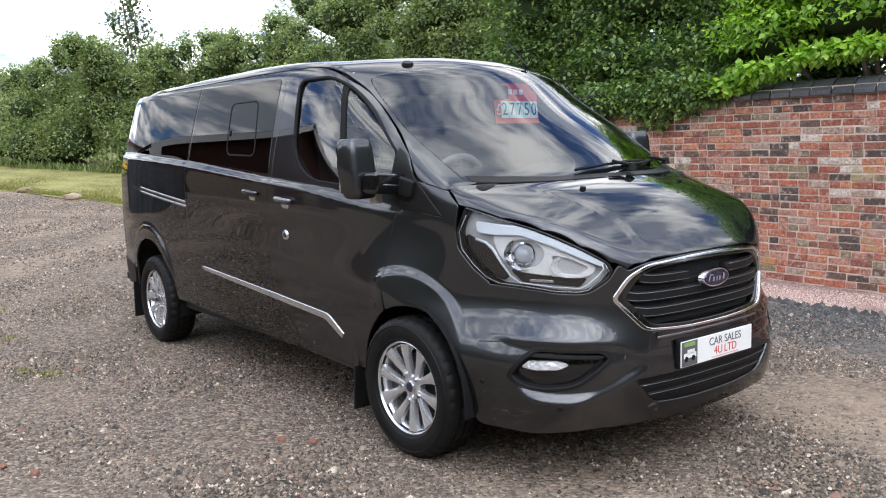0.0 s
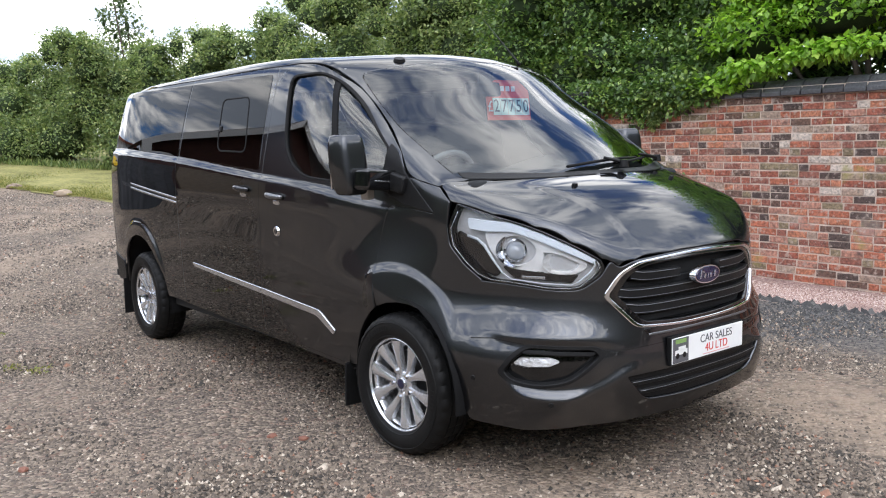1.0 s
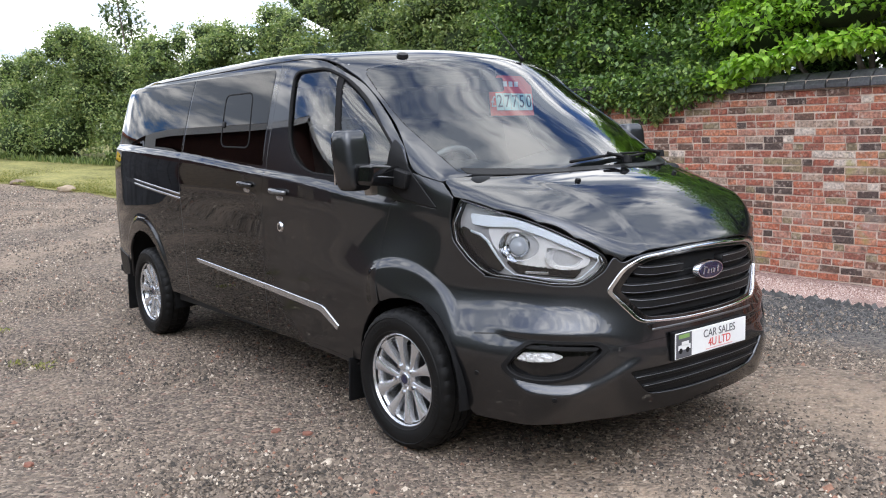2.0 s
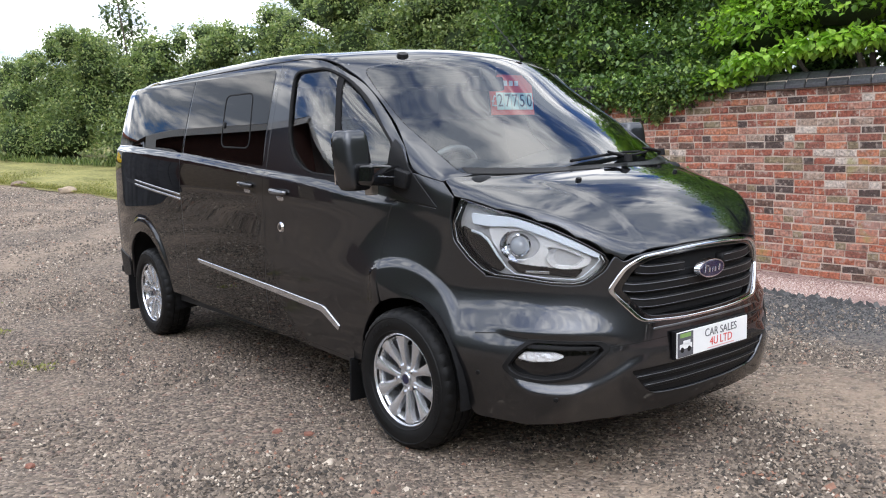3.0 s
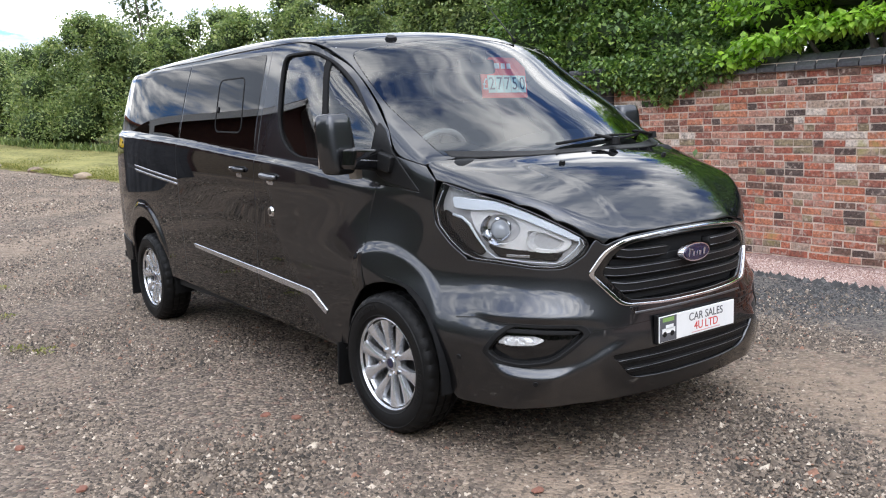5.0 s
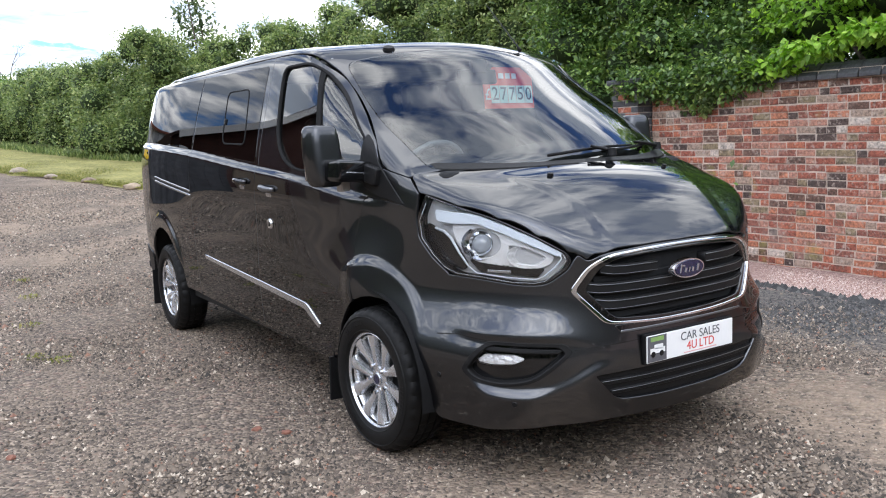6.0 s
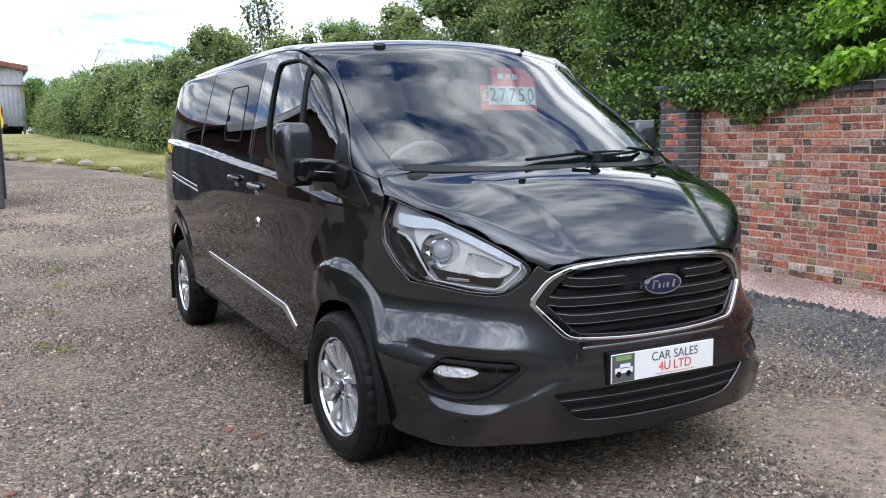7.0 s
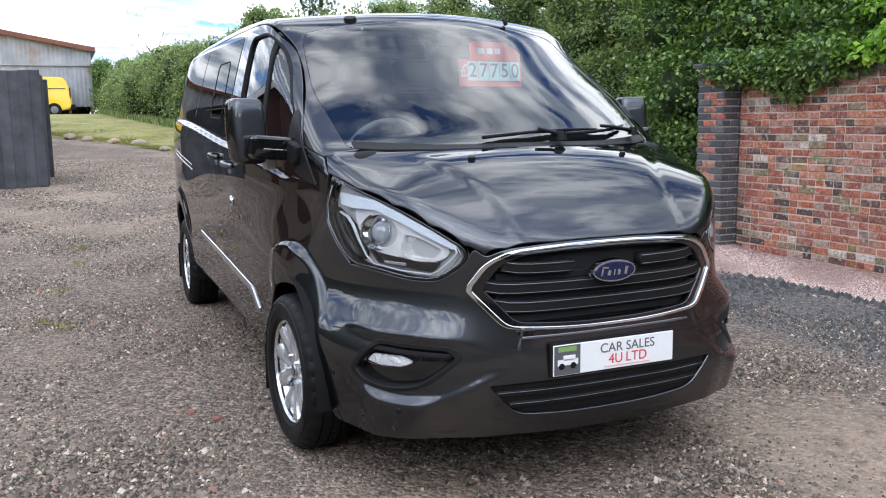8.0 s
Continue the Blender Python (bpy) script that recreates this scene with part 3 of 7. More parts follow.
# by degrees round the nose: the crease under the lamps and the lip under the fog lamps
SHOULDER = curve([0, 24, 29, 34, 43, 52, 56, 62, 90], [0.59, 0.605, 0.634, 0.648, 0.657, 0.662, 0.668, 0.676, 0.70], 3.0)
CHIN = curve([0, 22, 27, 31, 38, 48, 53, 56, 60, 90], [0.51, 0.50, 0.485, 0.449, 0.402, 0.401, 0.436, 0.495, 0.56, 0.60], 3.0)


def body(x, y, z):
    """Below nought inside the van's outer skin."""
    v = np.abs(y)
    ahead = step(-0.35, 0.5, x)
    up = step(0.5, 0.85, z) * ahead + step(0.66, 1.14, z) * (1 - ahead)
    w = SIDE(z) - TAPER(x) * (0.12 + 0.88 * up)
    crease = BELT(x)
    w = w + 0.018 * (1 - step(-0.026, 0.012, z - crease)) * step(-0.42, -0.02, z - crease) * (1 - step(-0.35, 0.1, x))
    w = w - REAR_TAPER(x)
    # flared arches: a shelf that catches the sky over each wheel
    w = w + 0.017 * (1 - step(0.408, 0.450, np.hypot(x + 0.04, z - 0.46))) * step(0.58, 0.76, z) * step(-0.30, -0.15, x)
    w = w + 0.018 * (1 - step(0.460, 0.505, np.hypot(x + 3.32, z - 0.43))) * step(0.50, 0.70, z)
    n = 2.9
    dx = np.clip((x + 0.05) / (NOSE(z) + 0.05), 0, 9)
    side = ((dx ** n + (v / w) ** n) ** (1 / n) - 1) * 0.95
    # sculpting of the nose: a shoulder under the lamps, a lip under the fog lamps, a hollow round the plate
    turn = np.degrees(np.arctan2(v, np.maximum(x, 0.01)))
    nose = (x > 0)
    u = z - SHOULDER(turn)
    side = side - nose * 0.015 * step(22, 46, turn) * (1 - step(50, 63, turn)) * np.where(u > 0, np.clip(1 - u / 0.09, 0, 1) ** 1.3, 1 - step(0.0, 0.05, -u))
    side = side - nose * 0.024 * (0.35 * step(19, 30, turn) + 0.65 * step(33, 42, turn)) * (1 - step(47, 57, turn)) * (1 - step(-0.002, 0.050, z - CHIN(turn)))
    top = (z - ROOF(np.minimum(x + (0.40 - 0.27 * step(0.3, 0.9, x)) * v * v * step(-1.3, -0.5, x), 1.1)) + (0.07 - 0.05 * step(-0.9, 0.0, x)) * v * v) * 0.8
    # raised middle of the bonnet between two creases
    yc = 0.545 - 0.16 * step(0.3, 0.95, x)
    top = top - 0.005 * (1 - step(-0.055, 0.025, v - yc)) * step(0.36, 0.56, x)
    d = smax(side, top, 0.055 - 0.024 * step(0.25, 0.6, x))
    back = REAR(z) - x + 0.12 * v * v
    return smax(d, back, 0.12)


def surface(kind, a, b, sgn):
    """Points of the skin. side: a = x, b = z; top: a = x, b = y; turn: a = degrees round the nose axis, b = z; back: a = y, b = z."""
    a, b = np.asarray(a, float), np.asarray(b, float)
    if kind == "side":
        at = lambda d: (a, sgn * d, b)
        lo, hi = np.full_like(a, 0.3), np.full_like(a, 1.3)
    elif kind == "top":
        at = lambda d: (a, b * sgn, d)
        lo, hi = np.full_like(a, 0.6), np.full_like(a, 2.3)
    elif kind == "turn":
        c, s = np.cos(np.radians(a)), np.sin(np.radians(a))
        at = lambda d: (d * c, sgn * d * s, b)
        lo, hi = np.full_like(a, 0.3), np.full_like(a, 1.6)
    else:
        at = lambda d: (-d, a * sgn, b)
        lo, hi = np.full_like(a, 3.6), np.full_like(a, 4.8)
    for _ in range(34):
        m = (lo + hi) / 2
        inside = body(*at(m)) < 0
        lo, hi = np.where(inside, m, lo), np.where(inside, hi, m)
    p = np.stack([np.broadcast_to(q, lo.shape) for q in at((lo + hi) / 2)], 1)
    e, g = 0.012, np.empty_like(p)
    for i in range(3):
        d = np.zeros(3); d[i] = e
        g[:, i] = body(*(p + d).T) - body(*(p - d).T)
    return p, g / np.linalg.norm(g, axis=1, keepdims=True)


def rounded(pts, r):
    """A closed outline with its corners rounded. A third value on a point overrides r."""
    out, n = [], len(pts)
    for i in range(n):
        p, a, b = np.array(pts[i][:2], float), np.array(pts[i - 1][:2], float), np.array(pts[(i + 1) % n][:2], float)
        rr = pts[i][2] if len(pts[i]) > 2 else r
        la, lb = np.linalg.norm(a - p), np.linalg.norm(b - p)
        q = min(rr, la * 0.48, lb * 0.48)
        if q <= 1e-6:
            out.append(p)
            continue
        s, e = p + (a - p) * q / la, p + (b - p) * q / lb
        out += [s * (1 - t) ** 2 + p * 2 * t * (1 - t) + e * t * t for t in (0, 0.25, 0.5, 0.75, 1)]
    return np.array(out)


def resampled(loop, res, sc):
    out, n = [], len(loop)
    for i in range(n):
        a, b = loop[i], loop[(i + 1) % n]
        k = max(1, int(math.ceil(np.linalg.norm((b - a) * sc) / res)))
        out += [a + (b - a) * j / k for j in range(k)]
    return np.array(out)


def inside_loop(pts, loop):
    x, y = pts[:, 0], pts[:, 1]
    c = np.zeros(len(pts), bool)
    for i in range(len(loop)):
        (x1, y1), (x2, y2) = loop[i - 1], loop[i]
        k = (y1 > y) != (y2 > y)
        with np.errstate(divide="ignore", invalid="ignore"):
            c ^= k & (x < (x2 - x1) * (y - y1) / (y2 - y1) + x1)
    return c


def panel(name, kind, outline, mat, parent, label="", holes=(), r=0.02, res=0.02, lift=0.0, flange=0.018, sgn=-1, edge_round=0.004):
    """A skin panel cut to an outline, with turned-in edges."""
    from mathutils.geometry import delaunay_2d_cdt
    sc = np.array([0.0145, 1.0]) if kind == "turn" else np.array([1.0, 1.0])
    rr = lambda q: rounded([(p[0] * sc[0], *p[1:]) for p in q], r) / sc
    loops = [resampled(rr(outline), res, sc)] + [resampled(rr(h), res * 0.7, sc) for h in holes]
    lo, hi = loops[0].min(0), loops[0].max(0)
    gx, gy = np.meshgrid(np.arange(lo[0], hi[0], res / sc[0]), np.arange(lo[1], hi[1], res))
    g = np.stack([gx.ravel(), gy.ravel()], 1)
    keep = inside_loop(g, loops[0])
    for h in loops[1:]:
        keep &= ~inside_loop(g, h)
    g = g[keep]
    if len(g):
        bd = np.concatenate(loops) * sc
        near = np.concatenate([np.min(np.sum((bd[None] - (c * sc)[:, None]) ** 2, 2), 1) for c in np.array_split(g, len(g) // 400 + 1)]) > (res * 0.45) ** 2
        g = g[near]
    pts, edges = list(np.concatenate(loops + [g])), []
    k = 0
    for lp in loops:
        edges += [(k + i, k + (i + 1) % len(lp)) for i in range(len(lp))]
        k += len(lp)
    v2, _, f2, *_ = delaunay_2d_cdt([Vector((p[0] * sc[0], p[1])) for p in pts], edges, [], 0, 1e-7)
    q = np.array([(v[0] / sc[0], v[1]) for v in v2])
    f = np.array(f2)
    mid = q[f].mean(1)
    ok = inside_loop(mid, loops[0])
    for h in loops[1:]:
        ok &= ~inside_loop(mid, h)
    f = f[ok]
    p, nn = surface(kind, q[:, 0], q[:, 1], sgn)
    p = p + nn * lift
    a, b, c = p[f[:, 0]], p[f[:, 1]], p[f[:, 2]]
    if np.mean(np.einsum("ij,ij->i", np.cross(b - a, c - a), nn[f[:, 0]])) < 0:
        f = f[:, ::-1]
    verts, norms, faces = list(p), list(nn), [tuple(map(int, t)) for t in f]
    if flange:
        count = {}
        for t in faces:
            for i in range(3):
                e = (t[i], t[(i + 1) % 3])
                count[e] = count.get(e, 0) + 1
        rim = [e for e in count if (e[1], e[0]) not in count]
        ring, tang = {}, {}
        for i, j in rim:
            d = p[j] - p[i]
            d = d / (np.linalg.norm(d) + 1e-9)
            for s in (i, j):
                tang[s] = tang.get(s, 0) + d
        for s, d in tang.items():
            o = np.cross(d, nn[s]); o = o / (np.linalg.norm(o) + 1e-9)
            base = len(verts)
            verts += [p[s] + o * edge_round - nn[s] * edge_round, p[s] + o * edge_round - nn[s] * flange]
            m = o * 0.9 + nn[s] * 0.43
            norms += [m / np.linalg.norm(m), o]
            ring[s] = base
        for i, j in rim:
            faces += [(j, i, ring[i], ring[j]), (ring[j], ring[i], ring[i] + 1, ring[j] + 1)]
    ob = mesh_object(name, verts, faces, mat, parent, label)
    ob.data.normals_split_custom_set_from_vertices([tuple(map(float, v)) for v in norms])
    return ob


def both(name, kind, outline, mat, parent, label="", **kw):
    """The panel on the driver's side and its twin on the other."""
    return [panel(name, kind, outline, mat, parent, label, sgn=s, **kw) for s in (-1, 1)]


van = tagged(new("van"), "dark grey metallic panel van with tinted side windows, parked on gravel", "van")

# seam lines, x and z, along the right side
def arch(cx, r, a0, a1, n=12):
    return [(cx + r * math.cos(radians(t)), 0.335 + r * 1.02 * math.sin(radians(t)), 0.0) for t in np.linspace(a0, a1, n)]


G = 0.0025  # half a shut line
FRONT_ARCH, REAR_ARCH, ARCH_X = 0.392, 0.47, 0.03
rear_quarter = [(-4.18, 0.44), (-4.20, 1.0), (-4.14, 1.5), (-4.02, 1.90), (-2.50 - G, 1.905, 0.0), (-2.50 - G, 0.40, 0.0)] + arch(-3.3, REAR_ARCH, 8, 172)
slide_door = [(-2.50 + G, 1.905, 0.0), (-1.29 - G, 1.91, 0.0), (-1.265 - G, 1.66), (-1.265 - G, 1.29), (-1.285 - G, 0.98), (-1.33 - G, 0.60), (-1.33 - G, 0.385), (-2.50 + G, 0.415, 0.0)]
front_door = [(-1.29 + G, 1.91), (-0.98, 1.905, 0.1), (-0.78, 1.87, 0.1), (-0.58, 1.765, 0.1), (-0.22, 1.53, 0.1), (-0.085, 1.42), (-0.02, 1.32, 0.0), (0.18, 1.15, 0.0), (-0.11, 1.18),
              (-0.175, 0.99, 0.1), (-0.165, 0.80)] + arch(ARCH_X, FRONT_ARCH, 118, 176, 7) + [(-0.46, 0.355), (-1.33 + G, 0.385), (-1.33 + G, 0.60), (-1.285 + G, 0.98), (-1.265 + G, 1.29), (-1.265 + G, 1.66)]
door_window = [(-1.125, 1.845, 0.07), (-0.80, 1.845, 0.1), (-0.66, 1.795, 0.1), (-0.38, 1.615, 0.1), (-0.16, 1.44, 0.03), (-0.10, 1.235, 0.02), (-0.50, 1.275), (-0.82, 1.295, 0.12), (-0.97, 1.365, 0.14), (-1.055, 1.48, 0.15), (-1.10, 1.68, 0.1)]
back_p, _ = surface("turn", [73.0, 73.4, 72.3, 66.9, 61.2], [1.155, 1.10, 1.01, 0.925, 0.863], -1)
lamp_back = [(float(p[0]), float(p[2]), 0.02) for p in back_p]
fender = [(-0.107, 1.172), (0.18, 1.143, 0.0), (0.01, 1.302, 0.0), (0.06, 1.290, 0.0), (0.19, 1.262, 0.0), (0.268, 1.20, 0.005)] + lamp_back + [(0.36, 0.80), (0.36, 0.62, 0.0)] + arch(ARCH_X, FRONT_ARCH, 41, 114, 8) + [(-0.16, 0.80), (-0.17, 0.99, 0.1)]
both("rear_quarter_panel", "side", rear_quarter, PAINT, van, res=0.015)
SLIDERS = both("sliding_door", "side", slide_door, PAINT, van, res=0.015)
DOORS = both("front_door", "side", front_door, PAINT, van, holes=[door_window], res=0.014)
both("front_wing", "side", fender, PAINT, van, res=0.009)

# roof with its pillars round the windscreen: the cantrail joins the doors
rail_x = [-4.02, -3.2, -2.5, -1.29, -0.98, -0.78, -0.58, -0.4, -0.22, -0.085, -0.01, 0.06, 0.19]
rail_z = [1.905, 1.91, 1.912, 1.917, 1.912, 1.877, 1.772, 1.655, 1.537, 1.427, 1.332, 1.296, 1.268]
rail_p, _ = surface("side", rail_x, rail_z, -1)
edge = [(float(p[0]), float(-p[1]), 0.05) for p in rail_p]
screen = [(0.475, 0.0, 0.3), (0.42, 0.35, 0.2), (0.30, 0.61, 0.1), (0.205, 0.735, 0.04), (-0.20, 0.765, 0.1), (-0.635, 0.695, 0.05), (-0.54, 0.35, 0.3), (-0.515, 0.0, 0.3)]
mirrored = lambda q: [p for p in q] + [(p[0], -p[1], *p[2:]) for p in q[::-1] if abs(p[1]) > 1e-6]
scut = lambda e: [(p[0] + e * (1 if p[0] > 0 else -1), p[1] + (e if p[1] > 0.4 else 0), p[2]) for p in screen]
roof_line = edge + [(0.20, 0.79, 0.0), (0.216, 0.755, 0.0)]
roof_out = roof_line + [(0.50, 0.0, 0.0)] + [(p[0], -p[1], 0.0) for p in roof_line[::-1]]
panel("roof", "top", roof_out, PAINT, van, "grey metallic roof and windscreen pillars", holes=[mirrored(scut(0.004))], r=0.02, res=0.03)
W_SCREEN = panel("windscreen", "top", mirrored(screen), SCREEN, van, "wide raked windscreen reflecting clouds", r=0.05, res=0.04, lift=-0.002, flange=0.0)
W_SCREEN.visible_shadow = False
panel("tailgate", "back", [(-0.83, 0.45), (0.83, 0.45), (0.83, 1.2), (0.74, 1.86), (-0.74, 1.86), (-0.83, 1.2)], PAINT, van, r=0.05, res=0.06)

headlamp = [(69.5, 1.195, 0.01), (58, 1.15, 0.06), (47, 1.10, 0.06), (38.3, 1.032, 0.06), (31.8, 0.965, 0.02), (30.8, 0.935, 0.02), (32.0, 0.90, 0.02), (36.6, 0.845, 0.03), (42, 0.842, 0.04), (52, 0.862, 0.05), (60, 0.868, 0.04), (66, 0.93, 0.05), (71.5, 1.01, 0.05), (72.6, 1.10, 0.03)]
# bonnet, between the wings and over the lamps and grille
lamp_top = [(58, 1.157), (47, 1.107), (38.3, 1.039), (31.6, 0.972), (29.2, 0.962), (27.2, 0.934), (23, 0.962), (12, 0.977), (0, 0.979)]
lamp_p, _ = surface("turn", [a for a, _ in lamp_top], [b for _, b in lamp_top], -1)
corner_p, _ = surface("side", [0.198, 0.276, 0.315], [1.270, 1.206, 1.200], -1)
bonnet_side = [(float(p[0]), float(abs(p[1])), 0.008) for p in list(corner_p) + list(lamp_p)]
bonnet_half = [(0.50, 0.0, 0.3), (0.44, 0.35, 0.2), (0.32, 0.62, 0.1), (0.226, 0.757, 0.02), (0.207, 0.79, 0.01)] + bonnet_side
panel("bonnet", "top", mirrored(bonnet_half), PAINT, van, "grey metallic bonnet", r=0.03, res=0.015)

# nose, cut in degrees round the front axle line and height
grille = [(-31.3, 0.815, 0.02), (-27.5, 0.905, 0.03), (-22.5, 0.948, 0.05), (-9, 0.963, 0.1), (9, 0.963, 0.1), (22.5, 0.948, 0.05), (27.5, 0.905, 0.03), (31.3, 0.815, 0.02), (23.6, 0.677, 0.03), (9, 0.66, 0.1), (-9, 0.66, 0.1), (-23.6, 0.677, 0.03)]
fog = [(55.8, 0.50, 0.02), (52.5, 0.58, 0.03), (49, 0.622, 0.02), (33.2, 0.612, 0.02), (31.2, 0.58, 0.02), (35.8, 0.51, 0.04), (39.5, 0.462, 0.04), (46.5, 0.44, 0.05), (53.0, 0.46, 0.03)]
intake = [(-27.0, 0.48, 0.02), (-21.5, 0.36, 0.04), (-9, 0.345, 0.1), (9, 0.345, 0.1), (21.5, 0.36, 0.04), (27.0, 0.48, 0.02), (10, 0.485, 0.1), (-10, 0.485, 0.1)]
flip = lambda q: [(-p[0], *p[1:]) for p in q]
bumper_half = [(0, 0.972, 0.1), (12, 0.970, 0.1), (23, 0.955, 0.03), (27.3, 0.925, 0.02), (29.3, 0.955, 0.01), (30.3, 0.932, 0.02), (31.6, 0.895, 0.02), (36.4, 0.838, 0.03), (42, 0.835, 0.04), (52, 0.855, 0.05), (60.5, 0.862, 0.02), (66.0, 0.86, 0.01), (70, 0.80, 0.03), (71, 0.62, 0.0)]
for t in (36, 28, 20, 12, 4, -3):
    ax, az = ARCH_X + FRONT_ARCH * math.cos(radians(t)), 0.335 + FRONT_ARCH * 1.02 * math.sin(radians(t))
    pp, _ = surface("side", [ax], [az], -1)
    bumper_half.append((math.degrees(math.atan2(-pp[0][1], pp[0][0])), az, 0.0))
bumper_half += [(64, 0.262, 0.03), (52, 0.255, 0.05), (38, 0.28, 0.05), (24, 0.285, 0.1), (0, 0.272, 0.1)]
bumper = bumper_half + [(-p[0], *p[1:]) for p in bumper_half[::-1] if abs(p[0]) > 0.1]
grow = lambda q, k: [(c0 + (p[0] - c0) * k, c1 + (p[1] - c1) * k, *p[2:]) for c0, c1 in [(sum(p[0] for p in q) / len(q), sum(p[1] for p in q) / len(q))] for p in q]
panel("bumper", "turn", bumper, PAINT, van, "grey metallic front bumper", holes=[grille, fog, flip(fog), intake], r=0.02, res=0.008, sgn=-1)


# ---- van details ----
def strip(path, width):
    """An outline round a polyline of that width."""
    p = [np.array(q, float) for q in path]
    up, dn = [], []
    for i, q in enumerate(p):
        d = p[min(i + 1, len(p) - 1)] - p[max(i - 1, 0)]
        n = np.array([-d[1], d[0]]) / np.linalg.norm(d)
        up.append(tuple(q + n * width / 2)); dn.append(tuple(q - n * width / 2))
    return [(*q, 0.0) for q in up + dn[::-1]]


def on_skin(kind, a, b, sgn=-1, lift=0.0):
    p, n = surface(kind, [a], [b], sgn)
    return Vector(p[0] + n[0] * lift), Vector(n[0])


def facing(p, n, roll=0.0):
    """A pose at p whose z axis is the outward normal n."""
    return Matrix.Translation(p) @ n.to_track_quat("Z", "Y").to_matrix().to_4x4() @ pose(0, 0, 0, 0, 0, roll)


def disc(name, kind, a, b, r, h, mat, parent, label="", sgn=-1, flat=1.0, lift=0.0, seg=24):
    p, n = on_skin(kind, a, b, sgn, lift)
    bm = bmesh.new()
    bmesh.ops.create_cone(bm, cap_ends=True, segments=seg, radius1=r, radius2=r * 0.82, depth=h, matrix=facing(p, n) @ Matrix.Diagonal((1, flat, 1, 1)) @ Matrix.Translation((0, 0, h / 2)))
    return part(name, bm, mat, parent, label, smooth=True)


WHITE_PAINT = material("white enamel", (0.80, 0.80, 0.79), rough=0.35, vary=0.03)
BLUE_ENAMEL = material("dark blue enamel", (0.006, 0.010, 0.045), rough=0.15, vary=0.1, coat=0.7)
GREY_INK = material("dark grey ink", (0.10, 0.10, 0.11), rough=0.6, vary=0.0)
RED_INK = material("red ink", (0.62, 0.06, 0.05), rough=0.6, vary=0.0)
PALE_INK = material("pale red ink", (0.72, 0.42, 0.40), rough=0.6, vary=0.0)
LEAF_INK = material("green ink", (0.20, 0.33, 0.10), rough=0.6, vary=0.2)
CARD_RED = material("orange red card", (0.80, 0.13, 0.08), rough=0.5, vary=0.05)
REFLECTOR = material("chromed lamp reflector", (0.93, 0.94, 0.96), rough=0.18, metal=0.12, vary=0.10, scale=20, bump=0.6, bump_scale=14, coat=0.6)
MIRROR_BOWL = material("silvered bowl", (0.92, 0.93, 0.95), rough=0.07, metal=1.0, vary=0.0, bump=0.25, bump_scale=22)
LAMP_SHELL = material("silver grey lamp shell", (0.55, 0.56, 0.58), rough=0.2, vary=0.1, coat=0.4)
FACETED = material("faceted lamp reflector", (0.90, 0.91, 0.93), rough=0.12, metal=0.35, vary=0.25, scale=60, bump=1.0, bump_scale=60)
LIGHT_GUIDE = material("clear light guide", (0.82, 0.89, 0.98), rough=0.15, vary=0.0, coat=1.0)
SATIN = material("satin silver trim", (0.55, 0.56, 0.58), rough=0.22, metal=0.9, vary=0.03)
DARK_SATIN = material("dark satin trim", (0.20, 0.205, 0.215), rough=0.3, metal=0.8, vary=0.03)
LENS_AMBER = material("smoked clear indicator lens", (0.42, 0.40, 0.38), rough=0.12, vary=0.1, coat=0.5)

# dark inner shell behind the shut lines
both("inner_panel", "side", [(-4.1, 0.46), (-4.0, 1.86), (-1.29, 1.88), (-0.9, 1.87), (-0.60, 1.74), (-0.10, 1.38), (0.10, 1.18), (0.18, 1.05), (0.22, 0.72)] + arch(0, 0.44, 60, 170, 8) + [(-0.5, 0.40), (-2.75, 0.43)] + arch(-3.3, 0.5, 12, 168, 10),
     DARK_METAL, van, holes=[[(-1.17, 1.87, 0.05), (-0.78, 1.86, 0.05), (-0.36, 1.63, 0.05), (-0.13, 1.45, 0.02), (-0.07, 1.22, 0.02), (-0.8, 1.275), (-1.1, 1.5, 0.1)]], res=0.08, lift=-0.024, flange=0)
panel("bonnet_liner", "top", [(0.50, 0.70, 0), (0.74, 0.56, 0), (0.86, 0.42, 0), (0.90, 0, 0), (0.86, -0.42, 0), (0.74, -0.56, 0), (0.50, -0.70, 0), (0.24, -0.72, 0), (0.24, 0.72, 0)], DARK_METAL, van, res=0.1, lift=-0.03, flange=0)

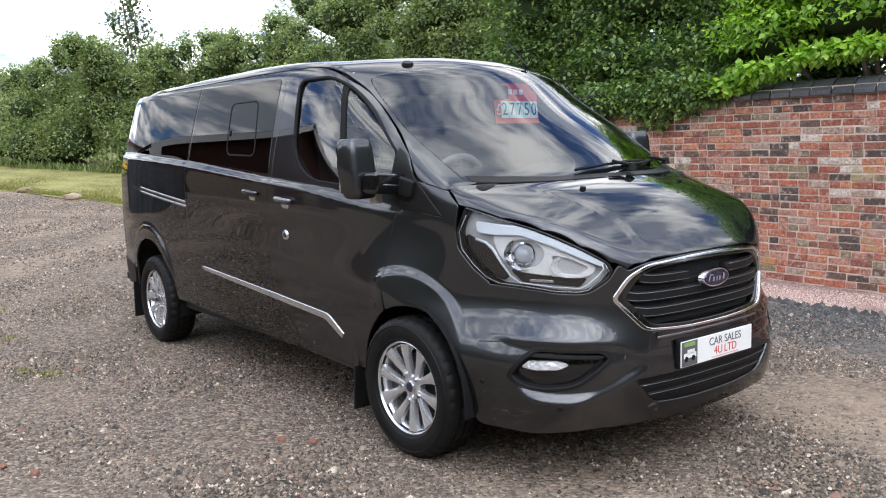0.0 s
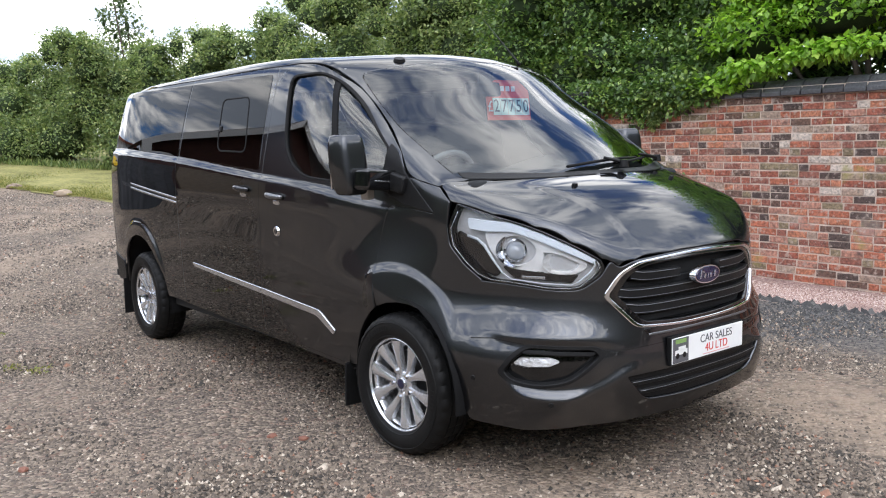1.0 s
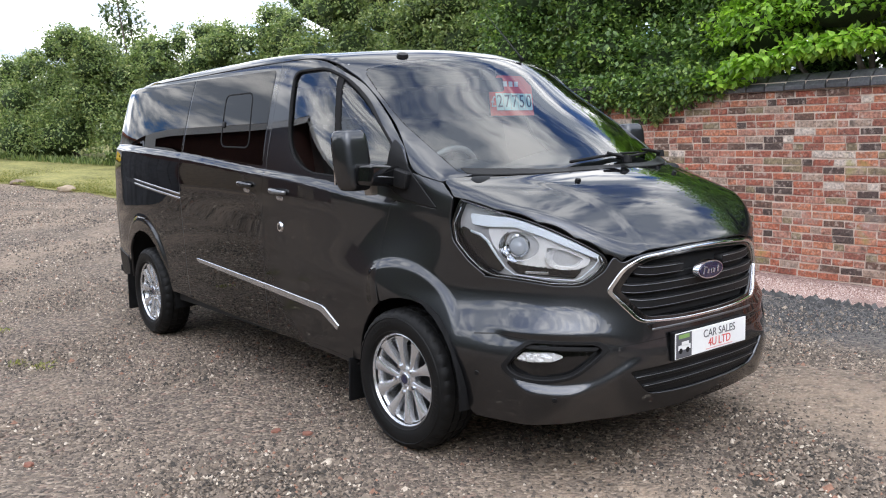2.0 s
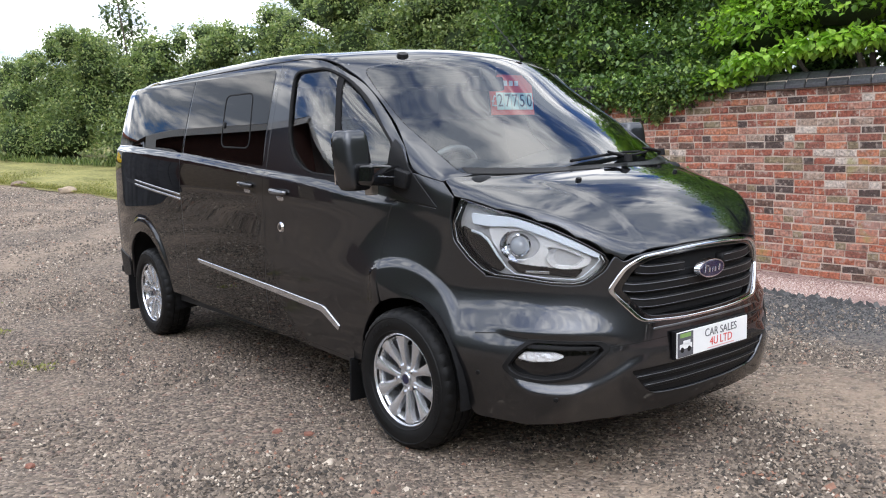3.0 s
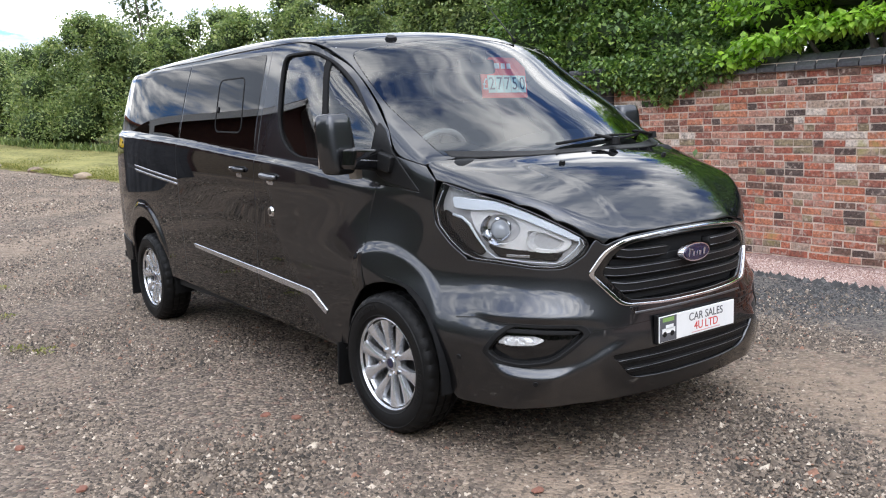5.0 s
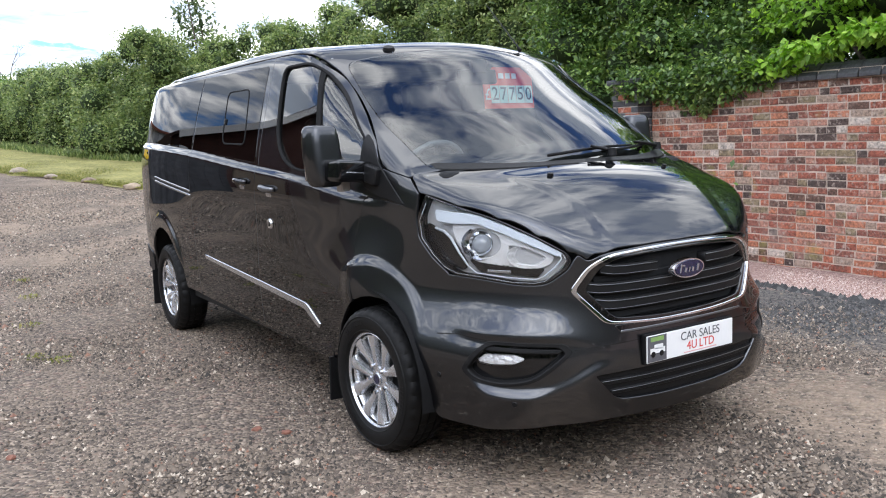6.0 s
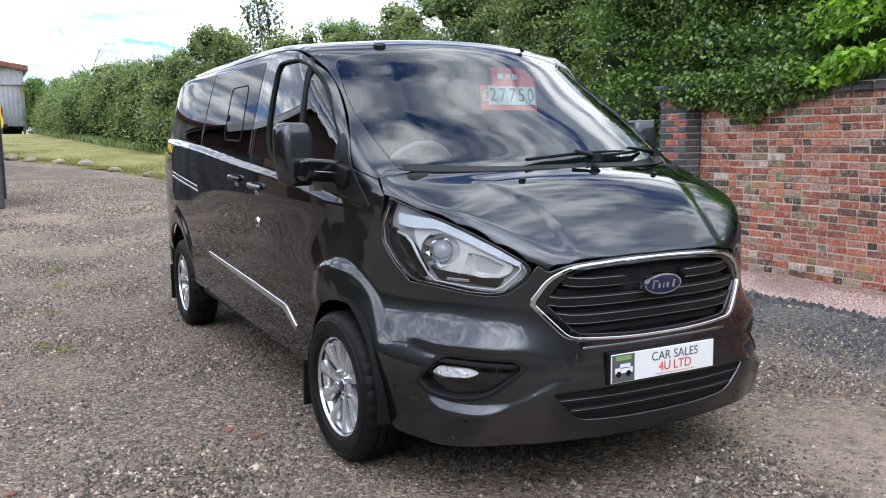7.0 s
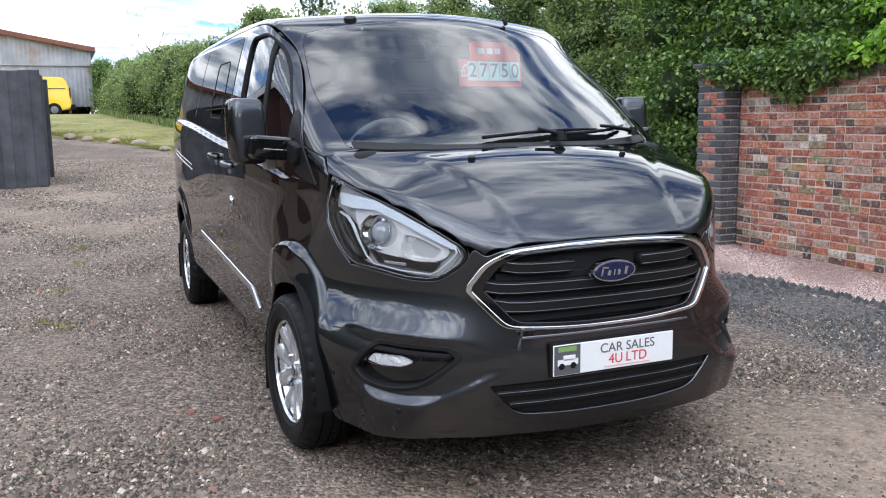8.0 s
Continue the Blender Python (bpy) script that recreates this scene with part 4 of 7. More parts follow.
# glazing
for s, d in zip((-1, 1), DOORS):
    gl = panel("window_glass", "side", grow(door_window, 1.03), SCREEN, d, "clear front door window", lift=-0.014, flange=0, sgn=s, res=0.05)
    gl.visible_shadow = False
    panel("window_seal", "side", grow(door_window, 1.014), RUBBER, d, holes=[grow(door_window, 0.988)], lift=0.0015, flange=0.014, sgn=s, res=0.03)
    panel("quarter_bar", "side", [(-0.695, 1.805, 0), (-0.655, 1.785, 0), (-0.52, 1.28, 0), (-0.56, 1.28, 0)], RUBBER, d, lift=-0.006, flange=0.01, sgn=s)
    panel("mirror_sail", "side", [(-0.155, 1.46, 0.01), (-0.105, 1.425, 0.01), (-0.02, 1.325, 0.0), (0.176, 1.152, 0.005), (-0.03, 1.185, 0.02), (-0.12, 1.222, 0.02), (-0.17, 1.30, 0.0)], BLACK_PLASTIC, d, "black mirror base trim", lift=0.006, flange=0.01, sgn=s, res=0.025)
    panel("side_moulding", "side", [(-1.318, 0.640), (-0.675, 0.598, 0.03), (-0.535, 0.512, 0.005), (-0.55, 0.492, 0.005), (-0.70, 0.570, 0.03), (-1.318, 0.612)], SATIN, d, "satin silver side moulding", lift=0.009, flange=0.012, sgn=s, r=0.002, res=0.02)
for s, d in zip((-1, 1), SLIDERS):
    w = panel("window_glass", "side", [(-2.488, 1.878, 0.0), (-1.345, 1.868, 0.03), (-1.305, 1.325, 0.03), (-2.482, 1.402, 0.0)], PRIVACY, d, "privacy-tinted sliding door window", lift=0.003, flange=0.004, sgn=s, res=0.05)
    q = [(-1.945, 1.755, 0.05), (-1.575, 1.755, 0.05), (-1.50, 1.425, 0.06), (-1.90, 1.435, 0.06)]
    panel("opening_pane", "side", q, RUBBER, d, "small opening pane frame", holes=[grow(q, 0.976)], lift=0.006, flange=0.004, sgn=s, res=0.03)
    panel("pane_latch", "side", [(-1.905, 1.585, 0.004), (-1.888, 1.585, 0.004), (-1.885, 1.555, 0.004), (-1.902, 1.555, 0.004)], BLACK_PLASTIC, d, lift=0.012, flange=0.01, sgn=s, res=0.02)
    panel("side_moulding", "side", [(-2.30, 0.695, 0.0), (-1.336, 0.640), (-1.336, 0.612), (-2.27, 0.675, 0.01)], SATIN, d, "satin silver side moulding", lift=0.009, flange=0.012, sgn=s, r=0.002, res=0.02)
    panel("rear_side_window", "side", [(-3.80, 1.888, 0.03), (-2.512, 1.878, 0.0), (-2.518, 1.402, 0.0), (-3.62, 1.462, 0.03), (-3.75, 1.53, 0.04)], PRIVACY, van, "privacy-tinted rear side window", lift=0.003, flange=0.004, sgn=s, res=0.05)
    panel("door_track", "side", [(-3.66, 1.212), (-2.512, 1.122), (-2.512, 1.092), (-3.62, 1.182)], GLOSS_BLACK, van, "black sliding door track", lift=0.001, flange=0.003, sgn=s, r=0.006)
    panel("track_trim", "side", strip([(-3.42, 1.165), (-2.512, 1.090)], 0.008), SATIN, van, lift=0.006, flange=0.006, sgn=s, r=0.0)
    panel("track_trim", "side", strip([(-3.42, 1.196), (-2.512, 1.120)], 0.006), SATIN, van, lift=0.004, flange=0.004, sgn=s, r=0.0)
    panel("sill", "side", [(-2.80, 0.425), (-2.5, 0.412), (-1.33, 0.380), (-0.44, 0.350), (-0.42, 0.322), (-1.33, 0.352), (-2.5, 0.385), (-2.82, 0.40)], PAINT, van, lift=-0.012, flange=0.03, sgn=s, r=0.0)
    for px, pz, owner in ((-1.075, 1.188, DOORS), (-1.475, 1.218, SLIDERS)):
        own = d if owner is SLIDERS else DOORS[0 if s < 0 else 1]
        panel("handle_cup", "side", [(px - 0.045, pz + 0.012, 0.02), (px + 0.05, pz + 0.008, 0.02), (px + 0.045, pz - 0.045, 0.03), (px - 0.025, pz - 0.042, 0.03)], GLOSS_BLACK, own, lift=0.001, flange=0.003, sgn=s, res=0.02)
        panel("handle_cup_rim", "side", [(px - 0.03, pz - 0.028, 0.02), (px + 0.045, pz - 0.03, 0.02), (px + 0.04, pz - 0.047, 0.02), (px - 0.02, pz - 0.045, 0.02)], SATIN, own, lift=0.003, flange=0.004, sgn=s, res=0.02)
        pts = []
        for t in np.linspace(-1, 1, 11):
            p, n = on_skin("side", px + 0.085 * t, pz - 0.006 * t, s, 0.004 + 0.030 * (1 - abs(t) ** 3))
            pts.append(p)
        tube(pts, [0.010 + 0.004 * (1 - abs(t)) for t in np.linspace(-1, 1, 11)], DARK_SATIN if owner is DOORS else PAINT, "door_handle", own, "chrome-edged grab handle", sides=10, flat=1.2)
    disc("door_lock", "side", -1.083, 0.990, 0.030, 0.010, CHROME, DOORS[0 if s < 0 else 1], "round chrome door lock", sgn=s)
    disc("lock_barrel", "side", -1.083, 0.990, 0.017, 0.013, GLOSS_BLACK, DOORS[0 if s < 0 else 1], sgn=s)

# grille and lower intake
panel("grille_back", "turn", grow(grille, 1.03), INTERIOR, van, "black grille recess", lift=-0.055, flange=0, res=0.05)
panel("grille_surround", "turn", grille, CHROME, van, "chrome grille surround", holes=[grow(grille, 0.974)], lift=0.007, flange=0.010, res=0.025)
panel("grille_inner_ring", "turn", grow(grille, 0.972), GLOSS_BLACK, van, "gloss black inner grille ring", holes=[grow(grille, 0.90)], lift=-0.004, flange=0.05, res=0.03)
for z, reach in ((0.885, 24.0), (0.815, 28.0), (0.748, 25.5)):
    for a0, a1 in (((-reach, -8.5), (8.5, reach)) if z > 0.88 else ((-reach, reach),)):
        n = max(6, int((a1 - a0) / 3))
        path = [(a, z + 0.012 * max(0, (abs(a) - reach + 4) / 4)) for a in np.linspace(a0, a1, n)]
        sl = panel("grille_slat", "turn", [(p[0], p[1] + 0.017, 0.0) for p in path] + [(p[0], p[1] - 0.020, 0.0) for p in path[::-1]], BLACK_PLASTIC, van, "black grille slat with silver edge lines", lift=-0.012, flange=0.05, res=0.03)
        for dz in (0.014, -0.017):
            pts = [on_skin("turn", p[0], p[1] + dz, -1, -0.009)[0] for p in path]
            tube(pts, 0.0019 if dz > 0 else 0.0011, DARK_SATIN, "slat_line", sl, sides=6)
for z in (0.850, 0.782, 0.705):
    panel("grille_louvre", "turn", [(a, z + 0.011, 0.0) for a in np.linspace(-25, 25, 12)] + [(a, z - 0.011, 0.0) for a in np.linspace(25, -25, 12)], INTERIOR, van, lift=-0.040, flange=0.02, res=0.04)
panel("grille_lower_trim", "turn", [(-20, 0.640, 0.01), (20, 0.640, 0.01), (21.5, 0.664, 0.01), (-21.5, 0.664, 0.01)], GLOSS_BLACK, van, "gloss black strip under the grille", lift=0.004, flange=0.02, res=0.03, r=0.005)
panel("grille_lower_line", "turn", [(-20, 0.638, 0.0), (20, 0.638, 0.0), (20, 0.642, 0.0), (-20, 0.642, 0.0)], DARK_SATIN, van, "thin dull line under the grille", lift=0.007, flange=0.006, res=0.03, r=0.0)
panel("intake_back", "turn", grow(intake, 1.06), BLACK_PLASTIC, van, "black lower air intake", lift=-0.017, flange=0, res=0.05)
for z, a in ((0.442, 25.0), (0.398, 22.6)):
    sl = panel("intake_slat", "turn", [(t, z + 0.006, 0.0) for t in np.linspace(-a, a, 14)] + [(t, z - 0.008, 0.0) for t in np.linspace(a, -a, 14)], BLACK_PLASTIC, van, lift=-0.006, flange=0.012, res=0.04)
    tube([on_skin("turn", t, z + 0.005, -1, -0.004)[0] for t in np.linspace(-a, a, 22)], 0.0013, DARK_SATIN, "slat_line", sl, sides=6)

# oval badge with a plain pale flourish
bp, bn = on_skin("turn", 0.0, 0.858, -1, 0.020)
# the pose's x axis runs across the nose
BADGE = Matrix.Translation(bp) @ Matrix(((0, 0, 1, 0), (1, 0, 0, 0), (0, 1, 0, 0), (0, 0, 0, 1)))
def oval(name, a, b, h, z, mat, parent, label=""):
    bm = bmesh.new()
    bmesh.ops.create_cone(bm, cap_ends=True, segments=48, radius1=1, radius2=0.93, depth=h, matrix=BADGE @ Matrix.Translation((0, 0, z)) @ Matrix.Diagonal((a, b, 1, 1)))
    return part(name, bm, mat, parent, label, smooth=True)
badge = oval("badge", 0.098, 0.043, 0.024, -0.008, CHROME, van, "oval blue badge with chrome rim")
oval("badge_field", 0.088, 0.036, 0.005, 0.0055, BLUE_ENAMEL, badge)
for x, y, wd, hh in ((-0.055, 0.002, 0.007, 0.036), (-0.043, 0.015, 0.026, 0.006), (-0.026, -0.005, 0.012, 0.020), (-0.004, -0.005, 0.006, 0.022), (0.016, -0.005, 0.012, 0.020), (0.046, 0.0, 0.012, 0.030)):
    bm = bmesh.new()
    box(bm, (wd, hh, 0.003), (x, y, 0.0095), (0, 0, -14), bevel=0.0012)
    bm.transform(BADGE)
    part("badge_bar", bm, SATIN, badge)

# plate
def lettering(text, size, mat, parent, m, name="lettering", label=""):
    cu = bpy.data.curves.new(name, "FONT")
    cu.body, cu.size, cu.align_x, cu.align_y, cu.extrude = text, size, "CENTER", "CENTER", 0.0006
    tmp = bpy.data.objects.new("tmp", cu)
    me = bpy.data.meshes.new_from_object(tmp)
    bpy.data.objects.remove(tmp)
    me.transform(m)
    me.materials.clear()
    me.materials.append(mat)
    ob = new(name, me)
    ob.parent = parent
    if label:
        ob["label"] = label
    return ob


PLATE = Matrix.Translation((1.026, 0, 0.553)) @ Matrix(((0, 0, 1, 0), (1, 0, 0, 0), (0, 1, 0, 0), (0, 0, 0, 1)))
def plate_box(name, w, h, d, x, y, z, mat, parent, label="", bevel=0.0):
    bm = bmesh.new()
    box(bm, (w, h, d), (x, y, z), bevel=bevel)
    bm.transform(PLATE)
    return part(name, bm, mat, parent, label)
plate = plate_box("dealer_plate", 0.522, 0.113, 0.006, 0, 0, 0, WHITE_PAINT, van, "white dealer show plate with grey and red lettering", 0.003)
plate_box("plate_plinth", 0.535, 0.125, 0.02, 0, 0, -0.013, BLACK_PLASTIC, van, bevel=0.004)
plate_box("plate_picture", 0.108, 0.107, 0.001, -0.204, 0, 0.0036, GREY_INK, plate, "small picture of a car on the plate")
plate_box("picture_leaves", 0.075, 0.018, 0.001, -0.204, 0.040, 0.0040, LEAF_INK, plate)
bm = bmesh.new()
for w, h, x, y in ((0.085, 0.022, -0.202, -0.008), (0.05, 0.018, -0.196, 0.008)):
    box(bm, (w, h, 0.001), (x, y, 0.0046), bevel=0.0004)
bmesh.ops.transform(bm, matrix=PLATE, verts=bm.verts)
part("picture_car", bm, WHITE_PAINT, plate)
for x in (-0.228, -0.18):
    bm = bmesh.new()
    bmesh.ops.create_cone(bm, cap_ends=True, segments=16, radius1=0.012, radius2=0.012, depth=0.001, matrix=PLATE @ Matrix.Translation((x, -0.022, 0.0054)))
    part("picture_wheel", bm, BLACK_PLASTIC, plate)
lettering("CAR SALES", 0.050, GREY_INK, plate, PLATE @ Matrix.Translation((0.055, 0.023, 0.0038)), "upper_line")
lettering("4U", 0.052, RED_INK, plate, PLATE @ Matrix.Translation((0.003, -0.020, 0.0038)), "lower_line")
lettering("LTD", 0.052, RED_INK, plate, PLATE @ Matrix.Translation((0.094, -0.020, 0.0038)), "lower_line")
plate_box("small_print", 0.20, 0.004, 0.001, 0.055, -0.046, 0.0036, PALE_INK, plate)

# lamps
for s in (-1, 1):
    cl = panel("headlamp", "turn", grow(headlamp, 0.995), LAMP_GLASS, van, "clear wraparound headlamp with chromed reflectors", lift=0.001, flange=0, sgn=s, res=0.03)
    cl.visible_shadow = False
    panel("lamp_bowl", "turn", grow(headlamp, 1.02), LAMP_SHELL, cl, lift=-0.050, flange=0, sgn=s, res=0.03)
    panel("lamp_rim", "turn", grow(headlamp, 1.0), GLOSS_BLACK, cl, holes=[grow(headlamp, 0.988)], lift=-0.003, flange=0.07, sgn=s, res=0.02)
    edge_ = [(69.0, 1.160), (71.6, 1.085), (70.6, 1.01), (66.5, 0.945), (62.5, 0.895), (58.5, 0.874), (52, 0.868), (44, 0.851), (39, 0.849), (36.6, 0.857), (33.6, 0.900), (31.9, 0.937), (32.6, 0.962)]
    tube([on_skin("turn", a, b, s, -0.001)[0] for a, b in edge_], 0.0022, SATIN, "lamp_edge", cl, "thin bright lens edge", sides=6)
    # silvered mask that steps back from the brow to the two bowls
    mask = [(61.5, 1.075, 0.02), (52.8, 1.078, 0.03), (45, 1.040, 0.03), (39, 0.990, 0.02), (34.6, 0.955, 0.02), (35.2, 0.925, 0.02), (38.8, 0.902, 0.02), (46, 0.912, 0.03), (54, 0.925, 0.03), (59.5, 0.985, 0.04)]
    b1 = [(52.6 + 5.6 * math.cos(t), 1.002 + 0.066 * math.sin(t), 0.0) for t in np.linspace(0, 2 * math.pi, 26)[:-1]]
    b2 = [(45.6, 1.003, 0.02), (41.0, 0.992, 0.02), (35.8, 0.950, 0.02), (38.2, 0.910, 0.02), (45.2, 0.922, 0.02)]
    panel("lamp_mask", "turn", mask, REFLECTOR, cl, "silvered lamp mask", holes=[b1, b2], lift=-0.030, flange=0.03, sgn=s, res=0.018)
    for nm, a, z_, rx, rz, dp, mat_ in (("lamp_reflector", 52.6, 1.002, 0.084, 0.070, 0.070, MIRROR_BOWL), ("lamp_reflector", 41.0, 0.955, 0.078, 0.050, 0.045, FACETED)):
        p, n = on_skin("turn", a, z_, s, -0.032)
        fw = (n + Vector((0.35, 0, 0.22))).normalized()
        sd = Vector((0, 0, 1)).cross(fw).normalized()
        up_ = fw.cross(sd)
        bm = bmesh.new()
        rings = []
        for k in range(7):
            q = k / 6
            rings.append([bm.verts.new(p + sd * rx * q * math.cos(t) + up_ * rz * q * math.sin(t) - fw * dp * (1 - q * q)) for t in np.linspace(0, 2 * math.pi, 27)[:-1]])
        for r0, r1 in zip(rings[1:], rings[2:]):
            for j in range(26):
                bm.faces.new((r0[j], r0[(j + 1) % 26], r1[(j + 1) % 26], r1[j]))
        bm.faces.new(rings[1])
        bmesh.ops.delete(bm, geom=rings[0], context="VERTS")
        bmesh.ops.recalc_face_normals(bm, faces=bm.faces)
        part(nm, bm, mat_, cl, "deep silvered reflector bowl", smooth=a > 45)
        if a > 45:
            bm = bmesh.new()
            bmesh.ops.create_cone(bm, cap_ends=False, segments=32, radius1=0.047, radius2=0.050, depth=0.05, matrix=facing(p - fw * 0.030, fw))
            bmesh.ops.create_cone(bm, cap_ends=False, segments=32, radius1=0.041, radius2=0.050, depth=0.006, matrix=facing(p - fw * 0.003, fw))
            part("lamp_ring", bm, CHROME, cl, "chrome projector ring", smooth=True)
            bm = bmesh.new()
            bmesh.ops.create_uvsphere(bm, u_segments=28, v_segments=16, radius=0.042, matrix=facing(p - fw * 0.020, fw) @ Matrix.Diagonal((1, 1, 0.62, 1)))
            part("projector_lens", bm, LAMP_BALL, cl, "round projector lens", smooth=True)
    # broad pale brow, narrowing to a strip that runs round the lamp
    panel("lamp_brow", "turn", [(66.2, 1.132, 0.01), (60, 1.124, 0.02), (53, 1.118, 0.02), (45.5, 1.074, 0.02), (38, 1.017, 0.02), (32.7, 0.968, 0.005), (33.6, 0.956, 0.005), (38.5, 0.994, 0.02), (45.5, 1.046, 0.02), (53, 1.086, 0.02), (60.2, 1.082, 0.02), (65.6, 1.090, 0.01)], LIGHT_GUIDE, cl, "pale daytime running light strip", lift=-0.010, flange=0.012, sgn=s, res=0.016)
    guide = [(33.2, 0.960), (32.9, 0.943), (34.2, 0.915), (36.8, 0.876), (38.6, 0.862), (45.5, 0.868), (53.3, 0.880), (55.6, 0.905), (58.3, 0.960), (60.9, 1.020), (63.0, 1.045), (66.2, 1.058)]
    tube([on_skin("turn", a, b, s, -0.014)[0] for a, b in guide], [0.004, 0.0035, 0.0035, 0.003, 0.003, 0.003, 0.003, 0.004, 0.0055, 0.0065, 0.0065, 0.006], LIGHT_GUIDE, "light_guide", cl, "pale daytime running light strip", sides=8)
    panel("lamp_side", "turn", [(71.0, 1.075, 0.02), (66.5, 1.045, 0.01), (61.5, 1.005, 0.02), (57, 0.905, 0.02), (58.5, 0.884, 0.01), (63, 0.910, 0.02), (66.5, 0.955, 0.03), (70.4, 1.015, 0.03)], GLOSS_BLACK, cl, lift=-0.036, flange=0.01, sgn=s, res=0.03)
    panel("lamp_floor", "turn", [(37.0, 0.900, 0.005), (38.5, 0.872, 0.005), (53, 0.886, 0.005), (56, 0.930, 0.01), (46, 0.915, 0.01), (39.2, 0.906, 0.01)], GLOSS_BLACK, cl, lift=-0.030, flange=0.01, sgn=s, res=0.03)
    for i in range(11):
        a = 45.0 + 0.55 * i
        panel("lamp_rib", "turn", [(a, 0.884, 0), (a + 0.28, 0.884, 0), (a + 0.28, 0.892, 0), (a, 0.892, 0)], SATIN, cl, lift=-0.027, flange=0.004, sgn=s, res=0.02)
    # fog lamp in its black corner
    fr = panel("fog_surround", "turn", grow(fog, 1.0), BLACK_PLASTIC, van, "black fog lamp surround", holes=[grow(fog, 0.90)], lift=0.003, flange=0.05, sgn=s, res=0.025)
    panel("fog_recess", "turn", grow(fog, 1.02), GLOSS_BLACK, fr, lift=-0.040, flange=0, sgn=s, res=0.04)
    lens = [(52.3, 0.538, 0.008), (50.6, 0.568, 0.01), (43.8, 0.570, 0.012), (41.6, 0.553, 0.008), (44.0, 0.533, 0.01), (49, 0.528, 0.01)]
    panel("fog_reflector", "turn", lens, FACETED, fr, "bright fog lamp reflector", lift=-0.030, flange=0.006, sgn=s, res=0.010)
    fl = panel("fog_lens", "turn", grow(lens, 1.06), LAMP_GLASS, fr, "clear fog lamp lens", lift=-0.012, flange=0.015, sgn=s, res=0.02)
    fl.visible_shadow = False
    panel("fog_brow", "turn", [(33.5, 0.588, 0.006), (50.5, 0.602, 0.01), (50.0, 0.590, 0.006), (34.5, 0.578, 0.006)], BLACK_PLASTIC, fr, lift=-0.004, flange=0.035, sgn=s, res=0.02)
    disc("parking_sensor", "turn", 43.6, 0.378, 0.012, 0.003, BLACK_PLASTIC, van, sgn=s)
    disc("parking_sensor", "turn", 62, 0.46, 0.012, 0.003, BLACK_PLASTIC, van, sgn=s)
    disc("washer_nozzle", "top", 0.556, 0.35, 0.016, 0.012, BLACK_PLASTIC, van, "black washer nozzle", sgn=s, flat=0.7)

# mirrors
def door_mirror(s, door):
    out = 1.066 if s < 0 else 0.935   # the far one is turned further in
    bm = bmesh.new()
    bmesh.ops.create_uvsphere(bm, u_segments=48, v_segments=32, radius=1)
    pw = lambda t, e: math.copysign(abs(t) ** e, t)
    for v in bm.verts:   # a rounded block, narrower towards the top and the nose
        p = v.co
        m_ = max(abs(p.x) ** 6 + abs(p.y) ** 6, 1e-9) ** (1 / 6)
        hr = math.hypot(p.x, p.y)
        q = (pw(hr, 0.30) / max(m_, 1e-6))
        z = pw(p.z, 0.40)
        x, y = p.x * q, p.y * q
        k = 1 - 0.07 * max(0, z) - 0.10 * max(0, x) - 0.10 * max(0, -z)
        v.co = (x * 0.060 - 0.016 * z, y * 0.082 * k, z * 0.141)
    bm.transform(pose(-0.200, s * out, 1.369, 0, 0, s * -10))
    h = part("mirror", bm, PAINT, door, "grey door mirror housing on black arm", smooth=True)
    h.data.set_sharp_from_angle(angle=radians(80))
    bm = bmesh.new()
    box(bm, (0.012, 0.128, 0.225), (0, 0, 0), bevel=0.005)
    bm.transform(pose(-0.200, s * out, 1.369, 0, 0, s * -10) @ pose(-0.054, 0, 0))
    part("mirror_glass", bm, CHROME, h)
    bm = bmesh.new()
    box(bm, (0.120, 0.235, 0.100), (-0.118, s * (out - 0.095), 1.296), (s * 5, 0, s * -12), bevel=0.020, segments=4)
    part("mirror_arm", bm, GLOSS_BLACK, h, "black mirror arm", smooth=True)
    bm = bmesh.new()
    box(bm, (0.13, 0.075, 0.085), (-0.060, s * 0.888, 1.280), (s * 4, 14, s * -10), bevel=0.018, segments=3)
    part("mirror_foot", bm, BLACK_PLASTIC, h, smooth=True)
    bm = bmesh.new()
    box(bm, (0.05, 0.050, 0.062), (-0.185, s * (out - 0.09), 1.232), (0, 0, s * -10), bevel=0.012, segments=3)
    part("puddle_lamp", bm, LENS_AMBER, h, "smoked clear indicator lens", smooth=True)
    bm = bmesh.new()
    box(bm, (0.004, 0.12, 0.006), (-0.057, s * (out - 0.095), 1.290), (s * 5, 0, s * -12), bevel=0.0015)
    part("arm_line", bm, SATIN, h)
    return h


for s, d in zip((-1, 1), DOORS):
    door_mirror(s, d)

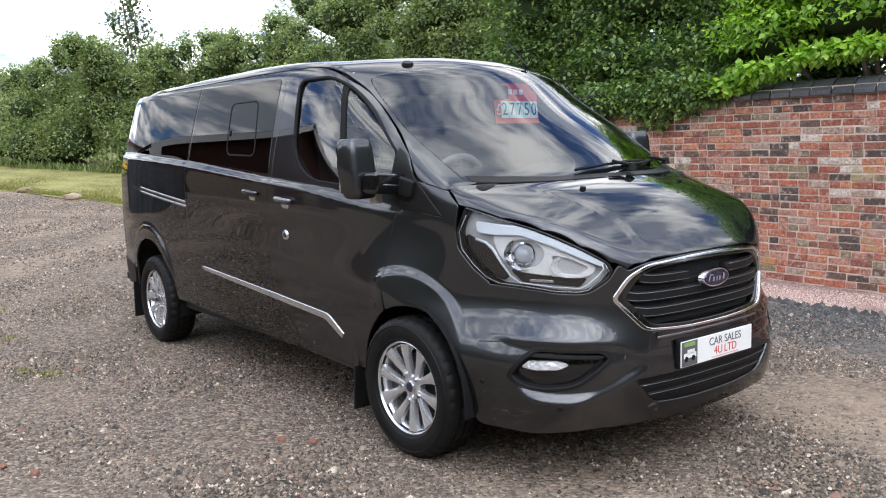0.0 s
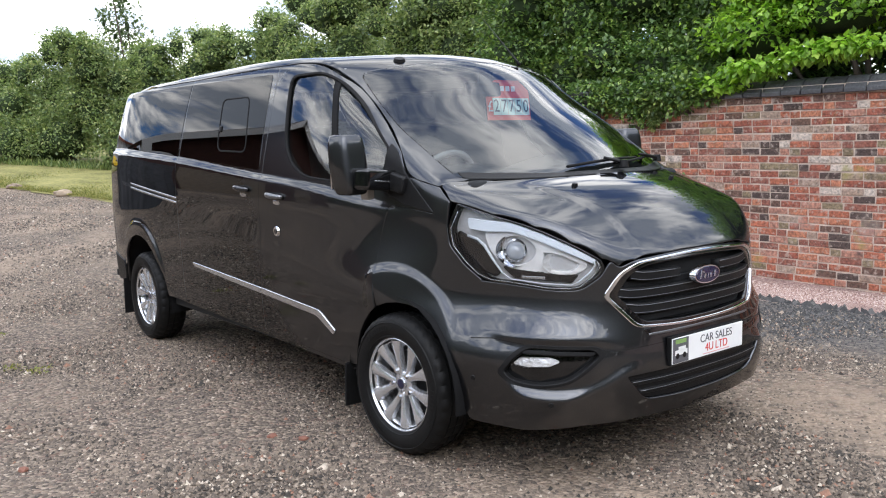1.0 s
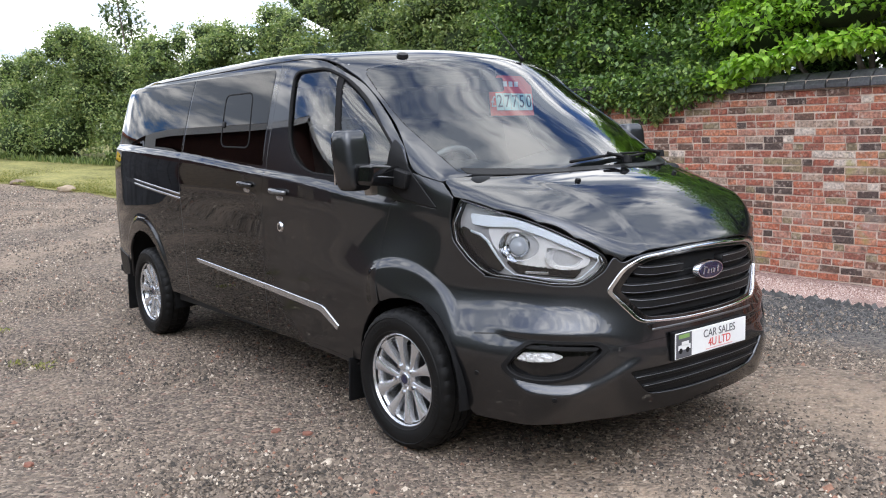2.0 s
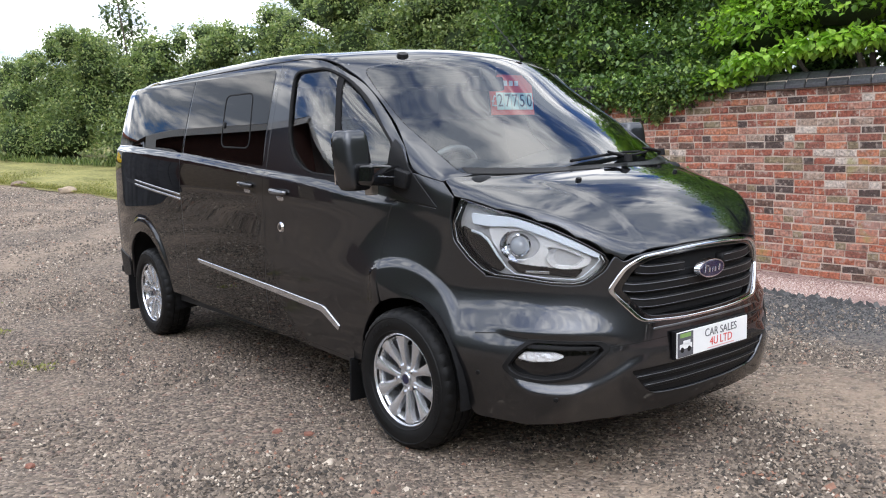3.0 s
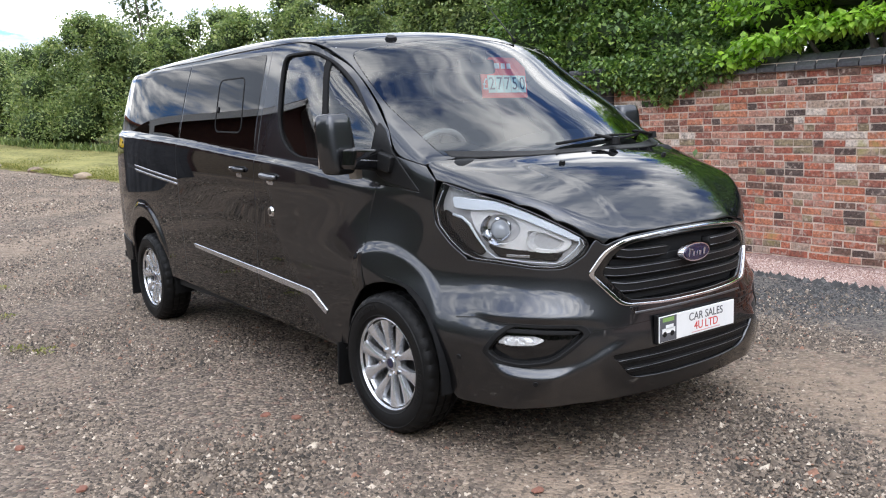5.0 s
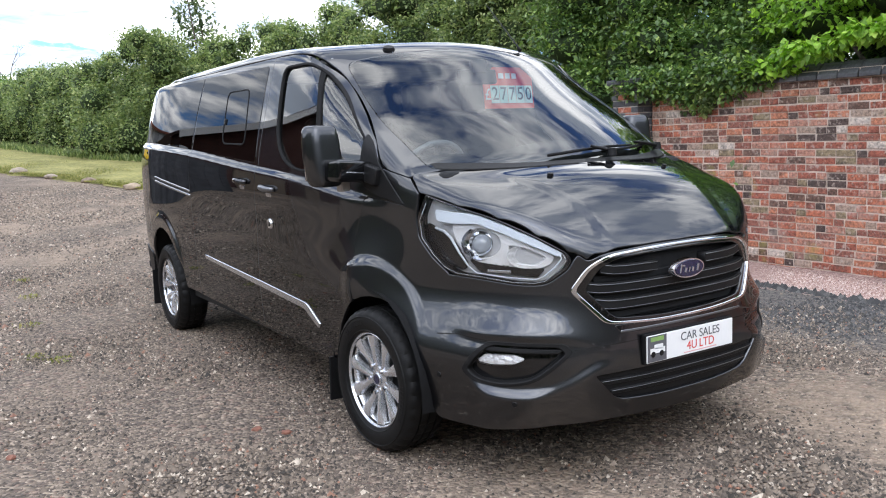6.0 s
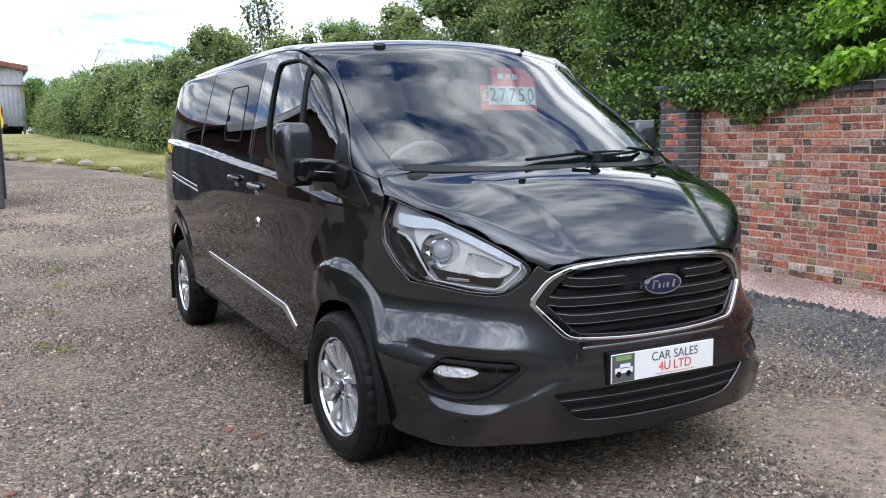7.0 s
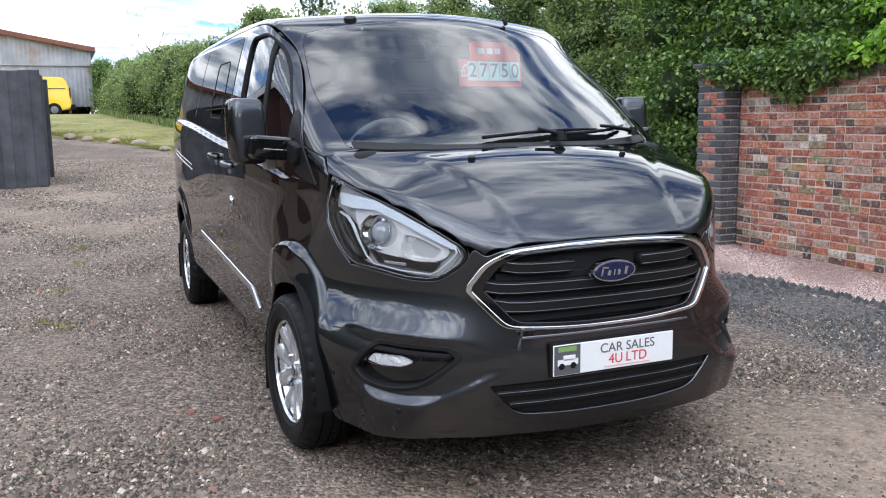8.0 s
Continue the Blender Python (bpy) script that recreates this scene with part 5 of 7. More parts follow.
# wipers, cowl, aerial, roof boss
cowl_half = [(0.478, 0.0, 0.2), (0.425, 0.35, 0.2), (0.305, 0.60, 0.1), (0.22, 0.715, 0.02), (0.175, 0.715, 0.0), (0.265, 0.58, 0.1), (0.39, 0.34, 0.2), (0.440, 0.0, 0.2)]
panel("cowl", "top", cowl_half + [(p[0], -p[1], p[2]) for p in cowl_half[-2:0:-1]], BLACK_PLASTIC, van, "black scuttle panel below the windscreen", lift=0.001, flange=0.004, r=0.02, res=0.03)
def wiper(path, pivot):
    pts = [on_skin("top", x, y, 1, 0.016)[0] for x, y in path]
    w = tube(pts, [0.010] * (len(pts) - 1) + [0.006], RUBBER, "wiper", van, "black windscreen wiper", sides=8, flat=0.7)
    pp = [on_skin("top", *q, 1, 0.034)[0] for q in pivot]
    tube(pp, [0.013, 0.012, 0.010, 0.008], BLACK_PLASTIC, "wiper_arm", w, sides=8, flat=0.8)
    bm = bmesh.new()
    bmesh.ops.create_cone(bm, cap_ends=True, segments=16, radius1=0.024, radius2=0.018, depth=0.035, matrix=Matrix.Translation(pp[0]))
    part("wiper_pivot", bm, BLACK_PLASTIC, w, smooth=True)
wiper([(0.385, -0.22), (0.375, 0.0), (0.345, 0.2), (0.30, 0.38)], [(0.435, 0.12), (0.40, 0.10), (0.385, 0.06), (0.372, 0.04)])
wiper([(0.395, 0.10), (0.345, 0.30), (0.27, 0.48), (0.185, 0.60)], [(0.255, 0.60), (0.27, 0.52), (0.285, 0.44), (0.295, 0.40)])
disc("roof_marker", "top", -0.627, 0.447, 0.034, 0.015, BLACK_PLASTIC, van, "small black roof boss", sgn=-1, flat=0.8)
tube([Vector((-0.575, 0.395, 1.90)), Vector((-0.605, 0.395, 1.935)), Vector((-0.90, 0.395, 2.21))], [0.013, 0.004, 0.002], BLACK_PLASTIC, "aerial", van, "black whip aerial", sides=6)

# wheels
def wheel(cx, s, steer=0.0):
    """Silver ten-spoke alloy wheel; built at the origin facing -y, then turned and set."""
    at = (0, 0, 0)
    prof = [(0.150, -0.08), (0.196, -0.085), (0.206, -0.06), (0.207, 0.055), (0.214, 0.082), (0.219, 0.090), (0.224, 0.088), (0.222, 0.080), (0.205, 0.070), (0.200, 0.058), (0.194, 0.035), (0.192, -0.05), (0.150, -0.08)]
    rim = lathe(prof, ALLOY, "wheel", van, at, "silver ten-spoke alloy wheel with tyre")
    steps = 132
    verts, faces = [], []
    tp = [(0.205, 0.070), (0.222, 0.088), (0.238, 0.100), (0.262, 0.107), (0.288, 0.107), (0.308, 0.102), (0.322, 0.093), (0.331, 0.080), (0.336, 0.062), (0.3365, 0.049), (0.328, 0.047), (0.328, 0.041), (0.337, 0.039), (0.338, 0.006), (0.329, 0.004)]
    tp = tp + [(r, -o) for r, o in tp[::-1]]
    n = len(tp)
    for k in range(steps):
        t = 2 * math.pi * k / steps
        cut = k % 4 == 0
        for i, (r, o) in enumerate(tp):
            if cut and i in (6, 7, 8, n - 7, n - 8, n - 9):
                r -= 0.007
            if k % 4 == 2 and i in (12, 13, n - 13, n - 14):
                r -= 0.006
            verts.append((r * math.cos(t), -o, r * math.sin(t)))
    for k in range(steps):
        j = (k + 1) % steps
        faces += [(k * n + i, k * n + i + 1, j * n + i + 1, j * n + i) for i in range(n - 1)]
    ty = mesh_object("tyre", verts, faces, TYRE, rim, "black road tyre")
    ty.data.set_sharp_from_angle(angle=radians(28))
    # raised rings and plain bars of the sidewall print
    lathe([(0.233, 0.097), (0.236, 0.1015), (0.239, 0.099)], TYRE, "sidewall_ring", rim, at)
    lathe([(0.296, 0.1045), (0.299, 0.1085), (0.302, 0.1035)], TYRE, "sidewall_ring", rim, at)
    bm = bmesh.new()
    for a0, cnt in ((0.4, 9), (2.5, 7), (4.4, 9)):
        for i in range(cnt):
            a = a0 + i * 0.075
            box(bm, (0.014, 0.004, 0.022), (0, 0, 0))
            m = Matrix.Rotation(-a, 4, "Y") @ Matrix.Translation((0, -0.107, 0.272))
            bm.verts.ensure_lookup_table(); bmesh.ops.transform(bm, matrix=m, verts=bm.verts[-8:])
    tagged(part("sidewall_print", bm, TYRE, rim), kind="stuff")
    lathe([(0.0, 0.012), (0.150, 0.012), (0.152, -0.01)], DARK_METAL, "brake_disc", rim, at, "dark brake disc")
    lathe([(0.10, -0.055), (0.196, -0.055)], DARK_METAL, "wheel_back", rim, at)
    # spokes in five pairs
    for i in range(10):
        pair, side = divmod(i, 2)
        a = pair * 2 * math.pi / 5 + (0.30 if side else -0.30) + math.pi / 2
        bm = bmesh.new()
        secs = []
        for r, w, o, d in ((0.045, 0.020, 0.062, 0.034), (0.085, 0.017, 0.066, 0.034), (0.13, 0.021, 0.074, 0.030), (0.175, 0.029, 0.080, 0.026), (0.208, 0.040, 0.082, 0.022)):
            c = 0.10 * (1 if side else -1) * (0.204 - r) / 0.16
            secs.append([bm.verts.new((x * w + c * -0.12, -(o + oo), r)) for x, oo in ((-1, -d), (-0.85, -0.006), (-0.25, 0.0), (0.25, 0.0), (0.85, -0.006), (1, -d))])
        for u, v in zip(secs, secs[1:]):
            for j in range(5):
                bm.faces.new((u[j], u[j + 1], v[j + 1], v[j]))
        bmesh.ops.recalc_face_normals(bm, faces=bm.faces)
        bm.transform(Matrix.Rotation(math.pi / 2 - a, 4, "Y"))
        sp = part("spoke", bm, ALLOY, rim, smooth=True)
    lathe([(0.0, 0.060), (0.050, 0.059), (0.060, 0.052), (0.062, 0.02)], ALLOY, "hub", rim, at)
    lathe([(0.0, 0.070), (0.028, 0.069), (0.032, 0.065), (0.033, 0.05)], SATIN, "hub_cap", rim, at, "blue-centred hub cap", steps=32)
    lathe([(0.0, 0.0715), (0.022, 0.071), (0.024, 0.069)], BLUE_ENAMEL, "hub_badge", rim, at, steps=32)
    for i in range(5):
        a = i * 2 * math.pi / 5 + math.pi / 2 + math.pi / 5
        bm = bmesh.new()
        bmesh.ops.create_cone(bm, cap_ends=True, segments=6, radius1=0.011, radius2=0.009, depth=0.03, matrix=Matrix.Translation((0.066 * math.cos(a), -0.064, 0.066 * math.sin(a))) @ pose(0, 0, 0, 90))
        part("wheel_nut", bm, CHROME, rim)
    rim.matrix_world = pose(cx, s * 0.885, 0.337, 0, 0, steer + (180 if s > 0 else 0)) @ Matrix.Rotation(0.2 + cx, 4, "Y")
    return rim


wheel(0.0, -1, 3.0); wheel(-3.3, -1); wheel(0.0, 1, 3.0); wheel(-3.3, 1)

# arch liners, floor, flaps
for cx, r in ((0.0, 0.425), (-3.3, 0.485)):
    for s in (-1, 1):
        verts, faces = [], []
        n = 17
        for i in range(n):
            t = math.pi * (i / (n - 1)) * 1.08 - 0.13
            for y in (0.965, 0.60):
                verts.append((cx + r * math.cos(t), s * y, 0.335 + r * math.sin(t)))
        verts += [(cx, s * 0.60, 0.335)]
        for i in range(n - 1):
            faces += [(2 * i, 2 * i + 2, 2 * i + 3, 2 * i + 1), (2 * i + 1, 2 * i + 3, 2 * n)]
        mesh_object("arch_liner", verts, faces, RUBBER, van)
for x0, x1, w, z in ((-4.2, -3.7, 1.80, 0.40), (-3.7, -2.85, 1.2, 0.40), (-2.85, -0.42, 1.86, 0.34), (-0.42, 0.44, 1.2, 0.30), (0.44, 0.72, 1.5, 0.30)):
    bm = bmesh.new()
    box(bm, (x1 - x0, w, 0.05), ((x0 + x1) / 2, 0, z + 0.02))
    part("underbody", bm, DARK_METAL, van)
for cx, z1 in ((-0.445, 0.36), (-3.80, 0.42)):
    for s in (-1, 1):
        bm = bmesh.new()
        box(bm, (0.014, 0.235, z1 - 0.13), (cx, s * 0.865, (z1 + 0.13) / 2), (0, 4, 0), bevel=0.005)
        part("mud_flap", bm, RUBBER, van, "black mud flap")
panel("rear_bumper", "side", [(-4.17, 0.60), (-3.80, 0.56), (-3.78, 0.40), (-4.17, 0.38)], BLACK_PLASTIC, van, lift=0.008, flange=0.02, sgn=-1)
panel("rear_bumper", "side", [(-4.17, 0.60), (-3.80, 0.56), (-3.78, 0.40), (-4.17, 0.38)], BLACK_PLASTIC, van, lift=0.008, flange=0.02, sgn=1)

# cabin
bm = bmesh.new()
box(bm, (0.62, 1.50, 0.22), (0.02, 0, 1.16), (0, -4, 0), bevel=0.06, segments=4)
box(bm, (0.25, 1.46, 0.16), (-0.16, 0, 1.12), bevel=0.05, segments=3)
box(bm, (0.30, 0.36, 0.10), (-0.17, -0.38, 1.27), (0, 12, 0), bevel=0.04, segments=3)
part("dashboard", bm, INTERIOR, van, "charcoal dashboard", smooth=True)
# the steering wheel's reflection is put into this lighter grey
WHEEL_RIM = material("grey with sheen painted in", (0.16, 0.165, 0.17), rough=0.45, vary=0.1)
wc, wt = Vector((-0.36, -0.38, 1.235)), pose(0, 0, 0, 0, -62, 0)
ring = [wc + (wt @ Vector((0.19 * math.cos(t), 0.19 * math.sin(t), 0))) for t in np.linspace(0, 2 * math.pi, 33)[:-1]]
sw = tube(ring, 0.017, WHEEL_RIM, "steering_wheel", van, "dark steering wheel", sides=10, closed=True)
bm = bmesh.new()
box(bm, (0.12, 0.15, 0.05), (0, 0, -0.01), bevel=0.02)
for t in (0, 120, 240):
    box(bm, (0.15, 0.035, 0.02), (0.10 * math.cos(radians(t)), 0.10 * math.sin(radians(t)), -0.01), (0, 0, t))
bm.transform(Matrix.Translation(wc) @ wt)
part("wheel_boss", bm, INTERIOR, sw)
def seat(y, w):
    bm = bmesh.new()
    box(bm, (0.50, w, 0.16), (-0.95, y, 0.98), (0, -4, 0), bevel=0.05, segments=3)
    st = part("seat", bm, SEAT_CLOTH, van, "dark grey cloth seat", smooth=True)
    bm = bmesh.new()
    box(bm, (0.14, w, 0.60), (-1.19, y, 1.27), (0, -12, 0), bevel=0.05, segments=3)
    part("backrest", bm, SEAT_CLOTH, st, smooth=True)
    for yy in ((y,) if w < 0.6 else (y - w / 4, y + w / 4)):
        bm = bmesh.new()
        box(bm, (0.10, 0.25, 0.17), (-1.27, yy, 1.67), (0, -8, 0), bevel=0.035, segments=3)
        part("headrest", bm, SEAT_CLOTH, st, smooth=True)
seat(-0.42, 0.50); seat(0.36, 0.88)
bm = bmesh.new()
box(bm, (0.03, 1.62, 1.35), (-1.62, 0, 1.12), bevel=0.01)
part("bulkhead", bm, INTERIOR, van)
bm = bmesh.new()
box(bm, (1.6, 1.50, 0.03), (-1.5, 0, 1.845), bevel=0.01)
part("headliner", bm, material("pale grey headliner", (0.35, 0.35, 0.34), rough=0.9), van)
bm = bmesh.new()
box(bm, (0.04, 0.25, 0.08), (-0.46, 0.0, 1.745), (0, -10, 0), bevel=0.018, segments=3)
box(bm, (0.03, 0.10, 0.07), (-0.44, 0.0, 1.80), bevel=0.01)
part("interior_mirror", bm, INTERIOR, van, smooth=True)

# price board hanging behind the windscreen
board = tagged(new("price_board"), "orange red price board with white digit cards hanging behind the windscreen", "sign")
SIGN = Matrix.Translation((-0.575, 0.305, 1.66)) @ Matrix(((0, 0, 1, 0), (1, 0, 0, 0), (0, 1, 0, 0), (0, 0, 0, 1))) @ pose(0, 0, 0, -6, 8, 0)
def flat_shape(name, pts, z, d, mat, parent, m, label=""):
    bm = bmesh.new()
    f = bm.faces.new([bm.verts.new((*p, z)) for p in pts])
    r = bmesh.ops.extrude_face_region(bm, geom=[f])
    bmesh.ops.translate(bm, vec=(0, 0, d), verts=[v for v in r["geom"] if isinstance(v, bmesh.types.BMVert)])
    bmesh.ops.recalc_face_normals(bm, faces=bm.faces)
    bm.transform(m)
    return part(name, bm, mat, parent, label)
flat_shape("board", [(-0.20, -0.085), (0.20, -0.085), (0.20, 0.09), (0.11, 0.15), (-0.11, 0.15), (-0.20, 0.09)], -0.003, 0.003, CARD_RED, board, SIGN, "orange red card")
for i, ch in enumerate("27750"):
    x = -0.115 + i * 0.068
    flat_shape("digit_card", [(x - 0.032, -0.055), (x + 0.032, -0.055), (x + 0.032, 0.045), (x - 0.032, 0.045)], 0.001, 0.002, material("pale mint card", (0.62, 0.80, 0.74), rough=0.5, vary=0.03) if i == 0 else bpy.data.materials["pale mint card"], board, SIGN)
    lettering(ch, 0.105, GREY_INK, board, SIGN @ Matrix.Translation((x, -0.005, 0.0036)), "digit")
lettering("£", 0.09, WHITE_PAINT, board, SIGN @ Matrix.Translation((-0.172, -0.008, 0.002)), "pound_sign")
for x, w in ((-0.055, 0.04), (0.0, 0.035), (0.05, 0.035)):
    flat_shape("brand_bar", [(x - w / 2, 0.085), (x + w / 2, 0.085), (x + w / 2, 0.115), (x - w / 2, 0.115)], 0.001, 0.001, WHITE_PAINT, board, SIGN)

# bumper split lines
for s in (-1, 1):
    panel("bumper_seam", "turn", strip([(31.0, 0.586), (24, 0.592), (15.5, 0.598)], 0.004), DARK_METAL, van, lift=0.0012, flange=0.0, sgn=s, r=0.0)
    panel("bumper_seam", "turn", [(49.5, 0.626, 0), (57, 0.640, 0), (63, 0.630, 0), (63, 0.626, 0), (57, 0.636, 0), (49.5, 0.622, 0)], DARK_METAL, van, lift=0.0012, flange=0.0, sgn=s, r=0.0)


# ---- brick wall ----
BRICKS = [(0.0, (0.381, 0.128, 0.074)), (0.14, (0.296, 0.095, 0.061)), (0.28, (0.430, 0.171, 0.098)), (0.40, (0.248, 0.095, 0.067)), (0.52, (0.401, 0.199, 0.143)), (0.62, (0.081, 0.055, 0.047)), (0.72, (0.134, 0.076, 0.056)), (0.82, (0.343, 0.247, 0.190)), (0.90, (0.229, 0.175, 0.106)), (0.965, (0.525, 0.446, 0.380))]
SPOTS = [((0.55, 0.455, 0.385), 24.0, 0.55, 0.68, 0.6), ((0.50, 0.42, 0.36), 2.6, 0.60, 0.72, 0.35), ((0.30, 0.27, 0.07), 3.1, 0.64, 0.73, 0.6), ((0.05, 0.042, 0.038), 9.0, 0.58, 0.76, 0.75)]
BRICK_ONE = ramp_random("old red brick", "object", BRICKS, 0.9, 38, 0.55, 0.8, 90, SPOTS)
BRICK_REST = ramp_random("old red brick, joined", "island", BRICKS, 0.9, 38, 0.55, 0.8, 90, SPOTS)
MORTAR = material("pale lime mortar", (0.58, 0.48, 0.405), rough=0.95, vary=0.3, scale=9, bump=0.7, bump_scale=90)
BLUE = [(0.0, (0.055, 0.057, 0.066)), (0.4, (0.085, 0.086, 0.093)), (0.75, (0.045, 0.045, 0.05)), (1.0, (0.13, 0.13, 0.135))]
BLUE_BRICK = ramp_random("blue engineering brick", "object", BLUE, 0.55, 40, 0.25, 0.4, 90, [((0.32, 0.30, 0.27), 18.0, 0.64, 0.76, 0.5)])
WALL_Y, WALL_FOOT, COURSE = 5.60, -0.27, 0.0808
COURSES = 26


def brick_mesh(length, depth=0.05, height=0.0665, seed=0):
    """One weathered brick, its arrises knocked off; front towards -y."""
    r = random.Random(seed)
    bm = bmesh.new()
    c = 0.004
    l2, h2 = length / 2, height / 2
    front = [bm.verts.new((x * (l2 - c) + r.uniform(-0.006, 0.004), -0.0 + r.uniform(-0.004, 0.003), z * (h2 - c) + r.uniform(-0.004, 0.004))) for x, z in ((-1, -1), (1, -1), (1, 1), (-1, 1))]
    rim = [bm.verts.new((x * l2 + r.uniform(-0.004, 0.003), 0.006, z * h2 + r.uniform(-0.003, 0.002))) for x, z in ((-1, -1), (1, -1), (1, 1), (-1, 1))]
    back = [bm.verts.new((x * l2, depth, z * h2)) for x, z in ((-1, -1), (1, -1), (1, 1), (-1, 1))]
    bm.faces.new(front)
    for a, b in ((front, rim), (rim, back)):
        for i in range(4):
            bm.faces.new((a[i], b[i], b[(i + 1) % 4], a[(i + 1) % 4]))
    bmesh.ops.recalc_face_normals(bm, faces=bm.faces)
    return bm


def mesh_of(bm, name, mat):
    me = bpy.data.meshes.new(name)
    bm.to_mesh(me); bm.free()
    me.materials.append(mat)
    return me


LENGTHS = (0.222, 0.214, 0.105)
VARIANTS = {(li, k): mesh_of(brick_mesh(LENGTHS[li], seed=li * 10 + k), "brick", BRICK_ONE) for li in range(3) for k in range(4)}
bm = bmesh.new()
box(bm, (10.46, 0.22, COURSES * COURSE), (0.73, WALL_Y + 0.118, WALL_FOOT + COURSES * COURSE / 2))
wall = tagged(part("wall_brick", bm, MORTAR), "old garden wall of mixed red and brown bricks with pale mortar", "wall", kind="structure")
wr = random.Random(11)
joined_v, joined_f, singles = [], [], 0
for course in range(COURSES):
    x = -4.497
    first = True
    z = WALL_FOOT + (course + 0.5) * COURSE
    while x < 5.9:
        li = (2 if course % 2 else 0) if first else wr.choices((0, 1, 2), (5, 3, 4))[0]
        first = False
        L = LENGTHS[li]
        k = wr.randrange(4)
        cx = x + L / 2
        if cx > -4.46:
            off = wr.uniform(-0.005, 0.004)
            m = pose(cx, WALL_Y + off, z + 0.006 * math.sin(cx * 1.7) + wr.uniform(-0.003, 0.003), 0, wr.uniform(-1.1, 1.1), 0)
            if -3.02 < cx < -0.62 and singles < 300:
                b = new("brick", VARIANTS[(li, k)])
                b.parent = wall
                b.matrix_world = m
                singles += 1
            else:
                me = VARIANTS[(li, k)]
                o = len(joined_v)
                joined_v += [m @ v.co for v in me.vertices]
                joined_f += [tuple(i + o for i in p.vertices) for p in me.polygons]
        x += L + 0.0105 + wr.uniform(0, 0.007)
tagged(mesh_object("brickwork", joined_v, joined_f, BRICK_REST, wall, smooth=False), kind="stuff")

# saddleback coping of blue brick
def coping_mesh(L):
    bm = bmesh.new()
    prof = [(-0.045, 0.0), (-0.045, 0.045), (0.045, 0.150), (0.10, 0.175), (0.155, 0.175), (0.24, 0.12), (0.26, 0.0)]
    a = [bm.verts.new((-L / 2, y, z)) for y, z in prof]
    b = [bm.verts.new((L / 2, y, z)) for y, z in prof]
    for i in range(len(prof)):
        j = (i + 1) % len(prof)
        bm.faces.new((a[i], b[i], b[j], a[j]))
    bm.faces.new(a[::-1]); bm.faces.new(b)
    bmesh.ops.recalc_face_normals(bm, faces=bm.faces)
    bmesh.ops.bevel(bm, geom=list(bm.edges), offset=0.006, segments=1, affect="EDGES")
    return mesh_of(bm, "coping_brick", BLUE_BRICK)
CM = [coping_mesh(0.222), coping_mesh(0.218)]
x = -4.35
top_z = WALL_FOOT + COURSES * COURSE
i = 0
bm = bmesh.new()
box(bm, (10.2, 0.24, 0.10), (0.85, WALL_Y + 0.112, top_z + 0.048))
part("coping_bed", bm, MORTAR, wall)
while x < 5.8:
    c = new("coping_brick", CM[i % 2])
    c.parent = wall
    c.matrix_world = pose(x, WALL_Y + wr.uniform(-0.004, 0.004), top_z + 0.003 + wr.uniform(-0.003, 0.003), wr.uniform(-1, 1), wr.uniform(-0.8, 0.8), 0)
    x += 0.232
    i += 1

# pier of blue and red brick at the wall's end
PX0, PX1, PY = -4.98, -4.52, 5.36
bm = bmesh.new()
box(bm, (PX1 - PX0 - 0.02, 0.44, 2.22), ((PX0 + PX1) / 2, PY + 0.232, WALL_FOOT + 1.11))
pier = tagged(part("wall_pier", bm, material("grey pier mortar", (0.42, 0.38, 0.34), rough=0.95, vary=0.3, scale=9, bump=0.6)), "gate pier of dark blue and red bricks", "pier", kind="structure")
PIER_RED = {k: mesh_of(brick_mesh(LENGTHS[k] - 0.001, depth=0.03, seed=70 + k), "brick", BRICK_ONE) for k in (0, 2)}
PIER_BLUE = {k: mesh_of(brick_mesh(LENGTHS[k] - 0.001, depth=0.03, seed=80 + k), "brick", BLUE_BRICK) for k in (0, 2)}
for c in range(27):
    z = WALL_FOOT + (c + 0.5) * COURSE
    row = ((2, 0, 2) if c % 2 else (0, 0))
    x = PX0 + (0.0 if c % 2 else 0.012)
    for j, li in enumerate(row):
        L = LENGTHS[li]
        red = (c % 2 and j == 1) or wr.random() < 0.12
        b = new("brick", (PIER_RED if red else PIER_BLUE)[li]); b.parent = pier
        b.matrix_world = pose(x + L / 2, PY + wr.uniform(-0.002, 0.002), z)
        x += L + 0.0105
    y = PY + 0.006
    for j, li in enumerate(row):
        L = LENGTHS[li]
        b = new("brick", PIER_BLUE[li]); b.parent = pier
        b.matrix_world = pose(PX1, y + L / 2, z, 0, 0, 90)
        y += L + 0.0105
bm = bmesh.new()
box(bm, (0.56, 0.56, 0.07), ((PX0 + PX1) / 2, PY + 0.23, WALL_FOOT + 2.255), bevel=0.02)
part("pier_cap", bm, BLUE_BRICK, pier)

# ivy on the pier and trailing over the wall
def trailing(name, label, centres, count, size, mat):
    top = tagged(new(name), label, "ivy")
    top.location = centres[0][:3]
    inv = -np.array(centres[0][:3])
    c = np.array(centres, float)
    pk = rng.integers(0, len(c), count)
    d = unit(count); d[:, 1] = -np.abs(d[:, 1])
    p = c[pk, :3] + d * c[pk, 3:] * rng.uniform(0.4, 1.1, count)[:, None]
    leaf_mesh("leaves", p + inv, d, size, mat, top, droop=0.6)
    for i, q in enumerate(c):
        tube([q[:3] + inv + np.array([0, 0.05, q[5]]), q[:3] + inv + np.array([0.03, 0.0, 0]), q[:3] + inv + np.array([0, 0.02, -q[5]])], 0.006, BARK, "stem", top, sides=5)
    return top
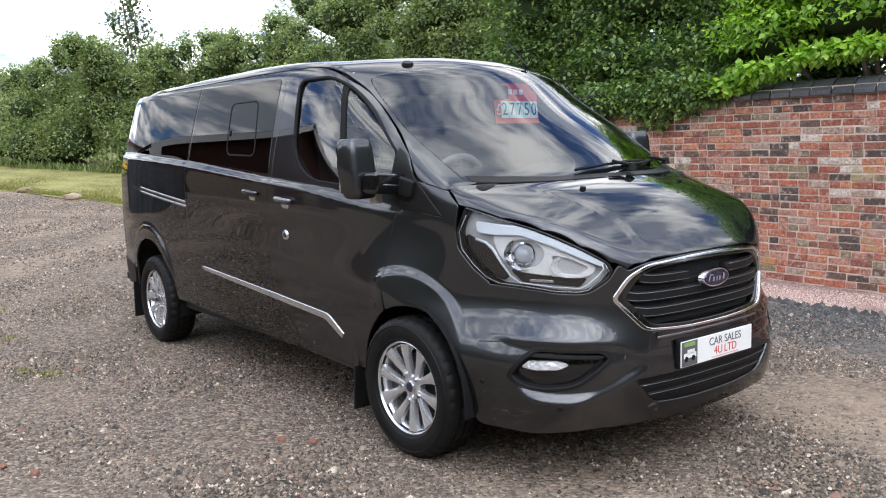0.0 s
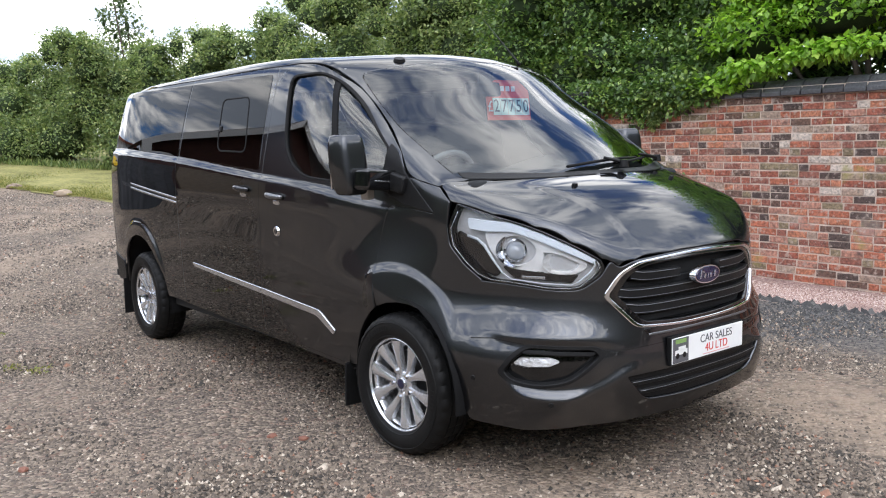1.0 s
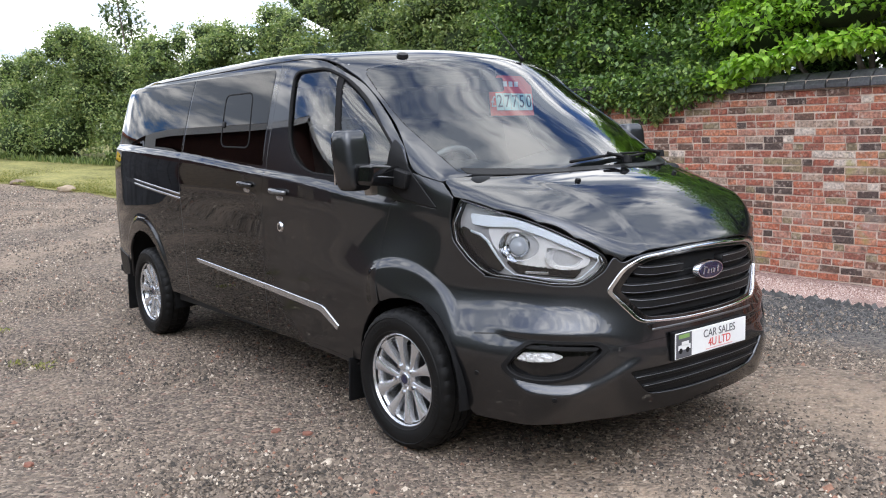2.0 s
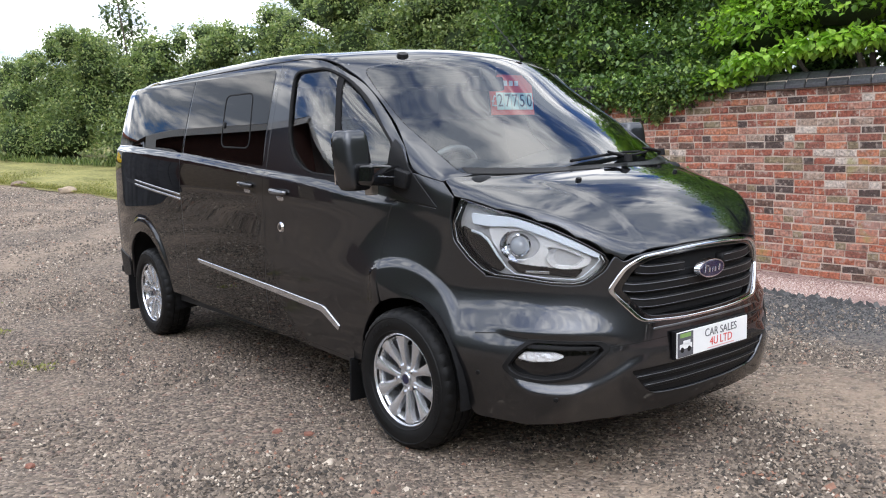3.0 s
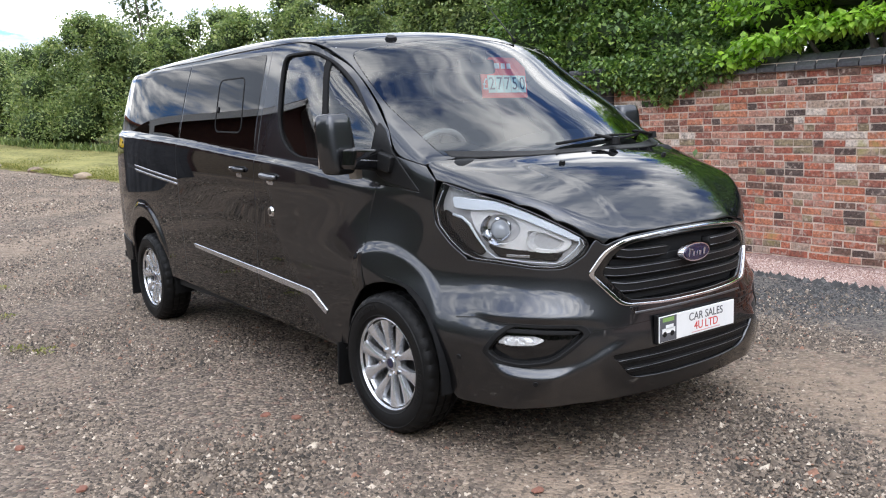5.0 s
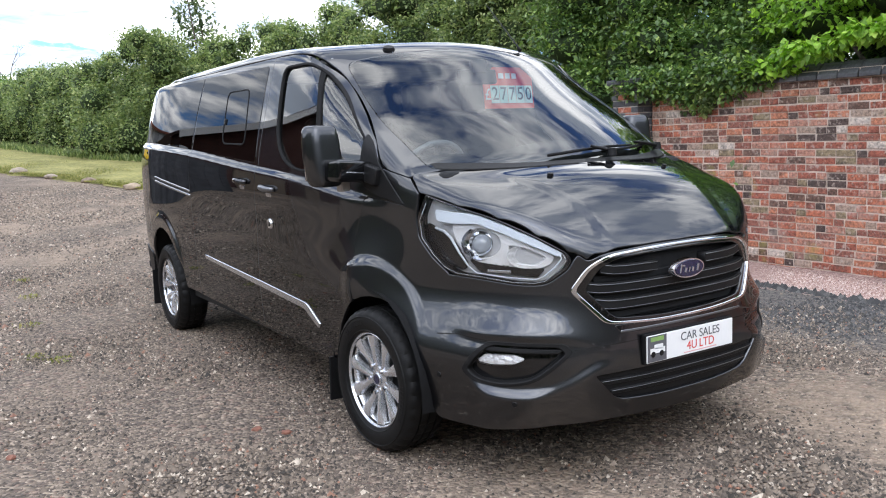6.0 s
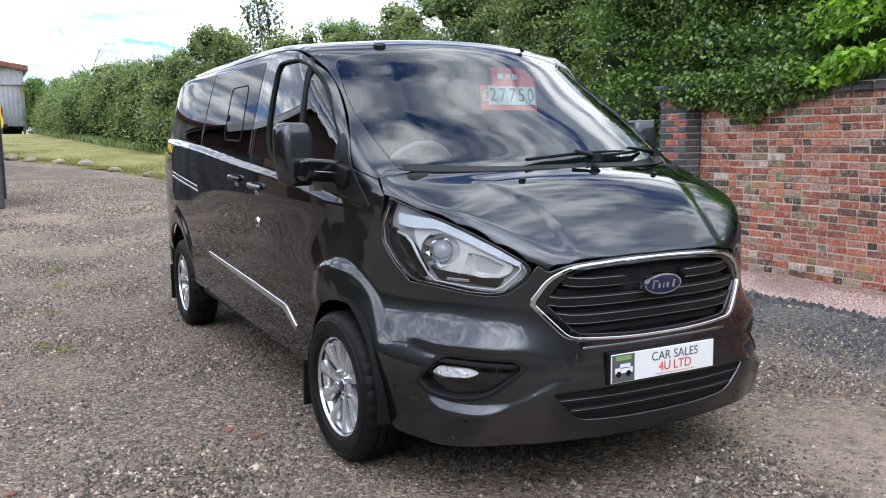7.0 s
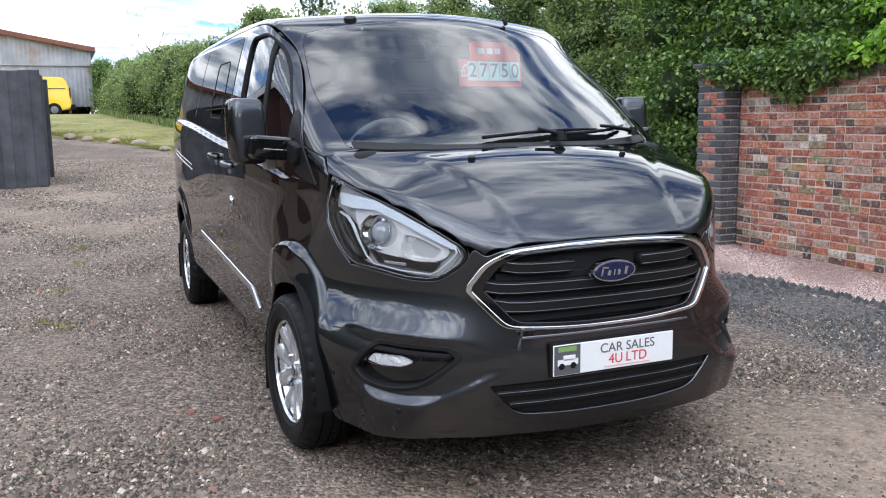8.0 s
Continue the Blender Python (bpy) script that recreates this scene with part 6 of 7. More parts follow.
trailing("ivy", "dark green ivy trailing over the pier and wall top", [(-4.6, 5.45, 1.95, 0.42, 0.18, 0.22), (-4.2, 5.6, 1.92, 0.4, 0.15, 0.22), (-3.8, 5.58, 1.85, 0.35, 0.14, 0.28), (-3.35, 5.56, 1.95, 0.4, 0.16, 0.28), (-3.0, 5.58, 1.98, 0.4, 0.16, 0.2)], 3800, 0.042, DARK_LEAF)
trailing("ivy", "light green sprig trailing down the wall face", [(-3.62, 5.54, 1.80, 0.16, 0.08, 0.16), (-3.58, 5.55, 1.64, 0.08, 0.06, 0.12), (-3.5, 5.54, 1.92, 0.25, 0.1, 0.13)], 700, 0.040, HEDGE_LEAF)
trailing("ivy", "leafy hazel twigs resting on the wall coping", [(-2.75, 5.62, 2.0, 0.45, 0.2, 0.12), (-2.2, 5.58, 2.16, 0.45, 0.22, 0.12), (-1.6, 5.55, 2.26, 0.4, 0.22, 0.10), (-1.1, 5.58, 2.30, 0.35, 0.22, 0.10)], 1300, 0.062, BRIGHT_LEAF)

# timber frame behind the wall
WOOD = material("weathered grey-brown timber", (0.20, 0.155, 0.11), rough=0.85, vary=0.35, scale=12, bump=0.4, bump_scale=50)
frame_ = tagged(new("timber_frame"), "weathered timber garden frame standing behind the wall", "trellis")
frame_.location = (-0.5, 6.9, -0.15)
for x in (-0.75, -0.45, 0.5, 1.4):
    bm = bmesh.new(); box(bm, (0.09, 0.09, 2.75), (x + 0.5, 0, 1.375), bevel=0.006); part("post", bm, WOOD, frame_)
for z in (2.70, 2.42):
    bm = bmesh.new(); box(bm, (2.5, 0.06, 0.10), (0.75, -0.05, z), bevel=0.006); part("rail", bm, WOOD, frame_)

# ---- lawn, stones, far things ----
GRASS = material("mown grass turf", (0.16, 0.17, 0.045), rough=0.95, vary=0.45, scale=1.4, tint=(0.26, 0.235, 0.085), bump=0.8, bump_scale=70)
def lawn_edge(x):
    return np.interp(x, [-60, -38, -30, -22.3, -20.1, -17.4, -14.1, -12.4, -9, -7], [-9, -6.5, -4.6, -1.75, -0.65, 0.35, 1.3, 1.8, 3.4, 4.6])
lx = np.linspace(-45, -7, 120)
lv, lf = [], []
for i, x in enumerate(lx):
    a = float(lawn_edge(x)) + 0.08 * math.sin(x * 3.1) + 0.05 * math.sin(x * 7.7)
    for j in range(14):
        y = a + (10.5 - a) * (j / 13) ** 1.5
        z = float(ground_z(x, y)) + 0.005 + 0.05 * min(1, j / 2) + 0.015 * math.sin(x * 2 + j)
        lv.append((x, y, z))
for i in range(len(lx) - 1):
    for j in range(13):
        lf.append((i * 14 + j, (i + 1) * 14 + j, (i + 1) * 14 + j + 1, i * 14 + j + 1))
lawn = tagged(mesh_object("lawn", lv, lf, GRASS), "dry yellow-green mown grass verge", "grass", kind="structure")
BLADE = leaf_material("grass blade", [(0.0, (0.09, 0.12, 0.02)), (0.5, (0.19, 0.20, 0.05)), (1.0, (0.36, 0.32, 0.12))], 0.3)
n = 60000
px = rng.uniform(-34, -8, n)
py = lawn_edge(px) + np.abs(rng.normal(0, 2.0, n)) * rng.random(n)
pz = ground_z(px, py) + 0.03
bl_ = leaf_mesh("grass_blades", np.stack([px, py, pz], 1), np.tile([0, 0, 1.6], (n, 1)), 0.016, BLADE, None, droop=-1.0, long=2.2)
tagged(bl_, "short dry grass blades", "grass", kind="stuff")
# long grass under the hedge
n = 6000
s = rng.uniform(0, 1, n) * (len(HEDGE_LINE) - 1)
hx = np.interp(s, range(len(HEDGE_LINE)), [p[0] for p in HEDGE_LINE]); hy = np.interp(s, range(len(HEDGE_LINE)), [p[1] for p in HEDGE_LINE]) - rng.uniform(0.6, 1.5, n)
lg = leaf_mesh("long_grass", np.stack([hx, hy, ground_z(hx, hy) + 0.03], 1), np.tile([0, 0, 1.4], (n, 1)), 0.035, HEDGE_LEAF, None, droop=-1.0, long=6)
tagged(lg, "uncut grass along the foot of the hedge", "grass", kind="stuff")

STONE = ramp_random("sandstone", "object", [(0.0, (0.24, 0.18, 0.13)), (0.5, (0.36, 0.28, 0.20)), (1.0, (0.29, 0.24, 0.19))], 0.9, 9, 0.35, 0.7, 30)
def boulder(at, size, seed):
    r = random.Random(seed)
    bm = bmesh.new()
    bmesh.ops.create_icosphere(bm, subdivisions=3, radius=1)
    for v in bm.verts:
        p = v.co.copy()
        k = 1 + 0.25 * noise.noise(p * 1.3 + Vector((seed, 0, 0))) + 0.08 * noise.noise(p * 4 + Vector((0, seed, 0)))
        v.co = Vector((p.x * k * 0.85, p.y * k * 0.85, max(-0.5, p.z * k * (0.75 + 0.2 * noise.noise(p * 2)))))
    bm.transform(Matrix.Diagonal((*size, 1)))
    ob = part("boulder", bm, STONE, None, smooth=True)
    ob.matrix_world = pose(at[0], at[1], float(ground_z(at[0], at[1])) + size[2] * 0.42, 0, 0, r.uniform(0, 360))
    tagged(ob, "buff sandstone boulder edging the grass verge", "stone", "boulders along the verge")
for i, (x, y, w) in enumerate(((-14.1, 1.32, 0.30), (-16.0, 0.88, 0.26), (-17.45, 0.38, 0.26), (-19.2, -0.06, 0.36), (-20.15, -0.58, 0.30), (-21.1, -1.2, 0.28), (-21.9, -1.6, 0.40), (-23.2, -2.2, 0.3))):
    boulder((x, y), (w * 0.68, w * 0.5, w * 0.36), i + 3)

# dark boarded fence
FENCE = ramp_random("dark grey stained boards", "object", [(0.0, (0.040, 0.042, 0.048)), (0.5, (0.055, 0.057, 0.064)), (1.0, (0.072, 0.074, 0.082))], 0.8, 6, 0.3, 0.4, 60)
fence = tagged(new("fence"), "dark grey close-boarded timber fence beside the drive", "fence")
fence.location = (-11.4, -2.05, float(ground_z(-11.4, -2.05)))
def board_mesh(w, h):
    bm = bmesh.new(); box(bm, (0.02, w, h), (0, 0, h / 2), bevel=0.004, segments=1)
    return mesh_of(bm, "board", FENCE)
BM = [board_mesh(0.158, 1.80), board_mesh(0.156, 1.80), board_mesh(0.160, 1.795)]
for i in range(16):
    b = new("board", BM[i % 3]); b.parent = fence
    b.matrix_basis = pose(0.012 * (i % 2), -0.08 - i * 0.15, 0.02 - 0.004 * i, 0, 0, 0)
for i in range(10):
    b = new("board", BM[(i + 1) % 3]); b.parent = fence
    b.matrix_basis = pose(-0.08 - i * 0.15, 0.008 * (i % 2), -0.05 + 0.004 * i, 0, 0, 90)
for x, y in ((-0.06, -0.06), (-0.06, -1.8), (-1.5, 0.04)):
    bm = bmesh.new(); box(bm, (0.09, 0.09, 1.74), (x, y, 0.87), bevel=0.008); part("post", bm, FENCE, fence)
for z in (0.35, 1.5):
    bm = bmesh.new(); box(bm, (0.04, 2.4, 0.08), (-0.035, -1.2, z)); part("rail", bm, FENCE, fence)

# corrugated shed
TIN = ramp_random("galvanised sheet", "object", [(0.0, (0.24, 0.25, 0.27)), (0.5, (0.30, 0.31, 0.33)), (1.0, (0.36, 0.37, 0.39))], 0.55, 1.2, 0.22, 0, 30, [((0.26, 0.15, 0.09), 0.9, 0.56, 0.70, 0.6), ((0.16, 0.16, 0.17), 2.1, 0.60, 0.75, 0.4)])
RUST = material("rust-brown verge flashing", (0.17, 0.065, 0.045), rough=0.8, vary=0.4, scale=2)
shed = tagged(new("shed"), "weathered corrugated steel farm shed with rust streaks", "building")
SX, SY, SZ = -43.5, -0.22, 2.1
shed.location = (SX, SY, SZ)
def roof_at(y):
    return 2.85 + 0.19 * min(-y, 26 + y)
def sheet(y0, y1, z0, z1f, lift, name="wall_sheet"):
    v, f = [], []
    n = int((y0 - y1) / 0.05)
    for i in range(n + 1):
        y = y0 + (y1 - y0) * i / n
        dx = 0.018 * math.sin(2 * math.pi * y / 0.20) + lift
        v += [(dx, y, z0), (dx, y, z1f(y))]
    for i in range(n):
        f.append((2 * i, 2 * i + 1, 2 * i + 3, 2 * i + 2))
    return mesh_object(name, v, f, TIN, shed)
for i in range(26):
    sheet(-i * 1.0, -(i + 1) * 1.0 - 0.03, -0.4 if i > 3 else 0.12, lambda y: 2.15, 0.0)
    sheet(-i * 1.0, -(i + 1) * 1.0 - 0.03, 2.08, roof_at, 0.04)
bm = bmesh.new(); box(bm, (0.05, 26, 0.04), (0.09, -13, 2.12)); part("sheet_rail", bm, TIN, shed)
for y0, y1 in ((0.25, -13), (-26.25, -13)):
    v = []
    for x in (0.28, -18.0):
        for y in (y0, y1):
            v += [(x, y, roof_at(max(-26, min(0, y))) - (0.05 if y in (0.25, -26.25) else 0)), (x, y, roof_at(max(-26, min(0, y))) + 0.07 - (0.05 if y in (0.25, -26.25) else 0))]
    mesh_object("roof", v, [(0, 2, 3, 1), (4, 5, 7, 6), (1, 3, 7, 5), (0, 4, 6, 2), (0, 1, 5, 4), (2, 6, 7, 3)], TIN, shed, smooth=False)
    bm = bmesh.new()
    c = Vector((0.32, (y0 + y1) / 2, (roof_at(0) + roof_at(-13)) / 2 + 0.04))
    ang = math.degrees(math.atan2(roof_at(-13) - roof_at(0), 13))
    box(bm, (0.06, 13.4, 0.22), c, (-ang if y0 > -13 else ang, 0, 0)); part("verge_flashing", bm, RUST, shed)
for y in (-0.02, -25.98):
    bm = bmesh.new(); box(bm, (18, 0.05, 3.0), (-9, y, 1.4)); part("side_wall", bm, TIN, shed)
# dark sheet set back under the walls, standing in for the shaded gap
bm = bmesh.new(); box(bm, (0.10, 25.6, 1.1), (-0.9, -13, 0.0)); part("plinth", bm, DARK_METAL, shed)
for y in (-0.1, -1.1, -2.2):
    bm = bmesh.new(); box(bm, (0.12, 0.12, 2.3), (-0.12, y, 0.7)); part("post", bm, WOOD, shed)

# small yellow van beside the shed
YELLOW = material("yellow van paint", (0.80, 0.52, 0.008), rough=0.3, vary=0.05, scale=2, coat=0.8)
yv = tagged(new("delivery_van"), "bright yellow small delivery van parked by the shed", "van")
YX, YY = -41.2, -1.25
yv.location = (YX, YY, float(ground_z(YX, YY - 2)))
bm = bmesh.new()
prof = [(0.0, 0.42), (0.0, 0.80), (-0.03, 1.0), (-0.12, 1.45), (-0.24, 1.75), (-0.45, 1.84), (-2.6, 1.86), (-3.0, 1.78), (-3.55, 1.20), (-4.25, 1.02), (-4.42, 0.80), (-4.42, 0.36), (-3.95, 0.30), (-0.3, 0.30)]
fr_, bk_ = [bm.verts.new((0.0 - 0.10 * max(0, (z - 0.95)), y, z)) for y, z in prof], [bm.verts.new((-1.8 + 0.10 * max(0, (z - 0.95)), y, z)) for y, z in prof]
for i in range(len(prof)):
    j = (i + 1) % len(prof)
    bm.faces.new((fr_[i], fr_[j], bk_[j], bk_[i]))
bm.faces.new(fr_[::-1]); bm.faces.new(bk_)
bmesh.ops.recalc_face_normals(bm, faces=bm.faces)
bmesh.ops.bevel(bm, geom=list(bm.edges), offset=0.06, segments=3, affect="EDGES")
part("body", bm, YELLOW, yv, smooth=True)
def yv_box(name, size, at, mat, bevel=0.01):
    bm = bmesh.new(); box(bm, size, at, bevel=bevel); return part(name, bm, mat, yv)
yv_box("bumper", (1.7, 0.22, 0.22), (-0.9, 0.03, 0.46), BLACK_PLASTIC, 0.04)
yv_box("sill", (0.05, 2.2, 0.10), (0.0, -2.1, 0.40), BLACK_PLASTIC)
yv_box("side_moulding", (0.03, 1.3, 0.06), (0.0, -1.95, 0.72), BLACK_PLASTIC)
yv_box("door_track", (0.02, 1.0, 0.035), (-0.02, -0.75, 1.30), BLACK_PLASTIC)
yv_box("cab_window", (0.03, 0.75, 0.42), (-0.045, -2.75, 1.38), GLOSS_BLACK)
yv_box("tail_lamp", (0.10, 0.05, 0.5), (-0.06, -0.06, 1.1), material("dark red lamp", (0.10, 0.01, 0.01), rough=0.2, vary=0.0), 0.015)
for y in (-0.78, -3.55):
    for x in (-0.02, -1.78):
        bm = bmesh.new()
        bmesh.ops.create_cone(bm, cap_ends=True, segments=28, radius1=0.32, radius2=0.32, depth=0.2, matrix=Matrix.Translation((x - (0.08 if x > -1 else -0.08), y, 0.32)) @ pose(0, 0, 0, 0, 90, 0))
        w = part("wheel", bm, TYRE, yv, smooth=True)
        bm = bmesh.new()
        bmesh.ops.create_cone(bm, cap_ends=True, segments=20, radius1=0.17, radius2=0.13, depth=0.02, matrix=Matrix.Translation((x + (0.03 if x > -1 else -0.03), y, 0.32)) @ pose(0, 0, 0, 0, 90, 0))
        part("hub_cap", bm, WHEEL_RIM, w, smooth=True)

# far trees beyond the hedge and the shed
def far_tree(name, label, x, y, h, spread, count, size, mat, open_=False):
    z = float(ground_z(x, y))
    bl = [(x + rng.uniform(-spread, spread), y + rng.uniform(-spread, spread), z + h * rng.uniform(0.3, 0.88), spread * rng.uniform(0.35, 0.6), spread * rng.uniform(0.35, 0.6), h * rng.uniform(0.08, 0.16)) for _ in range(18)]
    return shrub(name, label, "tree", (x, y, z), bl, count, size, mat, stems=3 if open_ else 6, core=0.15 if open_ else 0.6, shell=(0.3, 1.1) if open_ else (0.6, 1.1), trunk_r=0.035 if open_ else 0.06)
far_tree("tree", "slender open-crowned tree above the hedge", -22.5, 5.75, 6.3, 0.8, 2200, 0.085, FAR_LEAF, True)
far_tree("tree", "tall leafy tree behind the hedge", -17.5, 11.0, 6.2, 1.8, 9000, 0.08, HEDGE_LEAF)
for bx, by, ht in ((-44.6, 0.15, 3.0), (-42.6, 0.65, 2.9), (-41.2, 1.5, 2.8), (-43.2, 2.6, 3.3)):
    bz = float(ground_z(bx, by))
    shrub("bush", "dark dense bush beside the shed", "shrub", (bx, by, bz), clumps(bx, by, 0.75, 0.55, bz + 0.3, bz + ht - 0.4, 16, 0.62), 16000, 0.055, DARK_LEAF, "bushes beside the shed", stems=4, sprays=0.12)
# unseen belt of trees, added to close the yard and darken what the van mirrors
bl = []
for a in np.arange(-168, 62, 1.4):
    far = 34 + 5 * math.sin(a * 0.11) + rng.uniform(-2, 2)
    top_z = 3.6 + 8.0 * float(step(-152, -112, a)) + rng.uniform(-0.35, 0.35)
    x, y = 2 + far * math.cos(radians(a)), -2 + far * math.sin(radians(a))
    for zz in (0.22, 0.4, 0.6, 0.82):
        bl.append((x + rng.uniform(-1, 1), y + rng.uniform(-1, 1), top_z * zz, rng.uniform(1.3, 1.9), rng.uniform(1.3, 1.9), top_z * 0.27))
pts_ = np.array(bl)
n = 80000
k = rng.integers(0, len(pts_), n)
d = unit(n)
wood = leaf_mesh("far_wood", pts_[k, :3] + d * pts_[k, 3:] * rng.uniform(0.88, 1.0, n)[:, None], d, 0.09, HEDGE_LEAF, None)
tagged(wood, "unseen belt of green trees added to darken reflections", "trees", kind="stuff")
verts, faces = [], []
bm = bmesh.new()
bmesh.ops.create_icosphere(bm, subdivisions=1, radius=1)
ico = np.array([v.co for v in bm.verts]); tri = [tuple(v.index for v in q.verts) for q in bm.faces]
bm.free()
# solid dark blobs, painted to read as shade behind the leaves
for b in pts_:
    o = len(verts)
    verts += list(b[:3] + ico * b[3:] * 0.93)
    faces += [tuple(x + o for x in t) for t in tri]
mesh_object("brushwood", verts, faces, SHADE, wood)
# leafless tree
bare = tagged(new("bare_tree"), "leafless grey tree beyond the hedge", "tree")
bare.location = (-46.0, 3.15, 1.72)
def limb(p, d, length, r, depth, tr):
    q = p + d * length
    tube([p, (p + q) / 2 + Vector((tr.uniform(-0.05, 0.05), tr.uniform(-0.05, 0.05), 0)) * length, q], [r, r * 0.85, r * 0.65], BARK, "trunk" if depth == 5 else "branch", bare, sides=5)
    if depth:
        for _ in range(2 if depth < 5 else 3):
            e = (d + Vector((tr.uniform(-0.7, 0.7), tr.uniform(-0.7, 0.7), tr.uniform(-0.1, 0.5)))).normalized()
            limb(q, e, length * tr.uniform(0.6, 0.82), r * 0.6, depth - 1, tr)
limb(Vector((0, 0, -0.2)), Vector((0, 0, 1)), 2.0, 0.06, 5, random.Random(4))

# ---- brick barn beyond the fence, seen mirrored in the van's windows ----
TILE = material("brown clay roof tile", (0.085, 0.050, 0.040), rough=0.85, vary=0.4, scale=3, bump=0.6, bump_scale=14)
BARN_BRICK = material("dark red barn brick", (0.065, 0.028, 0.022), rough=0.9, vary=0.4, scale=5, bump=0.5, bump_scale=30)
barn = tagged(new("barn"), "red brick barn with white bargeboards and a brown tiled roof", "building")
barn.location = (-13.6, -8.2, 0.4)
bm = bmesh.new()
gable = [(-4.4, -0.6), (4.4, -0.6), (4.4, 2.7), (0, 5.3), (-4.4, 2.7)]
a = [bm.verts.new((0, *p)) for p in gable]
b = [bm.verts.new((-16, *p)) for p in gable]
for i in range(5):
    bm.faces.new((a[i], b[i], b[(i + 1) % 5], a[(i + 1) % 5]))
bm.faces.new(a); bm.faces.new(b)
bmesh.ops.recalc_face_normals(bm, faces=bm.faces)
part("wall", bm, BARN_BRICK, barn)
slope = math.degrees(math.atan2(2.6, 4.4))
for s in (-1, 1):
    bm = bmesh.new(); box(bm, (16.6, 5.45, 0.10), (-7.9, s * 2.30, 4.06), (-s * slope, 0, 0)); part("roof", bm, TILE, barn)
    bm = bmesh.new(); box(bm, (0.05, 5.45, 0.22), (0.43, s * 2.30, 3.99), (-s * slope, 0, 0)); part("bargeboard", bm, WHITE_PAINT, barn)
for y, w, h in ((-2.0, 1.3, 2.1), (1.6, 2.4, 2.3)):
    bm = bmesh.new(); box(bm, (0.08, w, h), (0.03, y, h / 2 - 0.3), bevel=0.01); part("door", bm, WOOD, barn)

# ---- loose stones on the drive ----
def fade(r, n):
    """Even in the middle, thinning out towards both ends."""
    return np.clip(r.uniform(-0.9, 0.9, n) + r.normal(0, 0.09, n), -1.25, 1.25)


def pebbles(name, n, lo, hi, region, mat, seed, label):
    r = np.random.default_rng(seed)
    x0, x1, y0, y1 = region
    x, y = (x0 + x1) / 2 + (x1 - x0) / 2 * fade(r, n), (y0 + y1) / 2 + (y1 - y0) / 2 * fade(r, n)
    dusty = (x > 0.2) & (np.abs(y - 1.0 - 0.25 * np.sin(x * 1.9)) < 0.5) | (x > 0.45) & (np.abs(y + 0.75) < 0.32) | (np.sin(x * 2.3 + 1.1 * np.sin(y * 1.7)) * np.sin(y * 2.9 + 0.7 * x) > 0.45) & (y < -1.2)
    keep = ~dusty | (r.random(n) < np.where(y < -1.2, 0.45, 0.18))
    x, y = x[keep], y[keep]
    n = len(x)
    s = np.exp(r.uniform(math.log(lo), math.log(hi), n))
    z = ground_z(x, y)
    # a sharp-topped chip bedded in the ground
    base = np.array([(1, 0, -0.45), (0, 1, -0.45), (-1, 0, -0.45), (0, -1, -0.45), (0, 0, 0.55)])
    v = base[None] * s[:, None, None] * (1 + r.uniform(-0.35, 0.35, (n, 5, 3)))
    v[..., :2] += r.uniform(-0.4, 0.4, (n, 5, 2)) * s[:, None, None]
    a = r.uniform(0, 2 * math.pi, n)
    c, d = np.cos(a)[:, None], np.sin(a)[:, None]
    vx, vy = v[..., 0] * c - v[..., 1] * d, v[..., 0] * d + v[..., 1] * c
    v = np.stack([vx + x[:, None], vy + y[:, None], v[..., 2] + (z + s * 0.18)[:, None]], 2).reshape(-1, 3)
    t = np.array([(0, 1, 4), (1, 2, 4), (2, 3, 4), (3, 0, 4)])
    f = (t[None] + (np.arange(n) * 5)[:, None, None]).reshape(-1, 3)
    me = bpy.data.meshes.new(name)
    me.vertices.add(len(v)); me.vertices.foreach_set("co", v.astype(np.float32).ravel())
    me.loops.add(len(f) * 3); me.loops.foreach_set("vertex_index", f.astype(np.int32).ravel())
    me.polygons.add(len(f)); me.polygons.foreach_set("loop_start", np.arange(len(f), dtype=np.int32) * 3)
    me.update(calc_edges=True)
    me.materials.append(mat)
    return tagged(new(name, me), label, "gravel", kind="stuff")
CHIPS = ramp_random("stone chip", "island", [(0.0, (0.041, 0.034, 0.027)), (0.18, (0.093, 0.073, 0.056)), (0.42, (0.149, 0.116, 0.088)), (0.66, (0.208, 0.163, 0.123)), (0.84, (0.298, 0.237, 0.181)), (0.93, (0.252, 0.130, 0.085)), (0.96, (0.488, 0.414, 0.328))], 0.85, 60, 0.25, 0)
pebbles("gravel_chips", 118000, 0.005, 0.0135, (-1.5, 3.4, -3.4, 3.4), CHIPS, 1, "loose grey and brown stone chippings")
pebbles("gravel_chips", 60000, 0.0055, 0.0155, (-7.0, -1.5, -4.5, -0.4), CHIPS, 2, "loose grey and brown stone chippings")
pebbles("gravel_chips", 36000, 0.010, 0.022, (-16.0, -5.6, -5.2, 2.2), CHIPS, 9, "loose grey and brown stone chippings")
pebbles("gravel_stones", 3600, 0.012, 0.030, (-6.0, 3.2, -3.6, 3.8), CHIPS, 3, "larger loose stones on the drive")
PINK = ramp_random("pink gravel chip", "island", [(0.0, (0.179, 0.101, 0.084)), (0.4, (0.358, 0.224, 0.190)), (0.75, (0.504, 0.370, 0.325)), (1.0, (0.672, 0.582, 0.526))], 0.85, 60, 0.2, 0)
pebbles("pink_gravel", 30000, 0.007, 0.014, (-5.2, 0.6, 3.85, 5.45), PINK, 4, "pink granite gravel along the foot of the wall")
